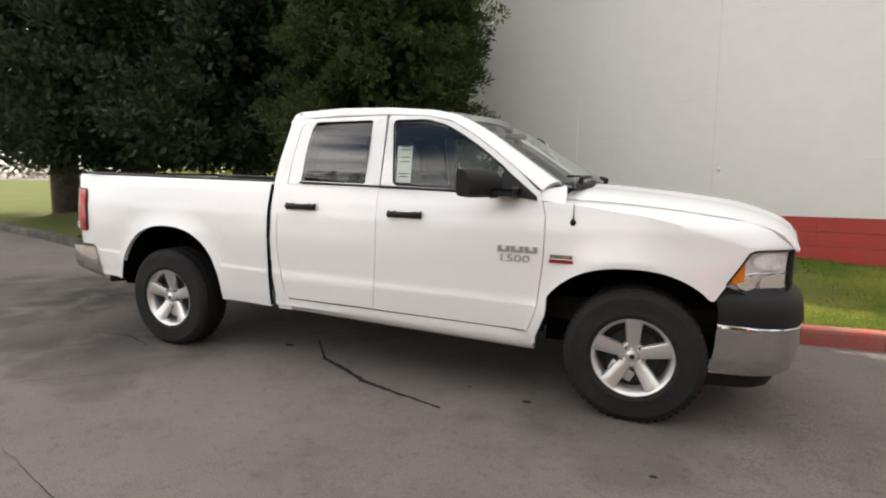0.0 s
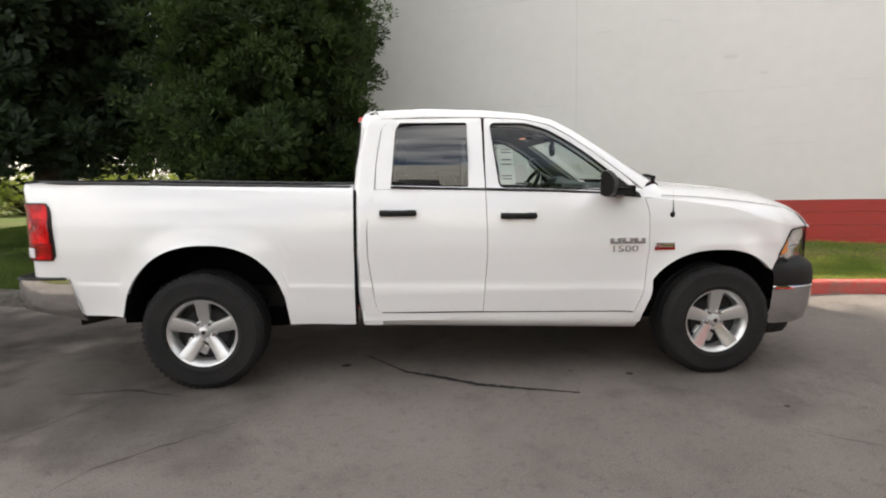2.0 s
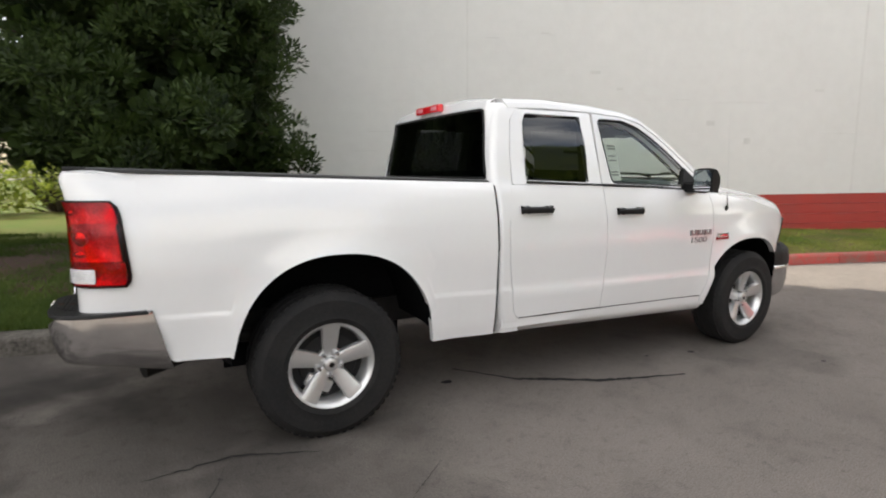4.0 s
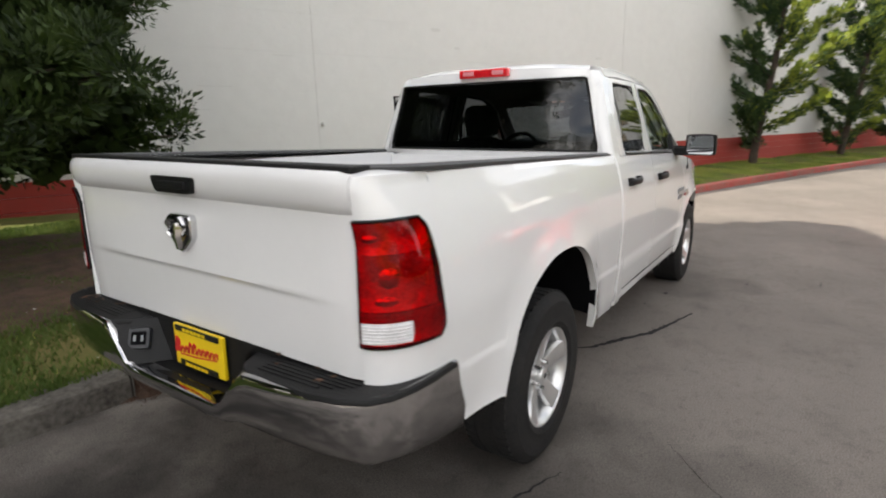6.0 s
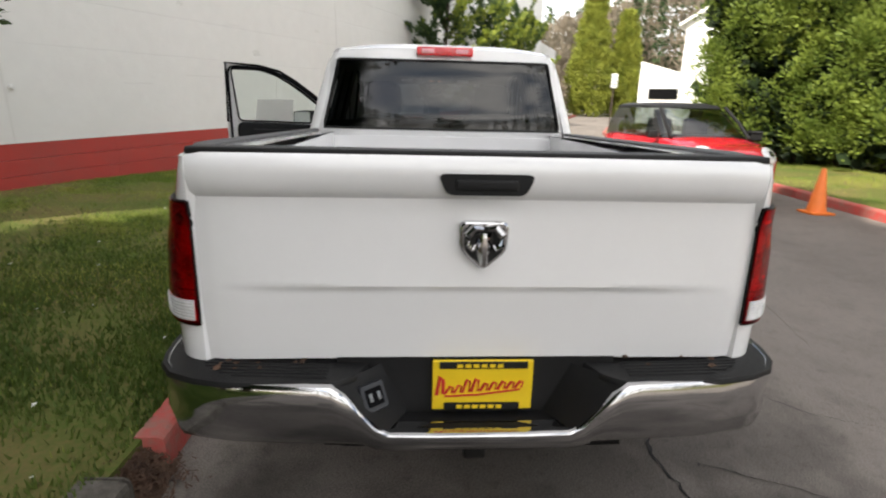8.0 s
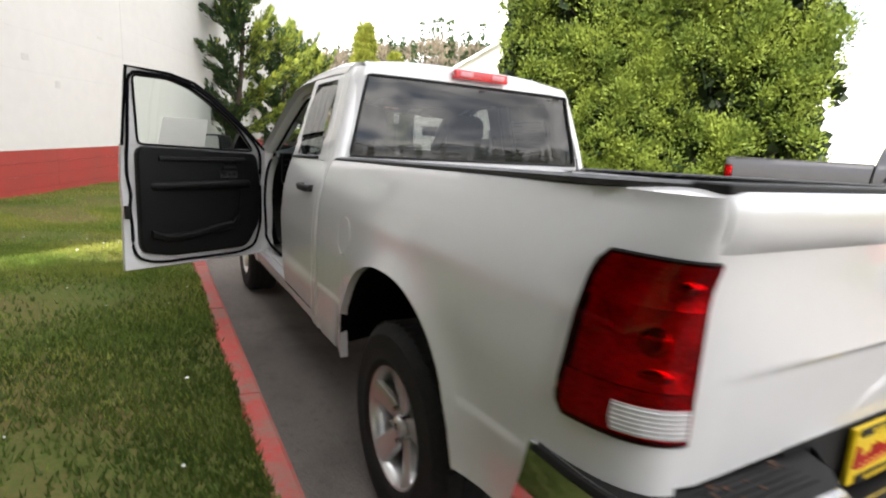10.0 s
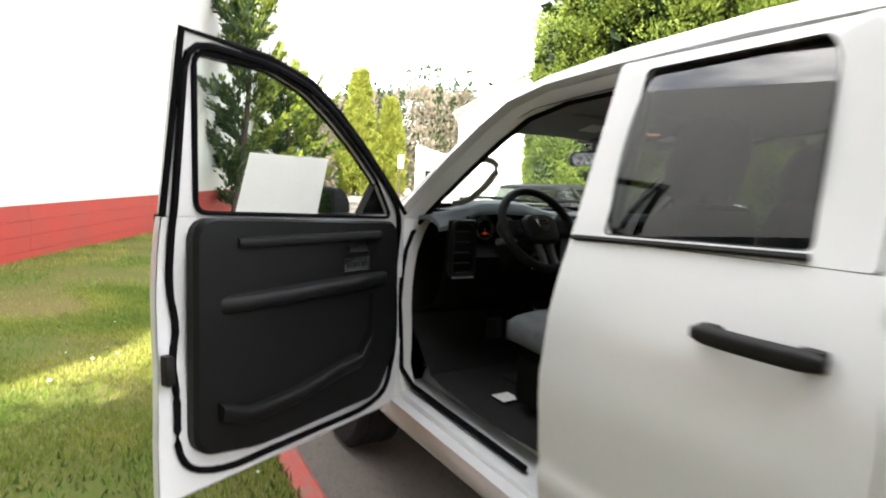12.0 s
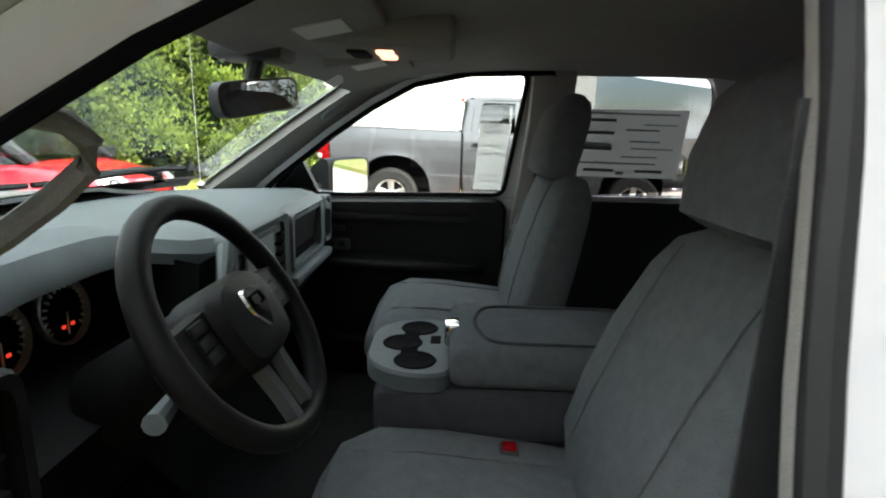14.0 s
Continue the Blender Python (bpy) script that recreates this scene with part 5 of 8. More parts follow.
    for (ux, uz, uy) in [u for _, u in RAIL[4:]]:
        rows.append([(ux + (0.12 + 0.12 * (ux - 2.42)) * (1 - (2 * f - 1) ** 2), uy * (2 * f - 1), uz + 0.026 * (1 - (2 * f - 1) ** 4) * (1 if ux < 2.45 else 0.6)) for f in span(0, 1, 20)])
    skin(bm, rows)
    part("windshield", bm, M["glass"], root, "clear laminated windshield")
    # back of the cab
    bm = bmesh.new()
    skin(bm, [[(back_x(y, z), y, z) for y in span(-0.86, 0.86, 24)] for z in span(0.6, 1.372, 8)], depth=(0.03, 0, 0))
    crown = lambda y: (0.083 + 0.028 * (1 - min(1.0, abs(y) / 0.66) ** 4)) / 0.095
    skin(bm, [[(back_x(y, z), y * pl([(1.79, 1.0), (1.885, 0.94)], z), 1.79 + (z - 1.79) * crown(y)) for y in span(-0.70, 0.70, 24)] for z in (1.79, 1.82, 1.845, 1.86, 1.872, 1.885)], depth=(0.03, 0, 0))
    for s in (-1, 1):
        rows = []
        for z in span(1.366, 1.84, 10):
            yi, yo = pl([(1.37, 0.772), (1.80, 0.668)], z), green_y(z) - 0.012
            rows.append([(back_x(yi + (yo - yi) * f, z) + 0.035 * f ** 3, s * (yi + (yo - yi) * f), z) for f in span(0, 1, 5)])
        skin(bm, rows, depth=(0.03, 0, 0))
    part("cab_back", bm, paint, root)
    bm = bmesh.new()
    rows = []
    for z in span(1.368, 1.80, 8):
        yi = pl([(1.37, 0.775), (1.80, 0.672)], z)
        rows.append([(back_x(yi * f, z) + 0.006, yi * f, z) for f in span(-1, 1, 20)])
    skin(bm, rows)
    part("rear_window", bm, M["dark_tint"], root, "dark tinted rear window")
    bm = bmesh.new()
    ring = [(back_x(0, 1.372) - 0.002, y, 1.372) for y in span(-0.775, 0.775, 12)] + [(back_x(0.7, z), pl([(1.37, 0.775), (1.80, 0.672)], z), z) for z in span(1.40, 1.79, 8)] + [(back_x(0, 1.795) - 0.002, y, 1.797) for y in span(0.66, -0.66, 12)] + [(back_x(0.7, z), -pl([(1.37, 0.775), (1.80, 0.672)], z), z) for z in span(1.79, 1.40, 8)]
    ring = [(back_x(y, z) - 0.003, y, z) for x, y, z in ring]
    tube(bm, ring, 0.008, 6, closed=True)
    part("rear_window_seal", bm, M["black"], root)
    # high stop lamp
    hs = new("high_stop_lamp")
    hs.parent = root
    bm = bmesh.new()
    box(bm, 1.006, 1.05, -0.182, 0.178, 1.826, 1.880, 0.012, seg=3)
    part("housing", bm, M["red_bright"], hs)
    for yy in (-0.11, 0.105):
        bm = bmesh.new()
        box(bm, 1.001, 1.02, yy - 0.04, yy + 0.04, 1.840, 1.868, 0.004)
        part("cargo_lens", bm, M["pink_lens"], hs)
    # tailgate
    tg = new("tailgate")
    tg.parent = root
    bm = bmesh.new()
    zs = [0.785, 0.80, 0.88, 0.96, 0.99, 1.0, 1.006, 1.012, 1.018, 1.03, 1.05, 1.09, 1.13, 1.21, 1.235, 1.252, 1.27, 1.282, 1.30, 1.32, 1.337, 1.352, 1.367, 1.38, 1.388]
    skin(bm, [[(gate_x(z, y) if abs(y) < 0.74 else gate_x(z, y) + 0.012 * ((abs(y) - 0.74) / 0.055), y, z + 0.002 * (1 - (y / 0.8) ** 2)) for y in [-0.795, -0.785, -0.765] + span(-0.74, 0.74, 20) + [0.765, 0.785, 0.795]] for z in zs], depth=(0.06, 0, 0))
    part("tailgate_panel", bm, paint, tg)
    bm = bmesh.new()
    box(bm, -1.105, -1.02, -0.797, 0.797, 1.380, 1.402, 0.008, seg=3)
    part("tailgate_cap", bm, M["black"], tg, "black plastic tailgate cap")
    bm = bmesh.new()
    lo = rounded([(-0.13, 1.345), (0.13, 1.345), (0.105, 1.288), (-0.105, 1.288)], 0.02, 3)
    loft(bm, [[(gate_x(1.30) + 0.02, p[0], p[1]) for p in lo], [(-1.137, p[0] * 1.02, p[1]) for p in lo]])
    box(bm, -1.146, -1.12, -0.085, 0.085, 1.302, 1.33, 0.008, seg=3)
    part("tailgate_handle", bm, M["door_trim"], tg, "black tailgate latch handle")
    bm = bmesh.new()
    sh = rounded([(-0.068, 1.213), (0.068, 1.213), (0.066, 1.13), (0.0, 1.072), (-0.066, 1.13)], 0.02, 4)
    loft(bm, [[(-1.10, p[0], p[1]) for p in sh], [(-1.121, p[0], p[1]) for p in sh], [(-1.126, p[0] * 0.93, 1.143 + (p[1] - 1.143) * 0.93) for p in sh]])
    part("badge_rim", bm, M["chrome"], tg, "chrome shield badge")
    bm = bmesh.new()
    loft(bm, [[(-1.125, p[0] * 0.84, 1.143 + (p[1] - 1.143) * 0.84) for p in sh], [(-1.128, p[0] * 0.82, 1.143 + (p[1] - 1.143) * 0.82) for p in sh]])
    part("badge_field", bm, M["black"], tg)
    bm = bmesh.new()
    for s in (-1, 1):
        tube(bm, [(-1.132, s * 0.006, 1.196), (-1.136, s * 0.03, 1.2), (-1.136, s * 0.046, 1.18), (-1.136, s * 0.047, 1.15), (-1.134, s * 0.034, 1.135), (-1.132, s * 0.026, 1.15)], [0.008, 0.012, 0.013, 0.011, 0.008, 0.004], 8)
    loft(bm, [[(-1.128, a * 0.022, 1.185) for a in (-1, 1)] + [(-1.14, 0.004, 1.185), (-1.14, -0.004, 1.185)], [(-1.128, a * 0.024, 1.14) for a in (-1, 1)] + [(-1.148, 0.008, 1.14), (-1.148, -0.008, 1.14)], [(-1.128, a * 0.011, 1.092) for a in (-1, 1)] + [(-1.14, 0.006, 1.092), (-1.14, -0.006, 1.092)]])
    part("badge_emblem", bm, M["chrome"], tg)
    # bed floor and front wall
    bm = bmesh.new()
    box(bm, -1.05, 0.96, -0.44, 0.44, 0.70, 0.74)
    part("bed_floor", bm, paint, root, smooth=False)
    for i in range(8):
        y = -0.385 + i * 0.11
        bm = bmesh.new()
        box(bm, -1.03, 0.94, y - 0.03, y + 0.03, 0.738, 0.752, 0.004)
        part("bed_rib", bm, paint, root, smooth=False)
    bm = bmesh.new()
    box(bm, 0.93, 0.965, -0.73, 0.73, 0.70, 1.33, 0.004)
    part("bed_front_wall", bm, paint, root, smooth=False)
    bm = bmesh.new()
    box(bm, -1.065, -1.03, -0.73, 0.73, 0.78, 1.382)
    part("tailgate_inner", bm, paint, root, smooth=False)
    # hood
    bm = bmesh.new()
    rows = []
    for x in span(3.10, 4.30, 24) + [4.34, 4.38, 4.41, 4.425, 4.432]:
        w = pl([(3.1, 0.79), (4.0, 0.77), (4.22, 0.74), (4.44, 0.70)], x)
        k = (x - 3.1) / 1.33
        back = 0.19 * max(0.0, 1 - (x - 3.1) / 0.4)
        row = [(x + back * (1 - f * f), f) for f in span(-1, 1, 28)]
        rows.append([(xx + k * (0.05 - 0.05 * (w * f / 0.5) ** 2), w * f, max(1.047, hood_c(xx) + hood_d(w * f)) if abs(w * f) > 0.5 else hood_c(xx) + hood_d(w * f)) for xx, f in row])
    skin(bm, rows, depth=(0, 0, -0.012))
    part("hood", bm, paint, root)
    for s in (-1, 1):
        bm = bmesh.new()
        tube(bm, [(x + (x - 3.1) / 1.33 * (0.05 - 0.05 * (w / 0.5) ** 2), s * (w + 0.003), hood_c(x) + hood_d(w) - 0.0015) for x, w in [(x, pl([(3.1, 0.79), (4.0, 0.77), (4.22, 0.74), (4.44, 0.70)], x)) for x in span(3.12, 4.36, 16)]], 0.0010, 5)
        part("hood_gap", bm, M["rim_dark"], root)
    bm = bmesh.new()
    rows = []
    for z in span(0.76, 1.05, 6):
        rows.append([(4.465 - 0.11 * (abs(y) / 0.7) ** 2.2, y, z) for y in span(-0.66, 0.66, 18)])
    skin(bm, rows, depth=(-0.05, 0, 0))
    part("grille", bm, M["black"], root, "black front grille")
    bm = bmesh.new()
    glass_x = lambda y: 3.09 + 0.19 * (1 - (y / 0.8) ** 2)
    skin(bm, [[(glass_x(y) + d, y, z) for y in span(-0.76, 0.76, 16)] for d, z in ((-0.02, 1.393), (0.035, 1.380), (0.06, 1.352))])
    part("wiper_cowl", bm, M["black"], root, "black plastic cowl under the windshield")
    for ya, yb in ((-0.62, -0.12), (-0.08, 0.42)):
        bm = bmesh.new()
        tube(bm, [(glass_x(ya) + 0.025, ya, 1.375), (glass_x(ya) + 0.03, ya, 1.408), (glass_x(ya + 0.1) - 0.01, ya + 0.10, 1.425), (glass_x(yb - 0.15) - 0.035, yb - 0.15, 1.430)], [0.020, 0.017, 0.011, 0.007], 8)
        tube(bm, [(glass_x(y) - 0.045, y, 1.422 + 0.006 * math.sin(9 * y)) for y in span(ya - 0.02, yb, 8)], 0.009, 6)
        part("wiper", bm, M["black"], root, "black windshield wiper")
    # front bumper
    fb = new("front_bumper")
    fb.parent = root
    plan = [(4.02, 0.90), (4.10, 0.905), (4.22, 0.888), (4.32, 0.845), (4.40, 0.76), (4.46, 0.60), (4.50, 0.35), (4.515, 0.0)]
    plan = [(x, -y) for x, y in plan] + [(x, y) for x, y in plan[::-1][1:]]

    def bump(name, sec, mt, lab=""):
        bm = bmesh.new()
        skin(bm, [[(x + dx, y * ky, z) for x, y in plan] for dx, ky, z in sec], depth=(-0.03, 0, 0))
        return part(name, bm, mt, fb, lab)
    bump("bumper_upper", [(-0.075, 0.93, 0.835), (-0.04, 0.965, 0.80), (-0.01, 0.99, 0.765), (0.0, 1.0, 0.70), (0.005, 1.0, 0.635)], M["black"], "dark grey bumper cover")
    bump("bumper_chrome", [(0.0, 0.995, 0.632), (0.008, 1.002, 0.622), (0.0, 1.0, 0.60), (-0.005, 0.995, 0.48), (-0.02, 0.975, 0.38), (-0.05, 0.95, 0.345)], M["chrome"], "chrome lower bumper")
    bump("air_dam", [(-0.08, 0.90, 0.345), (-0.11, 0.88, 0.25)], M["black"])
    # rear bumper
    rb = new("rear_bumper")
    rb.parent = root
    rplan = [(-0.76, 0.945), (-0.85, 0.946), (-0.94, 0.945), (-1.03, 0.935), (-1.10, 0.915), (-1.155, 0.875), (-1.19, 0.80), (-1.21, 0.70), (-1.222, 0.55), (-1.226, 0.46), (-1.227, 0.42), (-1.228, 0.38), (-1.228, 0.34), (-1.229, 0.30), (-1.230, 0.26), (-1.23, 0.13), (-1.23, 0.0)]
    rplan = [(x, -y) for x, y in rplan] + [(x, y) for x, y in rplan[::-1][1:]]
    rtop = lambda y: pl([(0.0, 0.615), (0.255, 0.615), (0.30, 0.64), (0.38, 0.735), (0.42, 0.765), (0.7, 0.772), (0.95, 0.782)], abs(y))
    bm = bmesh.new()
    rows = []
    for f, d, dz in ((0, 0.05, -0.006), (0, 0.016, 0.004), (0, 0.004, 0.0), (0.05, -0.002, 0), (0.3, -0.005, 0), (0.6, 0.0, 0), (0.85, 0.016, 0), (0.95, 0.03, 0), (1.0, 0.05, 0)):
        row = []
        for x, y in rplan:
            zb = pl([(-1.2, 0.562), (-1.1, 0.56), (-0.95, 0.535), (-0.76, 0.492)], x) if abs(y) > 0.3 else 0.548
            e = max(0.0, (x + 1.05) / 0.29) if abs(y) > 0.9 else 0.0
            zt = rtop(y)
            wx = min(1.0, max(0.0, (0.945 - abs(y)) / 0.12))
            row.append((x + d * wx - 0.075 * e * (1 - f), y - math.copysign(d * (1 - wx), y), zt + (zb - zt) * f + dz))
        rows.append(row)
    skin(bm, rows, depth=(0.03, 0, 0))
    part("bumper_chrome", bm, M["chrome"], rb, "chrome rear bumper shell")
    for s in (-1, 1):
        bm = bmesh.new()
        o = [(-1.03, 0.30), (-1.03, 0.86), (-0.82, 0.88), (-0.82, 0.951), (-0.94, 0.951), (-1.03, 0.941), (-1.105, 0.920), (-1.160, 0.879), (-1.195, 0.80), (-1.213, 0.70), (-1.213, 0.55), (-1.211, 0.43), (-1.20, 0.40), (-1.17, 0.36)]
        loft(bm, [[(x, s * y, rtop(max(0.45, y)) - 0.012) for x, y in o], [(x, s * y, rtop(max(0.45, y)) - 0.004) for x, y in o], [(-1.08 + (x + 1.08) * 0.97, s * (0.6 + (y - 0.6) * 0.985), rtop(max(0.45, y)) + 0.004) for x, y in o]])
        part("step_pad", bm, M["black"], rb, "black ribbed step pad")
        for k in range(5):
            bm = bmesh.new()
            xa = -1.10 - 0.018 * k
            ya, yb = 0.44, (0.80, 0.79, 0.77, 0.74, 0.70)[k]
            loft(bm, [[(xa + dx, s * y, rtop(y) + zz) for dx, zz in ((-0.005, 0.0), (-0.003, 0.009), (0.003, 0.009), (0.005, 0.0))] for y in span(ya, yb, 4)])
            part("step_rib", bm, M["black"], rb)
    bm = bmesh.new()
    for s in (-1, 1):
        skin(bm, [[(-1.215, s * 0.42, 0.765), (-1.09, s * 0.29, 0.77)], [(-1.222, s * 0.36, 0.71), (-1.09, s * 0.255, 0.70)], [(-1.224, s * 0.27, 0.62), (-1.09, s * 0.21, 0.61)]])
    skin(bm, [[(-1.22, -0.27, 0.612), (-1.22, 0.27, 0.612)], [(-1.09, -0.27, 0.606), (-1.09, 0.27, 0.606)]])
    box(bm, -1.09, -1.07, -0.42, 0.42, 0.56, 0.79)
    part("plate_pocket", bm, M["black"], rb, "black plate recess")
    SM = Matrix.Translation((-1.160, 0.308, 0.700)) @ Matrix.Rotation(radians(40), 4, "Z") @ Matrix.Rotation(radians(28), 4, "Y")
    so = rounded([(-0.042, -0.042), (0.042, -0.042), (0.042, 0.042), (-0.042, 0.042)], 0.010, 3)
    si = rounded([(-0.028, -0.026), (0.028, -0.026), (0.028, 0.026), (-0.028, 0.026)], 0.006, 3)
    bm = bmesh.new()
    loft(bm, [[SM @ Vector((0.03, p[0], p[1])) for p in so], [SM @ Vector((0.0, p[0], p[1])) for p in so], [SM @ Vector((-0.008, p[0] * 0.92, p[1] * 0.92)) for p in so]])
    tsk = part("trailer_socket", bm, M["socket"], rb, "dark grey trailer wiring socket")
    bm = bmesh.new()
    loft(bm, [[SM @ Vector((-0.007, p[0], p[1])) for p in si], [SM @ Vector((-0.0105, p[0], p[1])) for p in si]])
    part("socket_mouth", bm, M["gap"], tsk)
    for dy in (-0.014, 0.014):
        bm = bmesh.new()
        box(bm, -0.013, -0.009, dy - 0.005, dy + 0.005, -0.012, 0.012, 0.002, m=SM)
        part("socket_pin", bm, M["spoke"], tsk)
    bm = bmesh.new()
    box(bm, -1.115, -1.10, -0.168, 0.135, 0.628, 0.788, 0.004)
    pp = part("plate", bm, M["yellow"], rb, "yellow advertising plate with red lettering bars", smooth=False)
    # a slanted red hand-lettered line as plain strokes over a rule
    bm = bmesh.new()
    random.seed(3)
    slant = Matrix.Translation((0, 0.0, 0.70)) @ Matrix.Rotation(radians(-5), 4, "X") @ Matrix.Translation((0, 0.0, -0.70))
    for i in range(10):
        y0 = 0.118 - i * 0.0265
        hh = 0.060 if i == 0 else (0.042 if i in (3, 4) else frand(0.022, 0.028))
        tube(bm, [slant @ Vector((-1.1165, y0 + 0.006, 0.690)), slant @ Vector((-1.1165, y0 - 0.010, 0.690 + hh)), slant @ Vector((-1.1165, y0 - 0.018, 0.690 + hh * 0.8)), slant @ Vector((-1.1165, y0 - 0.014, 0.692))], 0.0042 if i else 0.006, 5)
    tube(bm, [slant @ Vector((-1.1165, 0.10, 0.682)), slant @ Vector((-1.1165, 0.0, 0.678)), slant @ Vector((-1.1165, -0.13, 0.684))], 0.003, 5)
    part("plate_lettering", bm, M["red_ink"], pp, smooth=False)
    for z0, ya, yb in ((0.631, -0.13, 0.10), (0.766, -0.15, 0.115)):
        bm = bmesh.new()
        box(bm, -1.121, -1.113, ya, yb, z0, z0 + 0.021, 0.002)
        bar = part("frame_bar", bm, M["steel"], pp, smooth=False)
        bm = bmesh.new()
        for k in range(6):
            yk = -0.075 + 0.024 * k
            box(bm, -1.1235, -1.120, yk, yk + 0.017, z0 + 0.005, z0 + 0.016)
        part("frame_lettering", bm, M["yellow"], bar, smooth=False)
    # underside
    for s in (-1, 1):
        bm = bmesh.new()
        box(bm, -1.05, 4.15, s * 0.36, s * 0.48, 0.46, 0.62, 0.01)
        part("frame_rail", bm, M["steel"], root, "dark steel frame rail", smooth=False)
    bm = bmesh.new()
    cyl(bm, (0, -0.72, 0.39), (0, 0.72, 0.39), 0.05, n=12)
    lathe(bm, [(0.001, -0.14), (0.09, -0.12), (0.15, 0), (0.09, 0.12), (0.001, 0.14)], Matrix.Translation((0, 0, 0.39)) @ Matrix.Rotation(radians(90), 4, "X"), 16)
    part("rear_axle", bm, M["steel"], root, smooth=False)
    bm = bmesh.new()
    cyl(bm, (WB, -0.7, 0.39), (WB, 0.7, 0.39), 0.06, n=12)
    part("front_axle", bm, M["steel"], root, smooth=False)
    for nm, b_ in (("cab_underside", (1.05, 3.0, -0.86, 0.86, 0.42, 0.52, 0.01)), ("engine_block", (3.0, 4.1, -0.44, 0.44, 0.45, 1.0, 0.02)), ("muffler", (1.2, 2.2, 0.1, 0.3, 0.36, 0.44, 0.03)), ("bed_underside", (-1.05, 1.0, -0.44, 0.44, 0.55, 0.7, 0.01)), ("hitch_beam", (-1.12, -1.02, -0.42, 0.42, 0.50, 0.56, 0.02)), ("hitch_receiver", (-1.12, -1.03, -0.035, 0.035, 0.455, 0.525, 0.01))):
        bm = bmesh.new()
        box(bm, *b_)
        part(nm, bm, M["steel"], root, smooth=False)
    bm = bmesh.new()
    tube(bm, [(0.35, -0.55, 0.5), (-0.5, -0.60, 0.52), (-0.70, -0.68, 0.475), (-0.86, -0.76, 0.455)], 0.036, 12)
    part("exhaust_pipe", bm, M["steel"], root)
    return out


def hood_c(x):
    """Height of the hood's middle at a station."""
    return pl([(3.10, 1.385), (3.31, 1.374), (3.48, 1.362), (3.69, 1.342), (3.88, 1.320), (4.04, 1.296), (4.17, 1.265), (4.29, 1.222), (4.34, 1.192), (4.38, 1.158), (4.41, 1.115), (4.425, 1.08), (4.432, 1.052)], x) - 0.014


def hood_d(y):
    a = abs(y)
    k = min(1, max(0, (a - 0.36) / 0.14))
    return 0.022 * (1 - k ** 2 * (3 - 2 * k)) - 0.075 * max(0, (a - 0.42) / 0.36) ** 2.2


def hood_z(x, y):
    """Height of the hood's skin over a point of the plan."""
    k = (x - 3.1) / 1.33
    return max(1.055, hood_c(x - k * (0.05 - 0.05 * (y / 0.5) ** 2)) + hood_d(y))


truck = empty("pickup_truck", Matrix(), "white extended-cab pickup truck parked by the kerb, driver's door open", "truck")
tp = pickup(truck, M["paint"], M["rim"])
hinge = Vector((2.95, 0.93, 0.95))
tp[("front", 1)].matrix_basis = Matrix.Translation(hinge) @ Matrix.Rotation(radians(-65.6), 4, "Z") @ Matrix.Rotation(radians(-4.0), 4, "X") @ Matrix.Translation(-hinge)

grey = empty("pickup_truck", Matrix.Translation((3.15, -8.2, 0.13)) @ Matrix.Rotation(radians(180), 4, "Z") @ Matrix.Diagonal((1.08, 1.05, 1.05, 1)), "dark grey pickup truck with chrome wheels parked on the verge", "truck")
pickup(grey, M["grey_paint"], M["rim"])


# ---------------------------------------------------------------- truck: door details, cab shell and interior
def group_part(name, parent, label=""):
    e = new(name)
    e.parent = parent
    if label:
        e["label"] = label
    return e


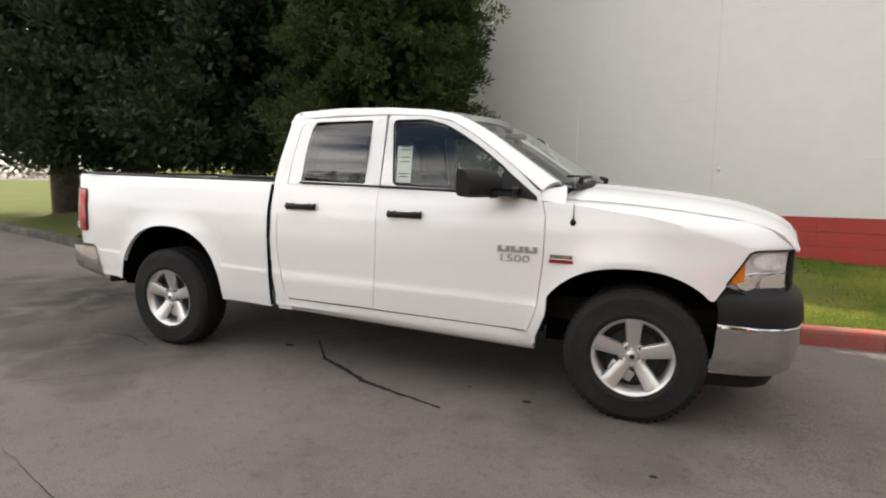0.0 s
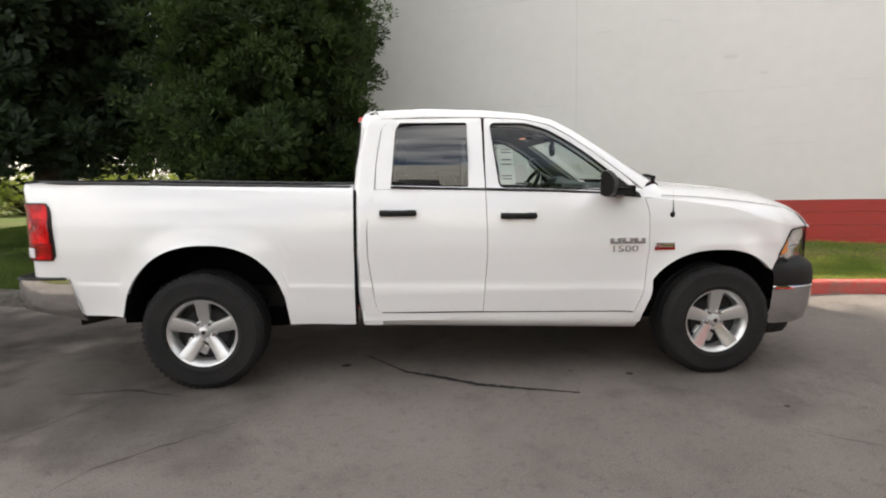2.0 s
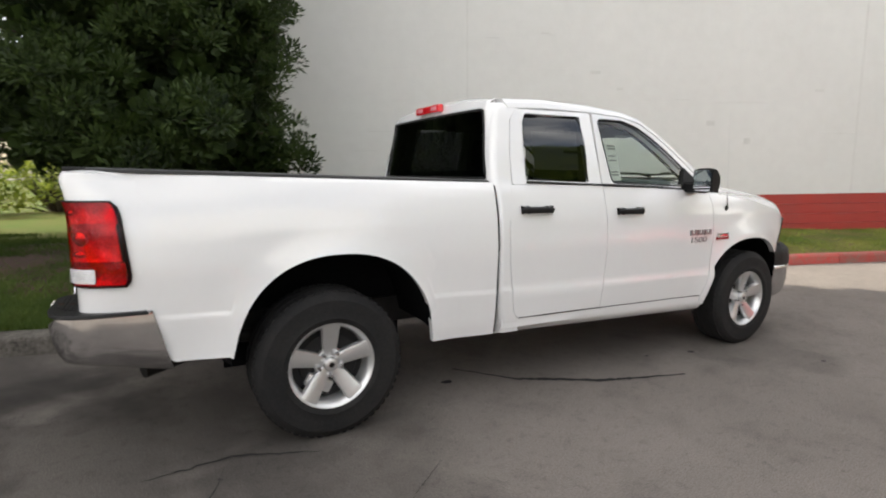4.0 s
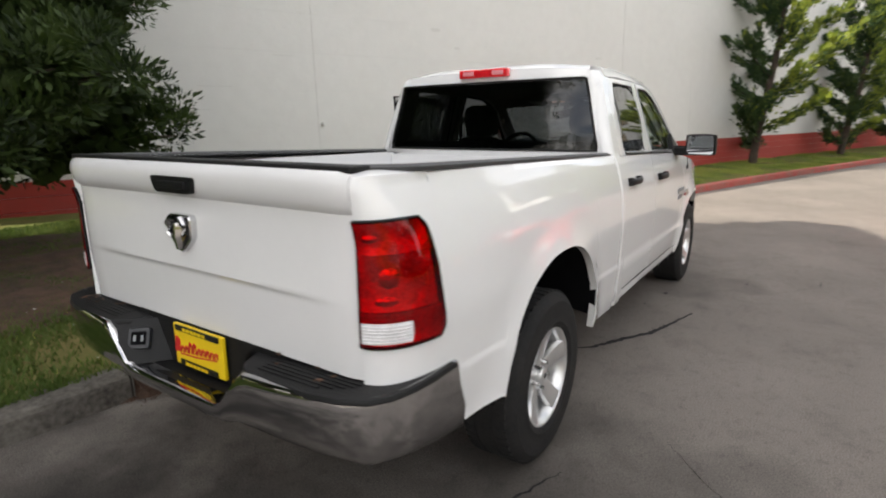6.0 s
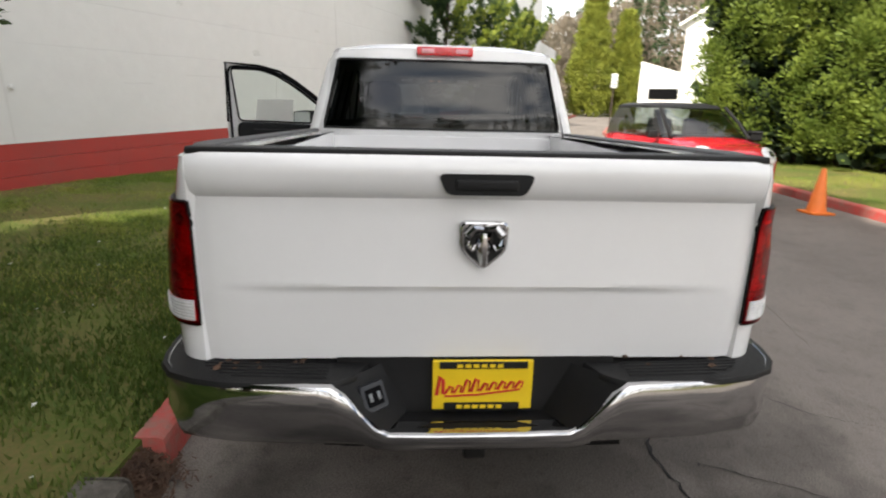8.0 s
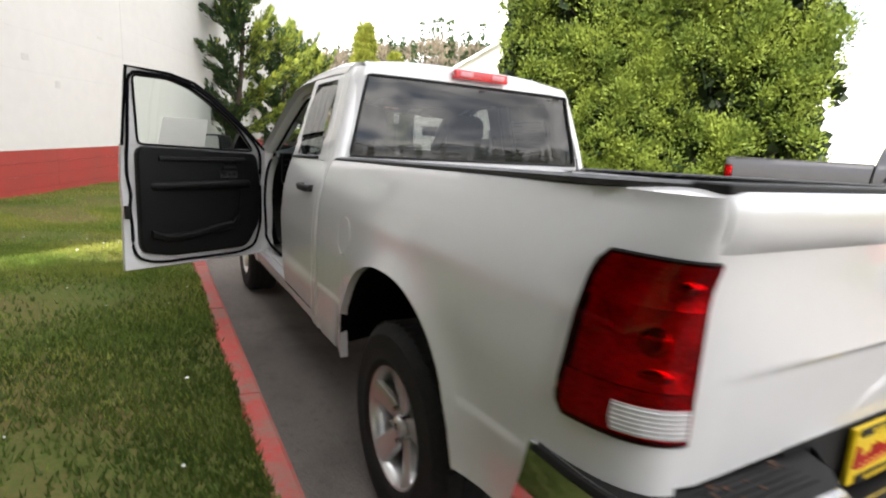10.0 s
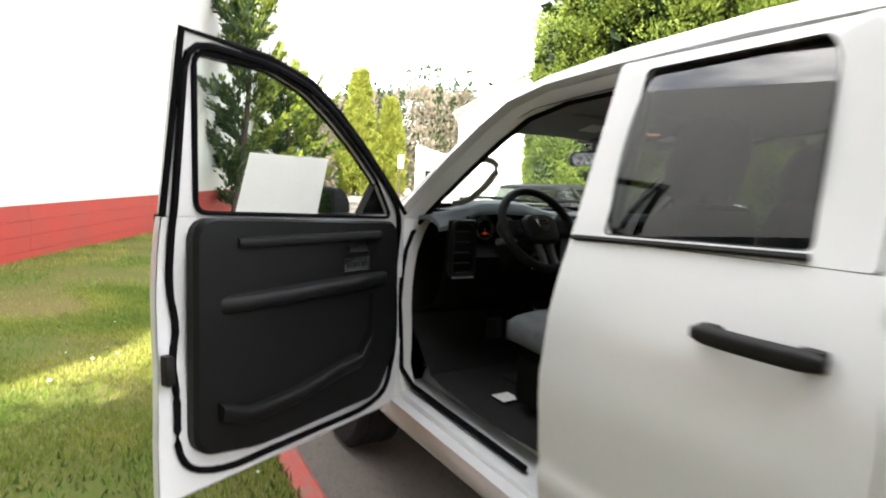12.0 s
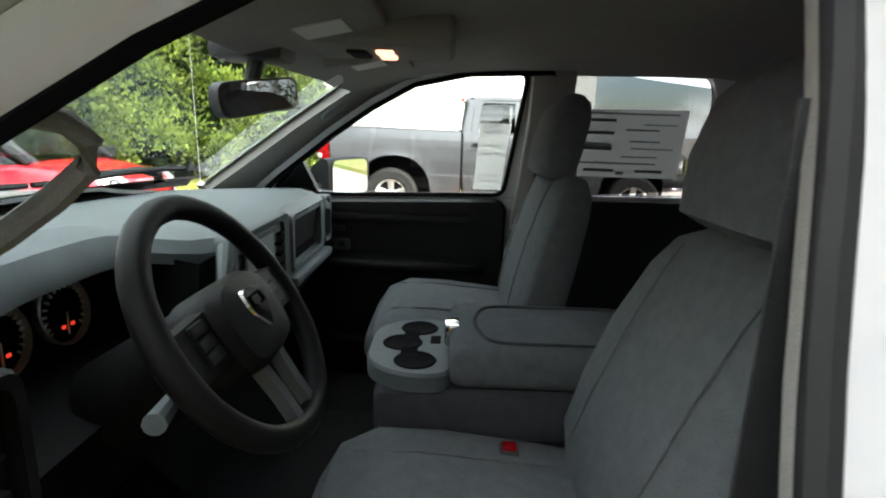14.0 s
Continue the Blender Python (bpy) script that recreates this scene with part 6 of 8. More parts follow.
def inner_door(fd, s, full):
    """Black moulded trim on the inside of a front door, with armrest, pocket, switches and seal."""
    yi = lambda x, z: s * (any_y(x, min(z, 1.33)) - 0.032)
    bm = bmesh.new()
    out = rounded([(1.985, 0.60), (1.985, 1.335), (2.90, 1.305), (2.955, 1.1), (2.935, 0.75), (2.80, 0.56), (2.2, 0.555)], 0.06, 4)
    loft(bm, [[(p[0], yi(p[0], p[1]), p[1]) for p in out], [(p[0], yi(p[0], p[1]) - s * 0.035, p[1]) for p in out], [(2.45 + (p[0] - 2.45) * 0.975, yi(p[0], p[1]) - s * 0.05, 0.95 + (p[1] - 0.95) * 0.975) for p in out]])
    part("inner_trim", bm, M["door_trim"], fd, "black moulded door trim")
    bm = bmesh.new()
    pts = rounded([(0, 0), (0.09, 0.0), (0.10, 0.045), (0.0, 0.07)], 0.02, 3)
    loft(bm, [[(x, yi(x, 1.05) - s * (0.04 + p[0] * k), 1.035 + 0.01 * (x - 2.1) + p[1]) for p in pts] for x, k in ((2.06, 0.5), (2.10, 0.8), (2.3, 1.0), (2.6, 1.0), (2.80, 0.7), (2.84, 0.4))])
    part("armrest", bm, M["door_trim"], fd)
    bm = bmesh.new()
    pts = rounded([(0, 0), (0.05, 0.0), (0.06, 0.05), (0.0, 0.06)], 0.015, 3)
    loft(bm, [[(x, yi(x, 0.72) - s * (0.045 + p[0]), z + p[1]) for p in pts] for x, z in ((2.05, 0.70), (2.15, 0.66), (2.35, 0.67), (2.55, 0.71), (2.66, 0.72), (2.72, 0.80), (2.735, 0.96))])
    part("map_pocket", bm, M["door_trim"], fd)
    bm = bmesh.new()
    pts = rounded([(0, 0), (0.03, 0.0), (0.03, 0.03), (0.0, 0.04)], 0.01, 2)
    loft(bm, [[(x, yi(x, 1.25) - s * (0.045 + p[0]), 1.235 + p[1]) for p in pts] for x in span(2.12, 2.78, 6)])
    loft(bm, [[(x, yi(x, 1.13) - s * (0.04 + p[0] * 0.6), 1.135 + p[1] * 0.5) for p in pts] for x in span(2.2, 2.55, 5)])
    part("grab_ledge", bm, M["door_trim"], fd)
    bm = bmesh.new()
    box(bm, 2.58, 2.72, yi(2.65, 1.14) - s * 0.05, yi(2.65, 1.14) - s * 0.075, 1.115, 1.165, 0.006)
    part("switch_panel", bm, M["dash_dark"], fd)
    for k in range(3):
        bm = bmesh.new()
        box(bm, 2.60 + 0.04 * k, 2.625 + 0.04 * k, yi(2.65, 1.14) - s * 0.074, yi(2.65, 1.14) - s * 0.080, 1.13, 1.152, 0.002)
        part("switch", bm, M["rim_dark"], fd)
    bm = bmesh.new()
    box(bm, 2.60, 2.71, yi(2.65, 1.2) - s * 0.05, yi(2.65, 1.2) - s * 0.07, 1.19, 1.215, 0.008)
    part("door_release", bm, M["rim_dark"], fd)
    # painted inner shell and the black seal round it
    bm = bmesh.new()
    o = densify([(1.912, 0.49), (1.912, 1.337), (2.985, 1.325), (3.025, 1.18), (3.02, 0.93), (2.99, 0.62), (2.935, 0.485)], 2)
    skin(bm, [[(x, s * (any_y(x, z) - 0.031), z) for x in span(pl(SPLIT, z) + 0.004, pl(FD_R, z), 8)] for z in span(0.485, 1.335, 10)])
    part("inner_shell", bm, M["paint"], fd)
    bm = bmesh.new()
    ring = [(1.945, 0.62), (1.955, 0.80), (1.945, 0.90), (1.965, 1.0), (1.94, 1.12), (1.932, 1.335), (1.918, 1.80), (2.18, 1.795), (2.35, 1.757), (2.49, 1.682), (2.64, 1.582), (2.84, 1.432), (2.955, 1.31), (2.975, 1.1), (2.965, 0.75), (2.90, 0.56), (2.75, 0.515), (2.1, 0.515), (1.985, 0.55)]
    tube(bm, [(x, s * (any_y(x, z) - 0.042), z) for x, z in rounded(ring, 0.07, 3)], 0.011, 6, closed=True)
    part("door_seal", bm, M["gap"], fd, "black rubber door seal")
    bm = bmesh.new()
    tube(bm, [(1.906, s * (any_y(1.9, 1.34) - 0.03), 1.34)] + [(x, s * (green_y(z) - 0.03), z + 0.004) for x, z in FD_TOP], 0.011, 6)
    part("frame_seal", bm, M["gap"], fd)
    bm = bmesh.new()
    tube(bm, [(x, s * (any_y(x, z) - 0.036), z) for x, z in FW_IN], 0.008, 6, closed=True)
    part("glass_run_seal", bm, M["gap"], fd)
    bm = bmesh.new()
    box(bm, 1.906, 1.93, s * 0.86, s * 0.90, 0.84, 0.93, 0.004)
    part("latch", bm, M["steel"], fd)


for s in (-1, 1):
    inner_door(tp[("front", s)], s, s > 0)
    for z in (0.72, 1.10):
        bm = bmesh.new()
        box(bm, 2.93, 2.99, s * 0.87, s * 0.915, z - 0.05, z + 0.05, 0.006)
        box(bm, 2.96, 3.03, s * 0.86, s * 0.90, z - 0.035, z + 0.035, 0.006)
        part("door_hinge", bm, M["paint"], truck)
    # rear door trim
    rd = tp[("rear", s)]
    bm = bmesh.new()
    skin(bm, [[(x, s * (side_y(x, min(z, 1.33)) - 0.07), z) for x in span(1.2, 1.835, 6)] for z in span(0.55, 1.34, 8)], depth=(0, s * 0.03, 0))
    part("inner_trim", bm, M["dash_dark"], rd)
    # painted opening: sill, A post, B post with trim
    bm = bmesh.new()
    skin(bm, [[(x, s * y, z) for x in span(1.1, 3.0, 12)] for y, z in ((0.885, 0.47), (0.87, 0.52), (0.80, 0.535), (0.72, 0.54), (0.70, 0.60))])
    part("door_sill", bm, M["paint"], truck)
    bm = bmesh.new()
    rows = []
    for z in span(0.46, 1.34, 10):
        x = pl(FD_R, z) - 0.005
        rows.append([(x + 0.012, s * (side_y(x, z) - 0.035), z), (x - 0.03, s * (side_y(x, z) - 0.06), z), (x - 0.055, s * (side_y(x, z) - 0.085), z), (x - 0.06, s * (side_y(x, z) - 0.15), z)])
    skin(bm, rows)
    part("a_post", bm, M["paint"], truck)
    bm = bmesh.new()
    rows = []
    for (lx, lz) in [(1.86, 1.80)] + [(a, b - 0.012) for a, b in FD_TOP]:
        ly = green_y(lz)
        rows.append([(lx, s * (ly - 0.035), lz), (lx - 0.015, s * (ly - 0.055), lz - 0.02), (lx - 0.03, s * (ly - 0.085), lz - 0.035), (lx - 0.02, s * (ly - 0.12), lz - 0.012)])
    skin(bm, rows)
    part("door_frame_rail", bm, M["paint"], truck)
    bm = bmesh.new()
    tube(bm, [(x - 0.03, s * (green_y(z) - 0.085), z - 0.045) for x, z in [(1.905, 1.81)] + FD_TOP] + [(pl(FD_R, z) - 0.062, s * (side_y(2.9, z) - 0.09), z) for z in span(1.25, 0.62, 8)] + [(2.86, s * 0.83, 0.555), (2.6, s * 0.83, 0.552), (2.05, s * 0.83, 0.552)], 0.012, 6)
    part("opening_seal", bm, M["gap"], truck, "black rubber seal round the door opening")
    dx = 0.0 if s > 0 else 0.04
    lean = lambda z: pl([(1.0, 0.045), (1.3, 0.025), (1.6, 0.0)], z) + dx
    bm = bmesh.new()
    rows = []
    for z in span(0.50, 1.82, 20):
        y = any_y(1.88, z)
        x = pl(SPLIT_OPEN + [(1.82, 1.83)], z) + dx
        rows.append([(x - 0.03, s * (y - 0.034), z), (x + 0.004, s * (y - 0.034), z), (x + 0.012, s * (y - 0.042), z), (1.868 + lean(z), s * (y - 0.066), z), (1.873 + lean(z), s * (y - 0.072), z), (1.86 + lean(z), s * (y - 0.11), z)])
    skin(bm, rows)
    part("b_pillar", bm, M["paint"], truck)
    bm = bmesh.new()
    tube(bm, [(pl(SPLIT_OPEN + [(1.82, 1.83)], z) + dx - 0.004, s * (any_y(1.88, z) - 0.026), z) for z in span(0.52, 1.80, 30)], 0.013, 8)
    part("rear_door_seal", bm, M["gap"], truck)
    bm = bmesh.new()
    tube(bm, [(1.882 + lean(z), s * (any_y(1.88, z) - 0.086), z) for z in span(0.55, 1.80, 16)], 0.019, 8)
    part("b_pillar_seal", bm, M["seal"], truck)
    bm = bmesh.new()
    rows = []
    for z in span(1.22, 1.78, 10):
        y = any_y(1.88, z) - 0.100
        e = 1.902 + lean(z)
        rows.append([(e, s * (y + 0.008), z), (e - 0.004, s * (y - 0.006), z), (e - 0.025, s * (y - 0.014), z), (1.80, s * (y - 0.014), z)])
    skin(bm, rows, depth=(0, s * 0.01, 0))
    part("b_pillar_trim", bm, M["liner"], truck, "beige pillar trim")
    # seat belt strap
    bm = bmesh.new()
    box(bm, 1.865, 1.91, s * 0.70, s * 0.704, 1.0, 1.62)
    part("seat_belt", bm, M["dash_dark"], truck)
    # A pillar trim with grab handle
    bm = bmesh.new()
    rows = []
    for (lx, lz), (ux, uz, uy) in RAIL[3:]:
        ly = green_y(lz) - 0.07
        rows.append([(lx - 0.02, s * ly, lz - 0.03), (lx + 0.01, s * (ly - 0.035), lz - 0.03), (ux - 0.02, s * (uy - 0.06), uz - 0.05), (ux + 0.01, s * (uy - 0.03), uz - 0.03)])
    skin(bm, rows)
    part("a_pillar_trim", bm, M["liner"], truck, "pale grey pillar trim")
    bm = bmesh.new()
    if s > 0:
        gx = [(2.66, 0.690, 1.585), (2.615, 0.660, 1.588), (2.575, 0.648, 1.580), (2.558, 0.640, 1.560), (2.568, 0.636, 1.535), (2.605, 0.636, 1.503), (2.66, 0.640, 1.463), (2.72, 0.648, 1.425), (2.77, 0.665, 1.405), (2.80, 0.70, 1.40)]
        tube(bm, [(x, s * y, z) for x, y, z in gx], [0.012, 0.013, 0.013, 0.013, 0.014, 0.015, 0.015, 0.014, 0.013, 0.012], 8)
        part("grab_handle", bm, M["liner"], truck, "grey grab handle on the windshield pillar")
    else:
        # oval speaker grille set in the pillar trim
        a_, b_, c_ = Vector(rows[3][1]), Vector(rows[3][2]), Vector(rows[2][1])
        n_ = (b_ - a_).cross(c_ - a_).normalized()
        n_ = n_ if n_.y > 0 else -n_
        mid_ = (a_ + b_ + c_ + Vector(rows[2][2])) / 4 + n_ * 0.004
        ux_ = (c_ - a_).normalized()
        om = Matrix((ux_, n_.cross(ux_), n_)).transposed().to_4x4()
        om.translation = mid_
        lathe(bm, [(0.001, 0.006), (0.022, 0.005), (0.026, 0.001), (0.028, -0.004)], om @ Matrix.Diagonal((1.6, 0.9, 1, 1)), 24)
        part("tweeter_grille", bm, M["spoke"], truck, "grey oval speaker grille on the windshield pillar")
    # rear quarter trim
    bm = bmesh.new()
    skin(bm, [[(x, s * (any_y(x, z) - 0.06), z) for x in (1.06, 1.16, 1.26)] for z in span(0.6, 1.80, 10)])
    part("quarter_trim", bm, M["liner"], truck)

# ceiling, floor, back panel
bm = bmesh.new()
rows = []
for x in span(1.10, 2.50, 12):
    zc = pl([(1.08, 1.79), (1.3, 1.815), (2.0, 1.805), (2.3, 1.785), (2.50, 1.715)], x)
    rows.append([(x + max(0.0, x - 2.3) * 0.6 * (1 - f * f), 0.70 * f, zc - 0.035 * abs(f) ** 3) for f in span(-1, 1, 12)])
skin(bm, rows)
part("headliner", bm, M["liner"], truck, "grey cloth headliner")
bm = bmesh.new()
skin(bm, [[(x, y, pl([(1.1, 0.66), (2.3, 0.60), (2.75, 0.62), (2.98, 0.86)], x) + (0.14 if abs(y) < 0.16 else 0)) for y in (-0.80, -0.4, -0.17, -0.15, 0.15, 0.17, 0.4, 0.80)] for x in span(1.1, 3.0, 16)])
skin(bm, [[(3.0, y, z) for y in span(-0.85, 0.85, 4)] for z in (0.8, 1.3)])
part("cab_floor", bm, M["carpet"], truck, "black carpeted floor")
bm = bmesh.new()
box(bm, 1.07, 1.10, -0.80, 0.80, 0.66, 1.355, 0.01)
part("rear_trim_panel", bm, M["cloth_dark"], truck)
for y in (-0.4, 0.4):
    bm = bmesh.new()
    box(bm, 1.12, 1.52, y - 0.36, y + 0.36, 0.86, 0.98, 0.05, seg=3)
    box(bm, 1.11, 1.20, y - 0.36, y + 0.36, 0.95, 1.42, 0.04, seg=3)
    part("rear_seat", bm, M["cloth_dark"], truck)


def seat(y, lab, lean=0.0, low=0.0):
    """A cloth bucket seat: cushion with bolsters, leaning backrest, headrest on two posts."""
    st = group_part("front_seat", truck, lab)

    def pad(name, stations, mt, label="", n=16):
        bm = bmesh.new()
        loops = []
        for c, ax, ay, az in stations:
            # c: centre, ax: thickness direction and half depth, ay: half width, az unused
            lp = []
            for i in range(28):
                a = 2 * math.pi * i / 28
                u, v = math.cos(a), math.sin(a)
                u = math.copysign(abs(u) ** 0.55, u)
                v = math.copysign(abs(v) ** 0.6, v)
                bol = 0.035 * max(0, abs(u) - 0.55) / 0.45 if v > 0 else 0
                lp.append(Vector(c) + Vector((0, 1, 0)) * (u * ay) + Vector(ax) * (v + bol * 6 * az))
            loops.append(lp)
        loft(bm, loops)
        return part(name, bm, mt, st, label)
    up = Vector((0, 0, 0.075))
    pad("cushion", [((c[0], c[1], c[2] - low), ax, ay, az) for c, ax, ay, az in [((1.80, y, 0.955), up * 0.6, 0.18, 0), ((1.84, y, 0.965), up, 0.235, 0.3), ((2.0, y, 0.975), up, 0.255, 0.6), ((2.2, y, 0.995), up, 0.26, 0.6), ((2.33, y, 1.0), up, 0.255, 0.5), ((2.40, y, 0.985), up * 0.85, 0.235, 0.2), ((2.43, y, 0.965), up * 0.5, 0.19, 0)]], M["cloth"])
    fw = Vector((0.075, 0, 0.02))
    bk = [((1.93, y, 0.98), fw * 0.8, 0.22, 0.3), ((1.925, y, 1.05), fw, 0.25, 0.7), ((1.90, y, 1.15), fw, 0.262, 0.8), ((1.865, y, 1.27), fw * 0.95, 0.262, 0.8), ((1.83, y, 1.38), fw * 0.85, 0.245, 0.6), ((1.812, y, 1.435), fw * 0.75, 0.215, 0.3), ((1.80, y, 1.468), fw * 0.5, 0.15, 0)]
    bk = [((c[0] - lean * (0.4 + 0.6 * (c[2] - 0.98) / 0.49), c[1], c[2] - low * 0.5), ax, ay, az) for c, ax, ay, az in bk]
    pad("backrest", bk, M["cloth"])
    for dy in (-0.06, 0.06):
        bm = bmesh.new()
        cyl(bm, (1.80 - lean, y + dy, 1.44), (1.80 - lean, y + dy, 1.53), 0.008, n=10)
        part("headrest_post", bm, M["chrome"], st)
    hf = Vector((0.055, 0, 0.012))
    pad("headrest", [((x - lean, y, z - 0.015), hf * k, w, b) for x, z, k, w, b in ((1.848, 1.462, 0.5, 0.10, 0), (1.852, 1.475, 1.0, 0.135, 0.1), (1.838, 1.56, 1.1, 0.150, 0.1), (1.815, 1.65, 1.0, 0.142, 0.1), (1.80, 1.69, 0.7, 0.115, 0), (1.795, 1.705, 0.35, 0.08, 0))], M["cloth"])
    # stitched seams
    for dy in (-0.13, 0.13):
        bm = bmesh.new()
        tube(bm, [(c[0] + 0.076 * f, y + dy, c[2] + 0.02 * f) for (c, ax, ay, az), f in zip(bk[1:6], (1.0, 1.0, 0.97, 0.88, 0.75))], 0.002, 5)
        tube(bm, [(x, y + dy, z - low) for x, z in ((1.98, 1.052), (2.1, 1.062), (2.25, 1.074), (2.36, 1.07))], 0.002, 5)
        part("seam", bm, M["cloth"], st)
    bm = bmesh.new()
    box(bm, 1.84, 2.36, y - 0.22, y + 0.22, 0.64, 0.90 - low, 0.03)
    part("seat_base", bm, M["dash_low"], st)
    return st


seat(0.43, "dark grey cloth driver's seat with headrest", 0.065, 0.07)
seat(-0.43, "dark grey cloth passenger seat with headrest", -0.055)

# centre console with cup holders and padded lid
con = group_part("centre_console", truck, "grey folding console with cup holders and padded lid")
bm = bmesh.new()
box(bm, 1.72, 2.35, -0.16, 0.16, 0.93, 1.055, 0.03, seg=3)
box(bm, 1.75, 2.30, -0.13, 0.13, 0.72, 0.95, 0.02)
part("console_body", bm, M["cloth_dark"], con)
bm = bmesh.new()
tray = rounded([(2.185, -0.165), (2.185, 0.165), (2.30, 0.165), (2.375, 0.10), (2.375, -0.10), (2.30, -0.165)], 0.05, 4)
loft(bm, [[(p[0], p[1], 1.05) for p in tray], [(p[0], p[1], 1.083) for p in tray], [(2.28 + (p[0] - 2.28) * 0.96, p[1] * 0.96, 1.09) for p in tray]])
part("cup_tray", bm, M["dash"], con, "blue-grey plastic tray")
for cx, cy in ((2.265, 0.095), (2.30, 0.0), (2.265, -0.095)):
    bm = bmesh.new()
    lathe(bm, [(0.001, 0.0006), (0.041, 0.0006), (0.044, 0.0025), (0.047, 0.0)], Matrix.Translation((cx, cy, 1.0905)), 24)
    part("cup_holder", bm, M["gap"], con)
for cy in (-0.05, 0.05):
    bm = bmesh.new()
    box(bm, 2.262, 2.30, cy - 0.03, cy + 0.03, 1.0895, 1.0912, 0.0)
    part("cup_channel", bm, M["gap"], con, smooth=False)
bm = bmesh.new()
box(bm, 2.21, 2.235, -0.045, 0.0, 1.0895, 1.0915, 0.0)
part("coin_slot", bm, M["gap"], con, smooth=False)
bm = bmesh.new()
box(bm, 1.74, 2.19, -0.165, 0.165, 1.055, 1.145, 0.035, seg=4)
part("console_lid", bm, M["cloth"], con)
bm = bmesh.new()
loop = rounded([(1.78, -0.12), (1.78, 0.12), (2.11, 0.12), (2.14, 0.0), (2.11, -0.12)], 0.05, 4)
tube(bm, [(p[0], p[1], 1.147) for p in loop], 0.004, 5, closed=True)
part("lid_seam", bm, M["cloth_dark"], con)
bm = bmesh.new()
box(bm, 2.168, 2.202, -0.03, 0.03, 1.098, 1.147, 0.006)
part("lid_latch", bm, M["chrome"], con)
bm = bmesh.new()
box(bm, 2.05, 2.09, 0.235, 0.275, 0.93, 0.99, 0.008)
part("belt_buckle", bm, M["dash_dark"], truck)
bm = bmesh.new()
box(bm, 2.056, 2.084, 0.245, 0.268, 0.988, 0.998, 0.003)
part("buckle_button", bm, M["red_lens"], truck, "red buckle button")

# dashboard
dash = group_part("dashboard", truck, "dark blue-grey moulded dashboard")
bm = bmesh.new()
rows = []
for y in span(-0.80, 0.80, 32):
    hood = math.exp(-((y - 0.46) / 0.21) ** 4) * 0.045
    mid = math.exp(-((y + 0.02) / 0.2) ** 4) * 0.012
    end = max(0, (abs(y) - 0.62) / 0.18)
    nose = 0.18 * (1 - (y / 0.8) ** 2)
    well = 0.085 * (math.exp(-((y - 0.46) / 0.25) ** 4) if y < 0.46 else 1.0)
    rows.append([(3.06 + nose, y, 1.355 - 0.03 * end), (2.95, y, 1.366 - 0.03 * end), (2.84, y, 1.372 + hood * 0.6 - 0.03 * end), (2.72 - mid + well, y, 1.375 + hood - 0.035 * end), (2.665 - mid + well, y, 1.36 + hood - 0.04 * end), (2.645 - mid + well, y, 1.335 + hood * 0.9 - 0.04 * end)])
skin(bm, rows, depth=(0, 0, -0.02))
part("dash_top", bm, M["dash"], dash)
bm = bmesh.new()
rows = []
for y in span(-0.80, 0.80, 40):
    well = 1.0 if 0.25 < y < 0.66 else 0.0
    rows.append([(2.655 + 0.19 * well, y, 1.33 + 0.045 * well), (2.66 + 0.165 * well, y, 1.27), (2.665 + 0.13 * well, y, 1.215), (2.67, y, 1.17), (2.70, y, 1.05), (2.76, y, 0.96), (2.90, y, 0.90)])
skin(bm, rows)
part("dash_face", bm, M["dash_low"], dash)
bm = bmesh.new()
box(bm, 2.90, 3.03, 0.50, 0.70, 1.352, 1.366, 0.004)
part("defrost_grille", bm, M["gap"], dash)
# instrument cluster
for gy in (0.395, 0.52):
    bm = bmesh.new()
    lathe(bm, [(0.051, 0.0), (0.054, 0.012), (0.051, 0.014), (0.049, 0.004)], Matrix.Translation((2.805, gy, 1.288)) @ Matrix.Rotation(radians(-80), 4, "Y"), 32)
    part("gauge_ring", bm, M["rim"], dash)
    bm = bmesh.new()
    for k in range(18):
        a = radians(-40 + 260 * k / 17)
        d = Vector((0, math.cos(a), math.sin(a)))
        box(bm, 2.794, 2.797, -0.0016, 0.0016, 0.038, 0.045, m=Matrix.Translation((0, gy, 1.288)) @ Matrix.Rotation(a - math.pi / 2, 4, "X"))
    part("gauge_marks", bm, M["paper"], dash, smooth=False)
    bm = bmesh.new()
    box(bm, 2.791, 2.793, gy - 0.001, gy + 0.001, 1.252, 1.288)
    part("gauge_needle", bm, M["paper"], dash, smooth=False)
    bm = bmesh.new()
    for k in range(2):
        box(bm, 2.794, 2.796, gy - 0.017 + 0.02 * k, gy - 0.010 + 0.02 * k, 1.262, 1.267)
    part("warning_light", bm, M["tell"], dash, smooth=False)


def bezel(y0, y1, z0, z1, x, mt, mt2, name, inner):
    bm = bmesh.new()
    o = rounded([(y0, z0), (y1, z0), (y1, z1), (y0, z1)], 0.03, 4)
    cy, cz = (y0 + y1) / 2, (z0 + z1) / 2
    i = [((p[0] - cy) * 0.80 + cy, (p[1] - cz) * 0.84 + cz) for p in o]
    vs = loft(bm, [[(x + 0.03, p[0], p[1]) for p in o], [(x, p[0], p[1]) for p in o], [(x - 0.008, (p[0] - cy) * 0.95 + cy, (p[1] - cz) * 0.96 + cz) for p in o], [(x - 0.004, *p) for p in i], [(x + 0.03, *p) for p in i]], caps=False)
    part(name, bm, mt, dash)
    bm = bmesh.new()
    bm.faces.new([bm.verts.new((x + 0.02, *p)) for p in i])
    part(inner, bm, mt2, dash, smooth=False)


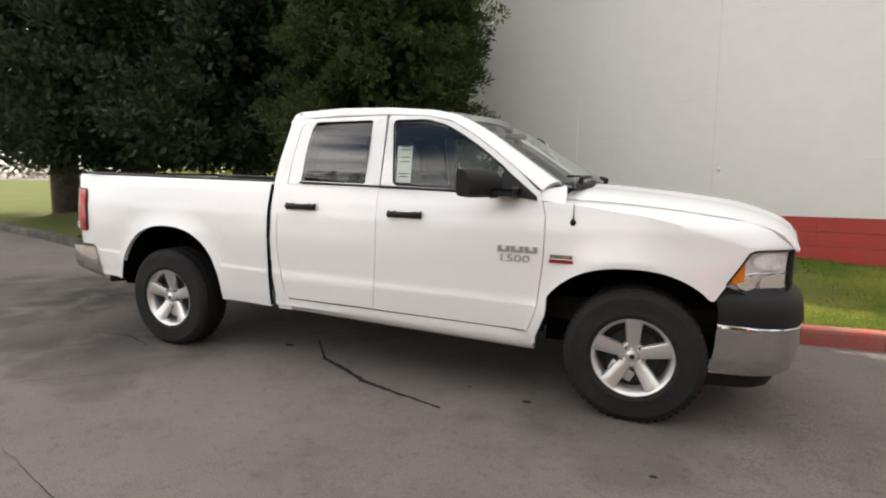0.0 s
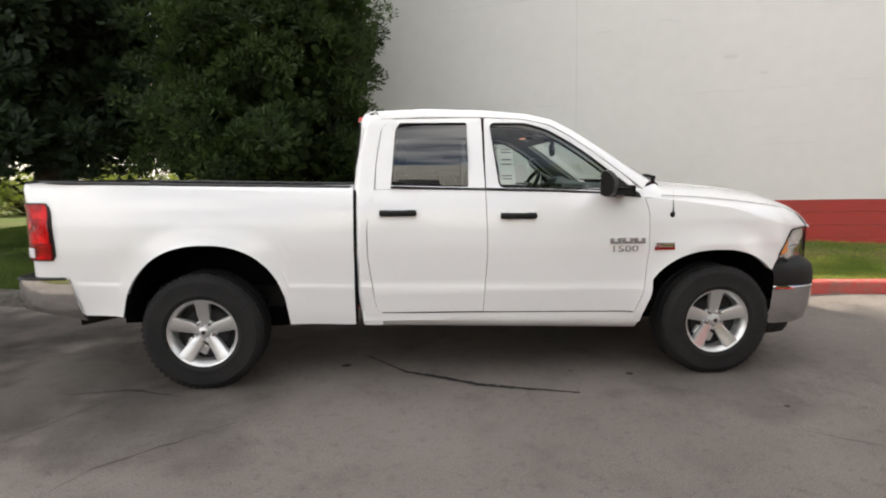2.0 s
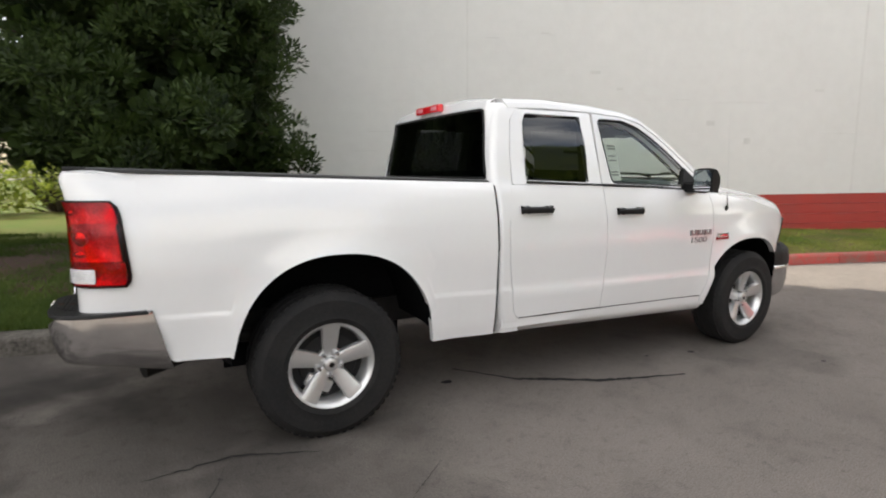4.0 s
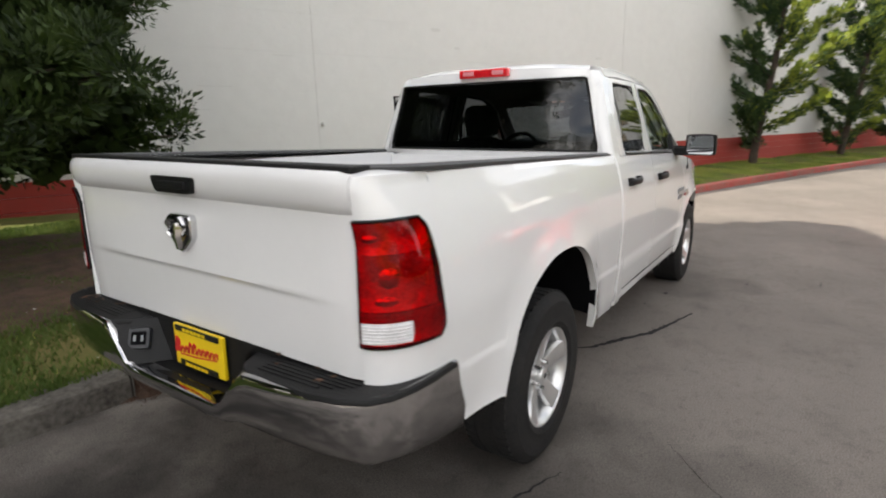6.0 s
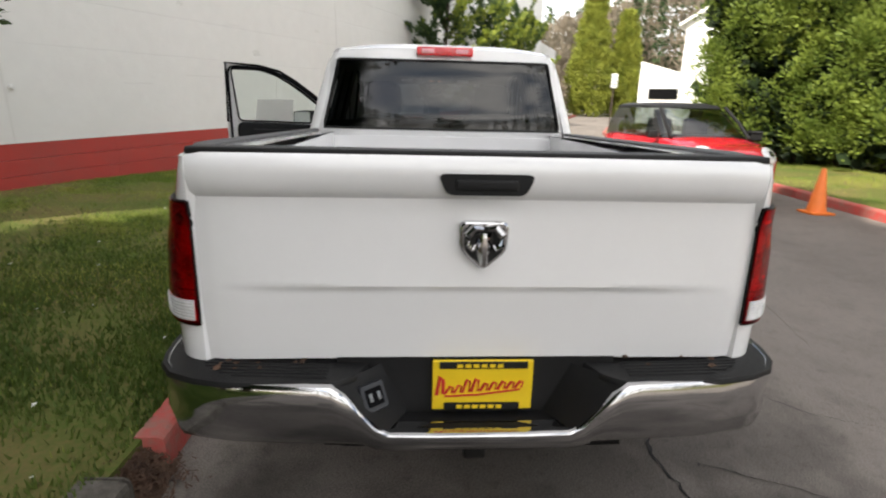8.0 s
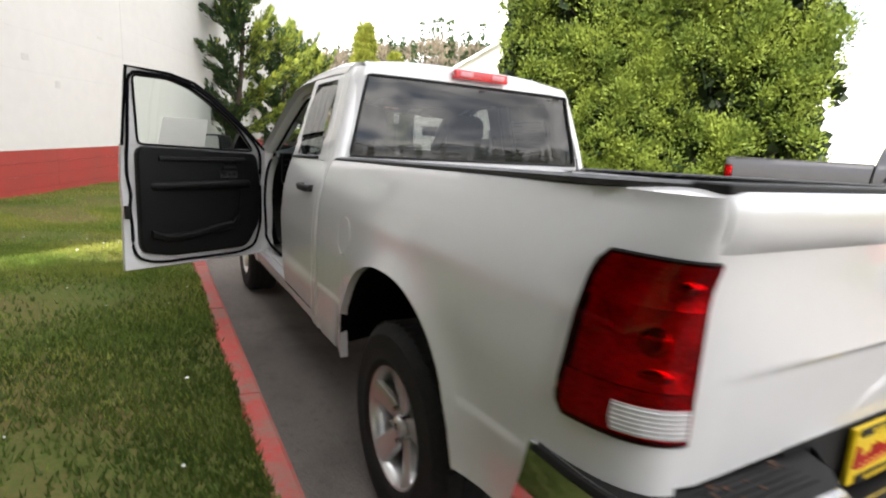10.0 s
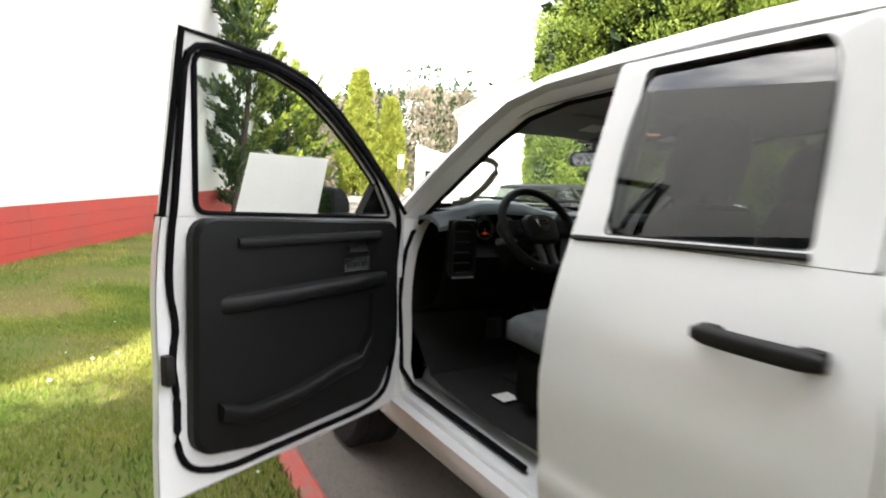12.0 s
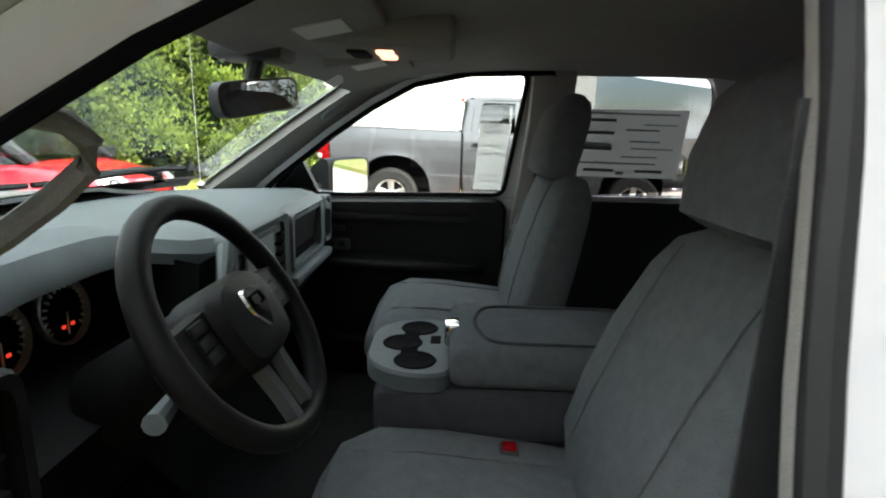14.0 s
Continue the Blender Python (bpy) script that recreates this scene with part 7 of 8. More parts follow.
bezel(0.66, 0.785, 1.09, 1.335, 2.65, M["wheel_skin"], M["gap"], "side_vent_bezel", "side_vent")
for k in range(5):
    bm = bmesh.new()
    box(bm, 2.655, 2.668, 0.685, 0.76, 1.10 + 0.045 * k, 1.106 + 0.045 * k)
    part("vent_slat", bm, M["rim_dark"], dash, smooth=False)
bm = bmesh.new()
box(bm, 2.645, 2.652, 0.67, 0.775, 1.085, 1.093, 0.002)
part("vent_chrome", bm, M["rim"], dash, smooth=False)
bezel(-0.21, 0.17, 1.10, 1.365, 2.63, M["dash"], M["dash_dark"], "centre_bezel", "centre_panel")
bm = bmesh.new()
box(bm, 2.632, 2.64, -0.11, 0.07, 1.235, 1.325, 0.004)
part("radio_screen", bm, M["screen"], dash, "pale radio screen")
for yy in (-0.165, 0.125):
    for k in range(4):
        bm = bmesh.new()
        box(bm, 2.628, 2.645, yy - 0.02, yy + 0.02, 1.225 + 0.028 * k, 1.231 + 0.028 * k)
        part("vent_slot", bm, M["gap"], dash, smooth=False)
for k in range(3):
    bm = bmesh.new()
    cyl(bm, (2.645, -0.10 + 0.085 * k, 1.16), (2.61, -0.10 + 0.085 * k, 1.165), 0.024, 0.021, 20)
    part("climate_knob", bm, M["rim_dark"], dash)
bm = bmesh.new()
box(bm, 2.61, 2.66, -0.20, 0.16, 1.085, 1.115, 0.01)
part("stack_trim", bm, M["rim"], dash, "silver dash trim")
bezel(-0.66, -0.27, 1.17, 1.34, 2.645, M["dash"], M["gap"], "glove_shelf_bezel", "glove_shelf")
bm = bmesh.new()
box(bm, 2.615, 2.67, -0.68, -0.25, 1.135, 1.165, 0.012)
part("shelf_lip", bm, M["dash"], dash)
bezel(-0.79, -0.685, 1.17, 1.34, 2.65, M["dash"], M["gap"], "passenger_vent_bezel", "passenger_vent")

# steering wheel
sw = group_part("steering_wheel", truck, "black four-spoke steering wheel with chrome badge")
SWM = Matrix.Translation((2.50, 0.445, 1.308)) @ Matrix.Rotation(radians(-58), 4, "Y")
bm = bmesh.new()
tube(bm, [SWM @ Vector((0.184 * math.cos(a), 0.184 * math.sin(a), 0)) for a in span(0, 2 * math.pi * 39 / 40, 39)], 0.0185, 12, closed=True)
part("rim", bm, M["wheel_skin"], sw)
bm = bmesh.new()
hubp = rounded([(-0.075, -0.05), (-0.06, -0.085), (0.03, -0.095), (0.062, -0.055), (0.062, 0.055), (0.03, 0.095), (-0.06, 0.085), (-0.075, 0.05)], 0.03, 3)
loft(bm, [[SWM @ Vector((p[0], p[1], -0.05)) for p in hubp], [SWM @ Vector((p[0], p[1], 0.012)) for p in hubp], [SWM @ Vector((p[0] * 0.86, p[1] * 0.86, 0.028)) for p in hubp], [SWM @ Vector((p[0] * 0.5, p[1] * 0.5, 0.034)) for p in hubp]])
part("airbag_cover", bm, M["wheel_skin"], sw)
for sg in (-1, 1):
    bm = bmesh.new()
    loft(bm, [[SWM @ Vector((x, sg * y, z)) for x, z in ((-0.035 + k, -0.015), (0.045 + k, -0.015), (0.04 + k, 0.008), (-0.03 + k, 0.008))] for y, k in ((0.07, 0.0), (0.12, -0.003), (0.185, -0.005))])
    part("side_spoke", bm, M["wheel_skin"], sw)
    bm = bmesh.new()
    loft(bm, [[SWM @ Vector((x, sg * (y + q), z)) for q, z in ((-0.012, -0.01), (0.012, -0.01), (0.010, 0.008), (-0.010, 0.008))] for x, y in ((-0.06, 0.035), (-0.12, 0.028), (-0.182, 0.030))])
    part("lower_spoke", bm, M["spoke"], sw, "satin grey lower spoke")
    for k in range(3):
        bm = bmesh.new()
        box(bm, -0.022 + 0.02 * k, -0.006 + 0.02 * k, sg * 0.10, sg * 0.135, 0.006, 0.014, 0.003, m=SWM)
        part("spoke_button", bm, M["rim_dark"], sw)
bm = bmesh.new()
box(bm, -0.19, -0.172, -0.04, 0.04, -0.008, 0.008, 0.004, m=SWM)
part("lower_bridge", bm, M["wheel_skin"], sw)
bm = bmesh.new()
shp = rounded([(0.036, -0.032), (0.036, 0.032), (0.0, 0.032), (-0.038, 0.0), (0.0, -0.032)], 0.012, 3)
loft(bm, [[SWM @ Vector((p[0], p[1], 0.030)) for p in shp], [SWM @ Vector((p[0] * 0.9, p[1] * 0.9, 0.038)) for p in shp]])
part("badge", bm, M["chrome"], sw)
bm = bmesh.new()
for sg in (-1, 1):
    tube(bm, [SWM @ Vector((0.020, sg * 0.004, 0.0385)), SWM @ Vector((0.020, sg * 0.017, 0.0385)), SWM @ Vector((0.004, sg * 0.018, 0.0385)), SWM @ Vector((0.004, sg * 0.009, 0.0385))], 0.0028, 5)
part("badge_lines", bm, M["gap"], sw)
bm = bmesh.new()
cyl(bm, SWM @ Vector((0, 0, -0.04)), SWM @ Vector((-0.02, 0, -0.24)), 0.055, 0.075, 20)
part("column_shroud", bm, M["dash_low"], sw)
bm = bmesh.new()
tube(bm, [SWM @ Vector((0.0, -0.05, -0.07)), SWM @ Vector((0.05, -0.13, -0.06)), SWM @ Vector((0.10, -0.19, -0.05))], [0.010, 0.011, 0.016], 10)
part("gear_lever", bm, M["dash"], sw, "grey column gear lever")
bm = bmesh.new()
tube(bm, [SWM @ Vector((-0.01, 0.05, -0.07)), SWM @ Vector((-0.03, 0.13, -0.055)), SWM @ Vector((-0.035, 0.20, -0.045))], [0.008, 0.010, 0.014], 10)
part("indicator_stalk", bm, M["dash"], sw)
bm = bmesh.new()
box(bm, 2.60, 2.605, 0.365, 0.385, 1.12, 1.16)
part("key_tag", bm, M["paper"], truck, "white paper key tag", smooth=False)
bm = bmesh.new()
box(bm, 2.625, 2.63, 0.03, 0.055, 1.0, 1.075)
part("hang_tag", bm, M["yellow"], truck, "yellow and white hang tag", smooth=False)
# footwell label and pedals
bm = bmesh.new()
box(bm, 2.40, 2.48, 0.58, 0.66, 0.618, 0.622, m=None)
part("floor_paper", bm, M["paper"], truck, "white paper slip on the floor", smooth=False)
for yy, zz in ((0.30, 0.78), (0.42, 0.80)):
    bm = bmesh.new()
    box(bm, 2.80, 2.83, yy - 0.04, yy + 0.04, zz - 0.05, zz + 0.05, 0.008)
    part("pedal", bm, M["dash_dark"], truck)

# mirror, overhead console, visors
mir = group_part("rear_view_mirror", truck, "black rear-view mirror")
MM = Matrix.Translation((2.60, 0.045, 1.638)) @ Matrix.Rotation(radians(-18), 4, "Z") @ Matrix.Rotation(radians(-8), 4, "X")
bm = bmesh.new()
o = rounded([(-0.125, -0.034), (0.125, -0.034), (0.13, 0.034), (-0.13, 0.034)], 0.03, 4)
loft(bm, [[MM @ Vector((0.035, p[0] * 0.7, p[1] * 0.6)) for p in o], [MM @ Vector((0.015, p[0], p[1])) for p in o], [MM @ Vector((-0.008, p[0], p[1])) for p in o]])
part("mirror_shell", bm, M["dash_dark"], mir)
bm = bmesh.new()
bm.faces.new([bm.verts.new(MM @ Vector((-0.010, p[0] * 0.94, p[1] * 0.88))) for p in o])
part("mirror_glass", bm, M["mirror"], mir, smooth=False)
bm = bmesh.new()
cyl(bm, MM @ Vector((0.02, 0, 0.02)), (2.60, 0.03, 1.735), 0.014, 0.02, 10)
box(bm, 2.54, 2.69, -0.03, 0.08, 1.708, 1.748, 0.015)
part("mirror_mount", bm, M["dash_dark"], mir)
for sg in (-1, 1):
    vis = group_part("sun_visor", truck, "grey fabric sun visor folded up")
    bm = bmesh.new()
    VM = Matrix.Translation((2.42, sg * 0.37, 1.748)) @ Matrix.Rotation(radians(12), 4, "Y")
    box(bm, -0.10, 0.10, -0.20, 0.20, -0.010, 0.010, 0.009, seg=3, m=VM)
    part("visor_flap", bm, M["liner"], vis)
    bm = bmesh.new()
    box(bm, -0.04, 0.04, sg * -0.17, sg * -0.07, -0.0125, -0.0105, m=VM)
    part("visor_label", bm, M["paper"], vis, "white warning label", smooth=False)
ohc = group_part("overhead_console", truck, "grey overhead console with lit reading lamp")
bm = bmesh.new()
box(bm, 2.20, 2.50, -0.13, 0.13, 1.735, 1.80, 0.025, seg=3, m=Matrix.Rotation(0, 4, "Z"))
part("console_shell", bm, M["liner"], ohc)
for yy in (-0.035, 0.035):
    bm = bmesh.new()
    box(bm, 2.325, 2.36, yy - 0.02, yy + 0.02, 1.728, 1.736, 0.004)
    part("reading_lamp", bm, M["lamp"], ohc, "warm glowing reading lamp")
bm = bmesh.new()
box(bm, 2.38, 2.42, -0.05, 0.05, 1.729, 1.737, 0.003)
part("lamp_switch", bm, M["gap"], ohc)

# papers on the glass
bm = bmesh.new()
yy = lambda x, z: any_y(x, z) - 0.020
ld = tp[("front", 1)]
q = [(2.14, 1.345), (2.165, 1.535), (2.49, 1.54), (2.48, 1.33)]
bm.faces.new([bm.verts.new((x, yy(x, z), z)) for x, z in q])
bm.faces.new([bm.verts.new((x, yy(x, z) - 0.003, z)) for x, z in q[::-1]])
pp = part("price_sheet", bm, M["sheet"], ld, "white printed sheet taped inside the window", smooth=False)
rdoor = tp[("front", -1)]
bm = bmesh.new()
q = [(2.01, 1.365), (1.99, 1.61), (2.10, 1.61), (2.115, 1.365)]
bm.faces.new([bm.verts.new((x, -yy(x, z), z)) for x, z in q])
part("price_sheet", bm, M["sheet"], rdoor, "tall white printed sheet taped inside the window", smooth=False)
bm = bmesh.new()
for z in (1.40, 1.42, 1.50, 1.53, 1.58, 1.60):
    bm.faces.new([bm.verts.new((x, -yy(x, z) + d, zz)) for x, zz, d in ((2.02, z, -0.003), (2.09, z, -0.003), (2.09, z + 0.008, -0.003), (2.02, z + 0.008, -0.003))])
part("print", bm, M["ink"], rdoor, smooth=False)
rr = tp[("rear", -1)]
bm = bmesh.new()
q = [(1.36, 1.43), (1.37, 1.675), (1.75, 1.67), (1.73, 1.43)]
bm.faces.new([bm.verts.new((x, -yy(x, z), z)) for x, z in q])
part("price_sheet", bm, M["sheet"], rr, "large printed price sheet inside the window", smooth=False)
bm = bmesh.new()
for z, x0, x1, h in ((1.63, 1.62, 1.74, 0.01), (1.53, 1.62, 1.74, 0.03), (1.45, 1.60, 1.71, 0.012), (1.60, 1.46, 1.58, 0.006), (1.48, 1.45, 1.74, 0.005), (1.56, 1.45, 1.56, 0.005), (1.45, 1.42, 1.52, 0.01), (1.655, 1.40, 1.73, 0.006), (1.585, 1.62, 1.74, 0.012), (1.505, 1.45, 1.58, 0.004), (1.44, 1.56, 1.59, 0.015), (1.535, 1.40, 1.55, 0.004), (1.62, 1.40, 1.52, 0.004)):
    bm.faces.new([bm.verts.new((x, -yy(x, z) + 0.003, zz)) for x, zz in ((x0, z), (x1, z), (x1, z + h), (x0, z + h))])
part("print", bm, M["ink"], rr, smooth=False)
bm = bmesh.new()
bm.faces.new([bm.verts.new(p) for p in ((2.50, -0.48, 1.732), (2.50, -0.36, 1.738), (2.56, -0.36, 1.70), (2.56, -0.48, 1.695))])
part("windshield_sticker", bm, M["paper"], truck, "white sticker inside the windshield", smooth=False)

# badges on the right-hand side and mast aerial
def text_part(txt, size, m, mt, parent, name):
    cu = bpy.data.curves.new(name, "FONT")
    cu.body, cu.size, cu.extrude = txt, size, 0.004
    cu.resolution_u = 3
    tmp = bpy.data.objects.new(name, cu)
    scene.collection.objects.link(tmp)
    me = bpy.data.meshes.new_from_object(tmp.evaluated_get(bpy.context.evaluated_depsgraph_get()))
    bpy.data.objects.remove(tmp)
    me.transform(m)
    me.materials.append(mt)
    ob = new(name, me)
    ob.parent = parent
    return ob


for s in (-1, 1):
    fd = tp[("front", s)]
    bd = group_part("door_badge", fd, "chrome model badge")
    x0 = 2.755 if s < 0 else 3.0
    y = s * (side_y(2.88, 0.93) + 0.001)
    rot = Matrix.Rotation(radians(90), 4, "X") if s < 0 else Matrix.Rotation(radians(180), 4, "Z") @ Matrix.Rotation(radians(90), 4, "X")
    mm = Matrix.Translation((x0, y, 0.905)) @ rot @ Matrix.Diagonal((1.62, 1, 1, 1))
    text_part("1500", 0.062, mm, M["badge"], bd, "model_number")
    for k in range(3):
        bm = bmesh.new()
        xa = 2.755 + 0.084 * k
        box(bm, xa, xa + 0.074, y, y + s * 0.006, 0.962, 0.976, 0.002)
        box(bm, xa, xa + 0.022, y, y + s * 0.006, 0.976, 1.0, 0.002)
        box(bm, xa + 0.052, xa + 0.074, y, y + s * 0.006, 0.976, 1.0, 0.002)
        part("badge_bar", bm, M["badge"], bd, smooth=False)
    eb = group_part("engine_badge", truck, "chrome and red engine badge")
    y = s * (side_y(3.14, 0.945) + 0.001)
    bm = bmesh.new()
    box(bm, 3.075, 3.205, y, y + s * 0.007, 0.938, 0.965, 0.003)
    part("badge_chrome", bm, M["chrome"], eb)
    bm = bmesh.new()
    box(bm, 3.07, 3.21, y, y + s * 0.006, 0.915, 0.935, 0.003)
    part("badge_red", bm, M["red_lens"], eb)
bm = bmesh.new()
y = -side_y(3.195, 1.16)
cyl(bm, (3.195, y + 0.01, 1.15), (3.195, y - 0.012, 1.17), 0.022, 0.012, 12)
tube(bm, [(3.195, y - 0.010, 1.165), (3.197, y - 0.006, 1.20), (3.196, y + 0.0, 1.26)], [0.006, 0.0035, 0.002], 6)
part("aerial", bm, M["black"], truck, "thin mast aerial on a black base")
bm = bmesh.new()
tube(bm, [(3.196, y + 0.0, 1.26), (3.19, y + 0.03, 1.9)], [0.0016, 0.0008], 5)
part("aerial_mast", bm, M["rim"], truck)
bm = bmesh.new()
lathe(bm, [(0.001, 0.0012), (0.080, 0.0010), (0.082, -0.0008), (0.084, 0.0010), (0.088, -0.002)], Matrix.Translation((0.575, side_y(0.575, 1.03), 1.03)) @ Matrix.Rotation(radians(-85.3), 4, "X"), 40)
part("fuel_door", bm, M["paint"], truck, "round fuel filler door")

# ---------------------------------------------------------------- red hatchback
car = empty("red_hatchback", pose(5.66, -5.0, slope(6), 0, 0, 0), "small red hatchback with a dark roof facing the truck", "car")
SEC = [(0.0, 0.56, 0.34, 0.74), (0.03, 0.70, 0.28, 0.82), (0.12, 0.79, 0.23, 0.89), (0.30, 0.84, 0.2, 0.945), (0.65, 0.865, 0.2, 1.0), (1.0, 0.88, 0.2, 1.045), (2.0, 0.89, 0.2, 1.06), (3.3, 0.885, 0.2, 1.07), (3.9, 0.85, 0.24, 1.05), (4.08, 0.78, 0.30, 0.96), (4.13, 0.66, 0.38, 0.86)]


def car_loop(x, w, z0, z1):
    o = rounded([(-w * 0.96, z0), (w * 0.96, z0), (w, 0.45), (w * 0.985, 0.78), (w * 0.86, z1 - 0.02), (w * 0.45, z1 + 0.02), (-w * 0.45, z1 + 0.02), (-w * 0.86, z1 - 0.02), (-w * 0.985, 0.78), (-w, 0.45)], 0.06, 3)
    return [(x + 0.10 * (abs(p[0]) / max(w, 0.1)) ** 3 * (1 if x < 0.4 else 0), p[0], p[1]) for p in o]


bm = bmesh.new()
loft(bm, [car_loop(*q) for q in SEC])
part("body", bm, M["red_paint"], car)


def cabin(z, x0, x1, w):
    return [(p[0], p[1], z) for p in rounded([(x0, -w * 0.80), (x0 + 0.28, -w), (x1, -w), (x1, w), (x0 + 0.28, w), (x0, w * 0.80)], 0.16, 4)]


bm = bmesh.new()
loft(bm, [cabin(1.03, 0.92, 3.95, 0.80), cabin(1.3, 1.28, 3.88, 0.745), cabin(1.56, 1.66, 3.72, 0.66)])
part("glasshouse", bm, M["car_glass"], car, "lightly tinted glasshouse")
bm = bmesh.new()
box(bm, 1.02, 1.42, -0.70, 0.70, 0.98, 1.09, 0.04, seg=3)
part("dashboard", bm, M["dash_low"], car)
for y_ in (-0.36, 0.36):
    bm = bmesh.new()
    loft(bm, [[(x_ + 0.02 * k, y_ + p[0], p[1]) for p in rounded([(-0.24, 0.95), (0.24, 0.95), (0.21, 1.36), (-0.21, 1.36)], 0.08, 4)] for x_, k in ((2.12, 0), (2.22, 1))])
    box(bm, 2.16, 2.25, y_ - 0.12, y_ + 0.12, 1.36, 1.52, 0.03, seg=3)
    part("seat", bm, M["cloth_dark"], car)
bm = bmesh.new()
tube(bm, [(1.52 + 0.06 * math.sin(a), -0.36 + 0.17 * math.cos(a), 1.10 + 0.16 * math.sin(a)) for a in span(0, 2 * math.pi * 23 / 24, 23)], 0.015, 6, closed=True)
part("steering_wheel", bm, M["black"], car)
bm = bmesh.new()
loft(bm, [cabin(1.55, 1.64, 3.76, 0.672), cabin(1.60, 1.74, 3.72, 0.65), cabin(1.645, 2.0, 3.55, 0.52), cabin(1.655, 2.3, 3.3, 0.3)])
part("roof", bm, M["black"], car, "dark roof")
for s in (-1, 1):
    bm = bmesh.new()
    tube(bm, [(0.93, s * 0.70, 1.04), (1.28, s * 0.69, 1.3), (1.68, s * 0.62, 1.57)], 0.03, 8)
    part("pillar", bm, M["black"], car)
    bm = bmesh.new()
    lathe(bm, [(0.001, 0.085), (0.08, 0.075), (0.125, 0.05), (0.145, 0.01), (0.14, -0.02)], Matrix.Translation((0.145, s * 0.565, 0.825)) @ Matrix.Rotation(radians(-s * 30), 4, "Z") @ Matrix.Rotation(radians(-55), 4, "Y") @ Matrix.Diagonal((1.1, 1.2, 0.6, 1)), 28)
    lamp = part("headlamp", bm, M["clear_lens"], car, "oval clear headlamp")
    bm = bmesh.new()
    lathe(bm, [(0.001, 0.094), (0.030, 0.093), (0.062, 0.090), (0.066, 0.06)], Matrix.Translation((0.145, s * 0.565, 0.825)) @ Matrix.Rotation(radians(-s * 30), 4, "Z") @ Matrix.Rotation(radians(-55), 4, "Y") @ Matrix.Diagonal((0.95, 1.0, 0.60, 1)), 20)
    part("bulb_housing", bm, M["rim_dark"], lamp)
    bm = bmesh.new()
    lathe(bm, [(0.001, 0.102), (0.020, 0.100), (0.032, 0.094)], Matrix.Translation((0.145, s * 0.565, 0.825)) @ Matrix.Rotation(radians(-s * 30), 4, "Z") @ Matrix.Rotation(radians(-55), 4, "Y") @ Matrix.Diagonal((0.95, 1.0, 0.60, 1)), 16)
    part("bulb", bm, M["chrome"], lamp)
    bm = bmesh.new()
    lathe(bm, [(0.001, 0.05), (0.05, 0.045), (0.075, 0.01)], Matrix.Translation((0.095, s * 0.585, 0.675)) @ Matrix.Rotation(radians(-s * 25), 4, "Z") @ Matrix.Rotation(radians(-82), 4, "Y") @ Matrix.Diagonal((0.8, 1.5, 0.5, 1)), 20)
    part("side_lamp", bm, M["clear_lens"], car)
    bm = bmesh.new()
    box(bm, 1.10, 1.24, s * 0.86, s * 1.02, 1.03, 1.15, 0.03, seg=3)
    part("mirror", bm, M["black"], car)
    for wx in (0.78, 3.35):
        w = group_part("wheel", car)
        bm = bmesh.new()
        wm = Matrix.Translation((wx, s * 0.80, 0.31)) @ Matrix.Rotation(radians(-90 * s), 4, "X")
        lathe(bm, [(0.2, -0.1), (0.28, -0.1), (0.31, -0.07), (0.31, 0.07), (0.28, 0.095), (0.2, 0.09)], wm, 32, close=True)
        part("tyre", bm, M["rubber"], w)
        bm = bmesh.new()
        lathe(bm, [(0.001, 0.098), (0.04, 0.098), (0.05, 0.088), (0.17, 0.086), (0.2, 0.098), (0.206, 0.096), (0.2, 0.0)], wm, 32)
        part("rim", bm, M["rim"], w)
        for k in range(7):
            bm = bmesh.new()
            am = wm @ Matrix.Rotation(2 * math.pi * k / 7, 4, "Z")
            loft(bm, [[am @ Vector((px, py, h)) for px, py in ((0.075, -0.012), (0.168, -0.045), (0.168, 0.045), (0.075, 0.012))] for h in (0.08, 0.0895)])
            part("rim_opening", bm, M["gap"], w, smooth=False)
        bm = bmesh.new()
        arc = [(math.cos(a), math.sin(a)) for a in span(radians(-12), radians(192), 20)]
        loft(bm, [[(wx + c * r, s * y, 0.31 + z * r) for r, y in ((0.30, 0.80), (0.30, 0.888), (0.352, 0.892), (0.368, 0.886), (0.368, 0.80))] for c, z in arc])
        part("wheel_arch", bm, M["gap"], car, "dark wheel opening")
    for xs in (1.18, 2.28):
        bm = bmesh.new()
        box(bm, xs + 0.72, xs + 0.90, s * 0.880, s * 0.905, 0.855, 0.880, 0.008, seg=2)
        part("door_handle", bm, M["chrome"], car)
bm = bmesh.new()
box(bm, -0.012, 0.03, -0.42, 0.42, 0.775, 0.792, 0.006)
part("chrome_bar", bm, M["chrome"], car)
bm = bmesh.new()
box(bm, -0.02, 0.02, -0.055, 0.055, 0.755, 0.81, 0.02)
part("nose_badge", bm, M["chrome"], car)
for k in range(3):
    bm = bmesh.new()
    box(bm, -0.015, 0.03, -0.36, 0.36, 0.60 + k * 0.04, 0.612 + k * 0.04, 0.004)
    part("grille_slot", bm, M["gap"], car)
bm = bmesh.new()
box(bm, -0.012, 0.06, -0.52, 0.52, 0.38, 0.45, 0.02)
part("lower_grille", bm, M["gap"], car)
bm = bmesh.new()
box(bm, -0.02, 0.1, -0.58, 0.58, 0.30, 0.335, 0.012)
part("lower_trim", bm, M["chrome"], car)
bm = bmesh.new()
box(bm, -0.03, -0.015, -0.16, 0.16, 0.44, 0.57, 0.004)
part("plate", bm, M["yellow"], car, "yellow advertising plate", smooth=False)
bm = bmesh.new()
box(bm, -0.034, -0.028, -0.12, 0.12, 0.49, 0.515)
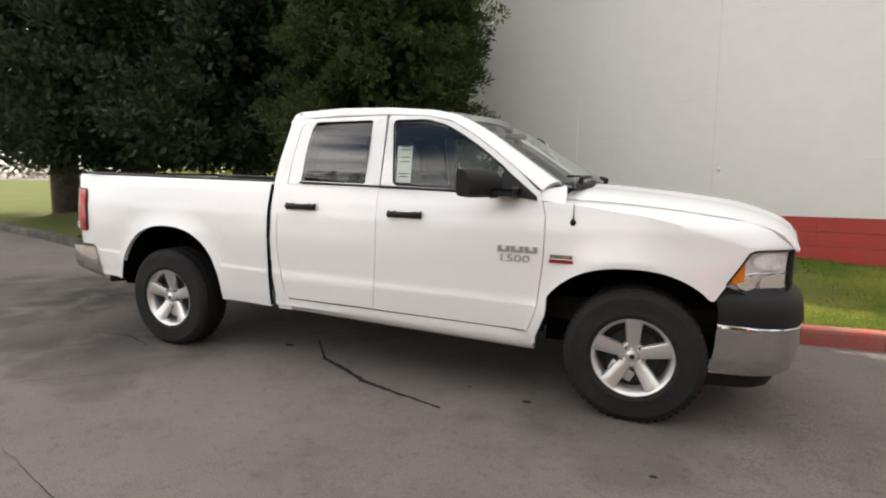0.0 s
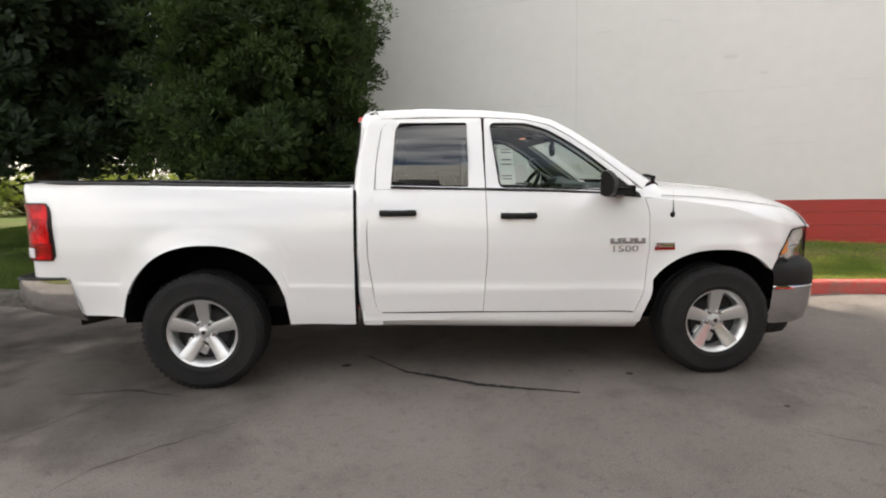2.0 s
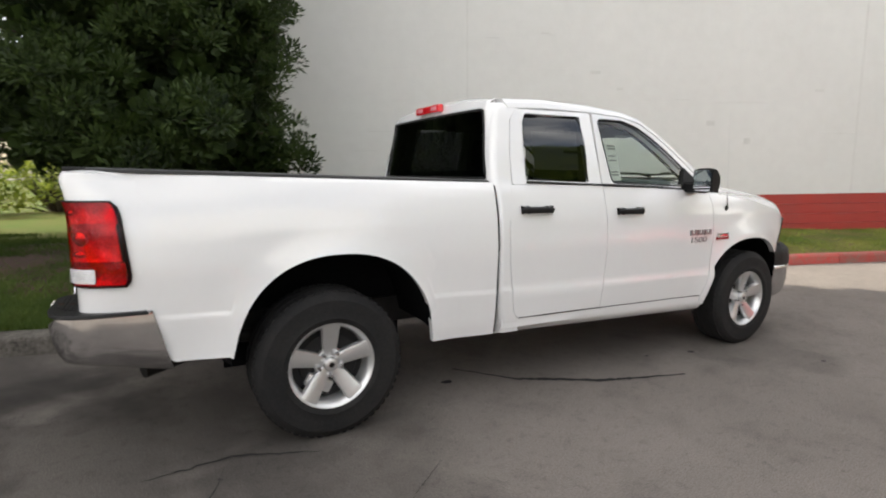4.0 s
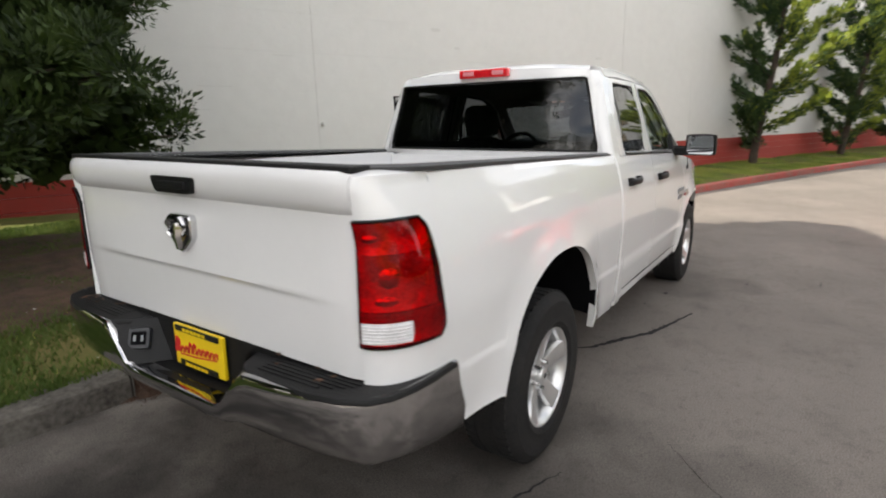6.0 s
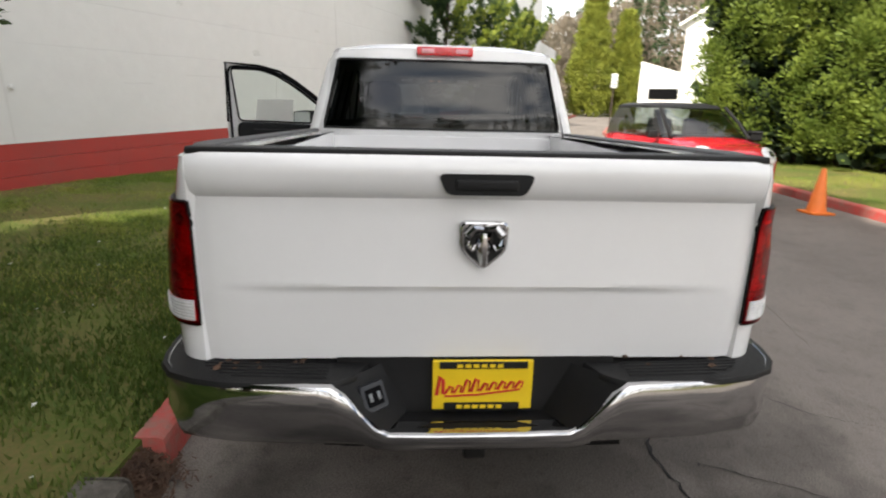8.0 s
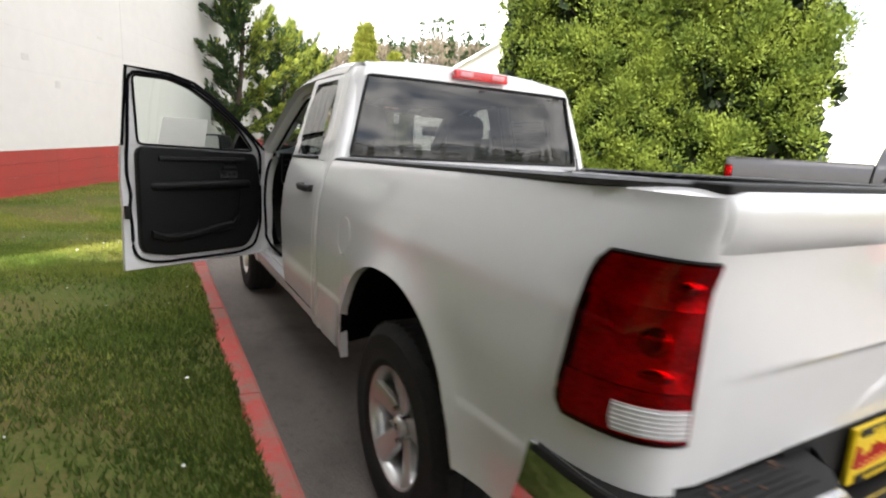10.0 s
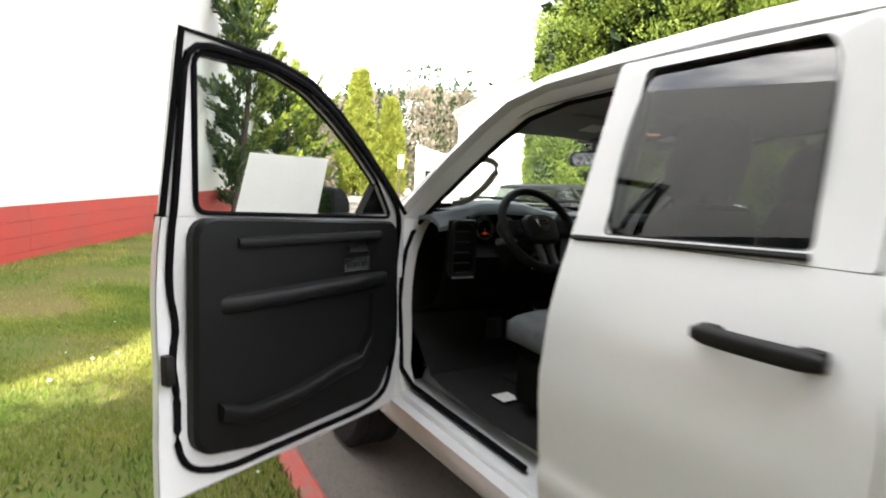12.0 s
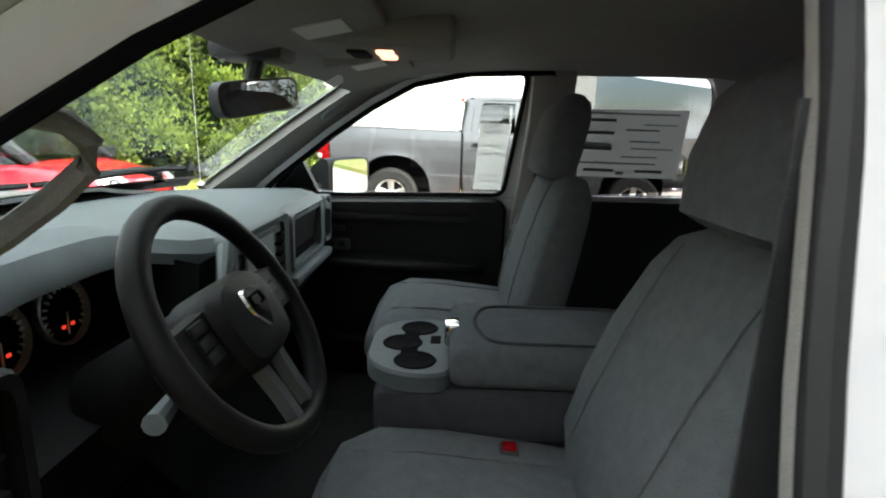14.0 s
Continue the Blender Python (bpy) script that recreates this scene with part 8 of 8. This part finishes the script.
part("plate_bar", bm, M["red_ink"], car, smooth=False)


# ---------------------------------------------------------------- small things and the distance
def traffic_cone(x, y, z):
    c = empty("traffic_cone", pose(x, y, z), "orange plastic traffic cone on the ground", "traffic cone", "traffic cones")
    bm = bmesh.new()
    lathe(bm, [(0.145, 0.03), (0.14, 0.04), (0.03, 0.70), (0.022, 0.71), (0.001, 0.71)], Matrix(), 24)
    part("cone_body", bm, M["cone"], c)
    bm = bmesh.new()
    box(bm, -0.18, 0.18, -0.18, 0.18, 0.0, 0.035, 0.01)
    part("cone_base", bm, M["cone"], c)


traffic_cone(5.3, -6.15, slope(5.3))
traffic_cone(2.05, -6.35, 0.0)

# small road sign at the end of the verge
sg_ = empty("road_sign", pose(28.0, -11.1, slope(28), 0, 0, 14), "small white road sign on a thin brown post", "sign")
bm = bmesh.new()
cyl(bm, (0, 0, -0.3), (0, 0, 3.0), 0.05, 0.045, 10)
part("post", bm, M["bark"], sg_)
bm = bmesh.new()
box(bm, -0.075, -0.05, -0.20, 0.20, 2.20, 2.95, 0.01)
part("panel", bm, M["white_far"], sg_)
for k in range(3):
    bm = bmesh.new()
    box(bm, -0.079, -0.074, -0.14, 0.14, 2.36 + 0.18 * k, 2.42 + 0.18 * k)
    part("lettering_bar", bm, M["ink"], sg_, smooth=False)

# white buildings across the road
wb = empty("white_building", pose(-3.5, -21, 0.2), "plain white building with panel seams behind the parked truck", "building")
bm = bmesh.new()
box(bm, 0, 11.8, -8, 0, -0.5, 9.5)
part("wall", bm, M["white_far"], wb, smooth=False)
for k in range(5):
    bm = bmesh.new()
    box(bm, 2.2 * k + 1.2, 2.2 * k + 1.23, 0.0, 0.02, 0, 9.5)
    part("panel_seam", bm, M["wall_mark"], wb, smooth=False)
gb = empty("white_house", pose(28.0, -14.9, slope(28), 0, 0, -36), "white gabled house with a low wing across the road", "house")
bm = bmesh.new()
gable = [(0.0, -0.6), (0.0, 5.7), (-4.2, 8.2), (-8.4, 5.7), (-8.4, -0.6)]
loft(bm, [[(x, y, z) for y, z in gable] for x in (0.0, 9.0)])
part("wall", bm, M["white_far"], gb, smooth=False)
for ya, yb in ((0.35, -4.2), (-8.75, -4.2)):
    bm = bmesh.new()
    za, zb = 5.7 - 0.35 * 0.595, 8.2
    loft(bm, [[(x, ya, za + 0.03), (x, yb, zb + 0.03), (x, yb, zb + 0.17), (x, ya, za + 0.17)] for x in (-0.35, 9.3)])
    part("roof", bm, M["white_far"], gb, smooth=False)
bm = bmesh.new()
loft(bm, [[(x, 0.05, -0.6), (x, 0.05, 3.2), (x, 3.15, 4.1), (x, 3.15, -0.6)] for x in (4.0, 8.0)])
part("low_wing", bm, M["white_far"], gb, smooth=False)
bm = bmesh.new()
box(bm, 3.93, 4.05, 0.7, 2.5, 1.75, 2.4, 0.02)
part("window", bm, M["gap"], gb, smooth=False)
# rail fence beyond the lawn
gr = empty("rail_fence", pose(-3.5, 14.0, 1.78), "pale metal rail on tall posts beyond the lawn", "fence")
bm = bmesh.new()
prof = [(0, 0.30), (0.02, 0.33), (0.02, 0.37), (0, 0.40), (-0.01, 0.40), (-0.01, 0.30)]
loft(bm, [[(x, -p[0], p[1]) for p in prof] for x in (-22, 0, 6)])
part("rail", bm, M["rim"], gr)
for k in range(9):
    bm = bmesh.new()
    box(bm, -21 + 3.2 * k, -20.88 + 3.2 * k, 0.0, 0.15, -1.8, 0.5, 0.01)
    part("post", bm, M["bark"], gr, smooth=False)


def shrub(x, y, z, r, h, leaf, seed, label, count=40, size=0.10):
    random.seed(seed)
    root = empty("shrub", pose(x, y, z), label, "shrub", "shrubs")
    bm = bmesh.new()
    balls = []
    for _ in range(count):
        a, rr, zz = frand(0, 6.28), r * math.sqrt(random.random()), frand(0.15, 1) * h
        p = Vector((math.cos(a) * rr, math.sin(a) * rr, zz * (1 - 0.3 * (rr / r) ** 2)))
        balls.append((p, 0.3))
        tube(bm, [(0, 0, -0.1), tuple(p * 0.5), tuple(p)], [0.03, 0.02, 0.006], 5)
    part("branchwork", bm, M["bark"], root)
    vs, fs = clump_cloud(balls, size, 60, 0.9, 0.3)
    cloud_part("foliage", vs, fs, leaf, root)


for i in range(9):
    shrub(-14 + i * 1.6, 11.5 + 0.5 * math.sin(i * 2), 0.4, 0.9, 1.3, M["leaf_yellow"], 80 + i, "sunlit yellow-green shrub beyond the lawn")
for i in range(5):
    shrub(6.0 + i * 1.4, -9.6 - 0.9 * (4 - i) * 0.8, 0.25, 0.8, 0.9, M["leaf_hedge"], 95 + i, "low green shrub under the tall hedge")

# wooded hills all round, far off
random.seed(77)
balls, pines = [], []
for k in range(760):
    a = frand(1.6, 4.25) if k % 3 == 0 else frand(5.45, 6.25)
    d = frand(105, 150)
    x, y = d * math.cos(a), d * math.sin(a)
    hgt = (6 + 9 * (0.5 + noise.noise(Vector((math.cos(a) * 3, math.sin(a) * 3, 1)))) + (d - 105) * 0.10)
    zb = slope(x) if x > 0 else 0
    if a < 5.0:
        hgt *= 1.7
    elif a > 5.6:
        hgt *= 1.45
    if random.random() < 0.30:
        pines.append((x, y, zb, hgt * frand(0.8, 1.15)))
    else:
        for q in range(6):
            f = (q + 0.5) / 6
            balls.append((Vector((x + frand(-1, 1), y + frand(-1, 1), zb + f * hgt)), frand(1.6, 2.4) * (1.25 - 0.7 * f)))
vs, fs = clump_cloud(balls, 1.0, 42, 1.3, 1.1, 0.14)
woods = empty("woods", Matrix(), "bare brown and green woods on the far hills", "woods", kind="stuff")
cloud_part("bare_trees", vs, fs, M["leaf_far"], woods)
bm = bmesh.new()
skin(bm, [[(d * math.cos(a), d * math.sin(a), slope(d * math.cos(a)) - 0.5 + (d - 112) * 0.26 + 3.0 * noise.noise(Vector((a * 9, d * 0.05, 4)))) for a in span(5.40, 6.24, 40)] for d in span(112, 170, 8)])
part("hillside", bm, M["hill"], woods, "brown wooded hillside")
pb = []
for x, y, z, h in pines:
    for j in range(16):
        f = j / 15
        pb.append((Vector((x, y, z + 1 + f * h)), 0.25 + 2.1 * (1 - f)))
vs, fs = clump_cloud(pb, 0.75, 18, 0.6, 0.2, 0.35)
cloud_part("evergreens", vs, fs, M["leaf_pine"], woods)

# grass blades and fallen leaves near the walk
random.seed(5)


def blades(name, n, x0, x1, yf0, yf1, zf, label, size=0.05, leaf="blade", bare=0.30, thin=((-99, 1.0), (99, 1.0))):
    vs, fs = [], []
    for _ in range(n):
        x = frand(x0, x1)
        if random.random() > pl(thin, x):
            continue
        a, b = yf0(x), yf1(x)
        y = a + (b - a) * random.random() ** 1.25
        p = noise.noise(Vector((x * 0.9, y * 0.9, 4)))
        if random.random() < min(0.95, max(0.0, bare - 2.3 * p)):
            continue
        z = zf(x, y)
        h = size * frand(0.4, 1.1)
        w = 0.0045 * frand(0.7, 1.5) * (1.4 if leaf == "blade_shade" else 1.0)
        an = frand(0, 6.28)
        lx, ly = frand(-0.6, 0.6) * h, frand(-0.6, 0.6) * h
        i = len(vs)
        dx, dy = math.cos(an) * w, math.sin(an) * w
        vs += [(x - dx, y - dy, z - 0.005), (x + dx, y + dy, z - 0.005), (x + lx, y + ly, z + h)]
        fs.append((i, i + 1, i + 2))
    root = empty(name, Matrix(), label, "grass", kind="stuff")
    cloud_part("blades", vs, fs, M[leaf], root)


blades("grass", 130000, -1.4, 3.6, lambda x: pl(KERB, x) + 0.125, lambda x: min(wall_y(x), pl(KERB, x) + 4.5), lawn_z, "lush green lawn grass beside the broad conifer, coloured darker as shaded", 0.046, "blade_shade", -0.1, ((-1.4, 1.0), (0.0, 0.8), (2.6, 0.12), (3.6, 0.03)))
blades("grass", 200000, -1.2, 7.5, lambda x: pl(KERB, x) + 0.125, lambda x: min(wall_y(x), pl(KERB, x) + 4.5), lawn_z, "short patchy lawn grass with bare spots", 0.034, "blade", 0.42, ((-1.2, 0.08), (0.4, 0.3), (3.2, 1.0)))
blades("grass", 50000, 7.5, 24, lambda x: pl(KERB, x) + 0.15, lambda x: wall_y(x), lawn_z, "short grass strip along the wall", 0.06)
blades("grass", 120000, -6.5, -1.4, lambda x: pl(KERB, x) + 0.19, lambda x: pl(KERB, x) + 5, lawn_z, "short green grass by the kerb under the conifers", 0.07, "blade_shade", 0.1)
blades("grass", 30000, -2, 14, lambda x: pl(KERB_R, x) - 3.0, lambda x: pl(KERB_R, x) - 0.15, right_z, "short grass on the verge", 0.07)
bm = bmesh.new()
for _ in range(45):
    x, y = frand(-1.5, 6), frand(1.45, 3.2)
    z = lawn_z(x, y) + 0.02
    r = frand(0.005, 0.014)
    a = frand(0, 6.28)
    ring = [bm.verts.new((x + r * math.cos(a + k * 1.2566) * (1.5 if k % 2 else 1), y + r * math.sin(a + k * 1.2566), z + frand(0, 0.012))) for k in range(5)]
    bm.faces.new(ring)
litter = empty("leaf_litter", Matrix(), "pale dry leaves scattered on the lawn", "leaves", kind="stuff")
part("dry_leaves", bm, M["wall_mark"], litter, smooth=False)

# bark, needles and earth spilling through the broken kerb
random.seed(21)
vs, fs = [], []
for _ in range(900):
    x = random.gauss(-0.665, 0.075)
    d = random.gauss(0.05, 0.07)
    y = pl(KERB, x) + d
    if -0.78 > x or x > -0.55:
        y = min(y, pl(KERB, x) - 0.01)
    z = slope(x) + 0.004 + max(0.0, 0.13 * min(1, (d + 0.12) / 0.26)) * (1 if -0.78 < x < -0.55 else 0)
    r, w, a = frand(0.006, 0.02), frand(0.001, 0.004), frand(0, 6.28)
    c, s_ = math.cos(a), math.sin(a)
    i = len(vs)
    zl = frand(0.0, 0.018)
    vs += [(x - c * r - s_ * w, y - s_ * r + c * w, z), (x - c * r + s_ * w, y - s_ * r - c * w, z + 0.003), (x + c * r + s_ * w, y + s_ * r - c * w, z + zl), (x + c * r - s_ * w, y + s_ * r + c * w, z + zl + 0.003)]
    fs.append((i, i + 1, i + 2, i + 3))
bark = empty("bark_litter", Matrix(), "brown bark and dry needles in the broken kerb", "litter", kind="stuff")
cloud_part("bark_flakes", vs, fs, M["soil"], bark)
bm = bmesh.new()
rows = [[(x, pl(KERB, x) + d, slope(x) - 0.02 + 0.15 * min(1, max(0, (d + 0.06) / 0.2)) + 0.02 * noise.noise(Vector((x * 14, d * 14, 3)))) for x in span(-0.79, -0.54, 9)] for d in span(-0.07, 0.2, 9)]
skin(bm, rows)
part("earth", bm, M["soil"], bark)

# a few fallen leaves on the bumper's step
random.seed(9)
for _ in range(16):
    bm = bmesh.new()
    sy = random.choice((-1, 1))
    x, y = frand(-1.17, -1.10), sy * frand(0.45, 0.76)
    r, a = frand(0.005, 0.011), frand(0, 6.28)
    ring = [(x + r * math.cos(a + k * 1.047) * (1.6 if k % 3 == 0 else 1), y + r * math.sin(a + k * 1.047), 0.793 + frand(0, 0.004)) for k in range(6)]
    loft(bm, [ring, [(p[0], p[1], p[2] + 0.0015) for p in ring]])
    tagged(part("fallen_leaf", bm, M["soil"], smooth=False), "small brown dry leaf lying on the black bumper step", "leaf", "leaves on the bumper")
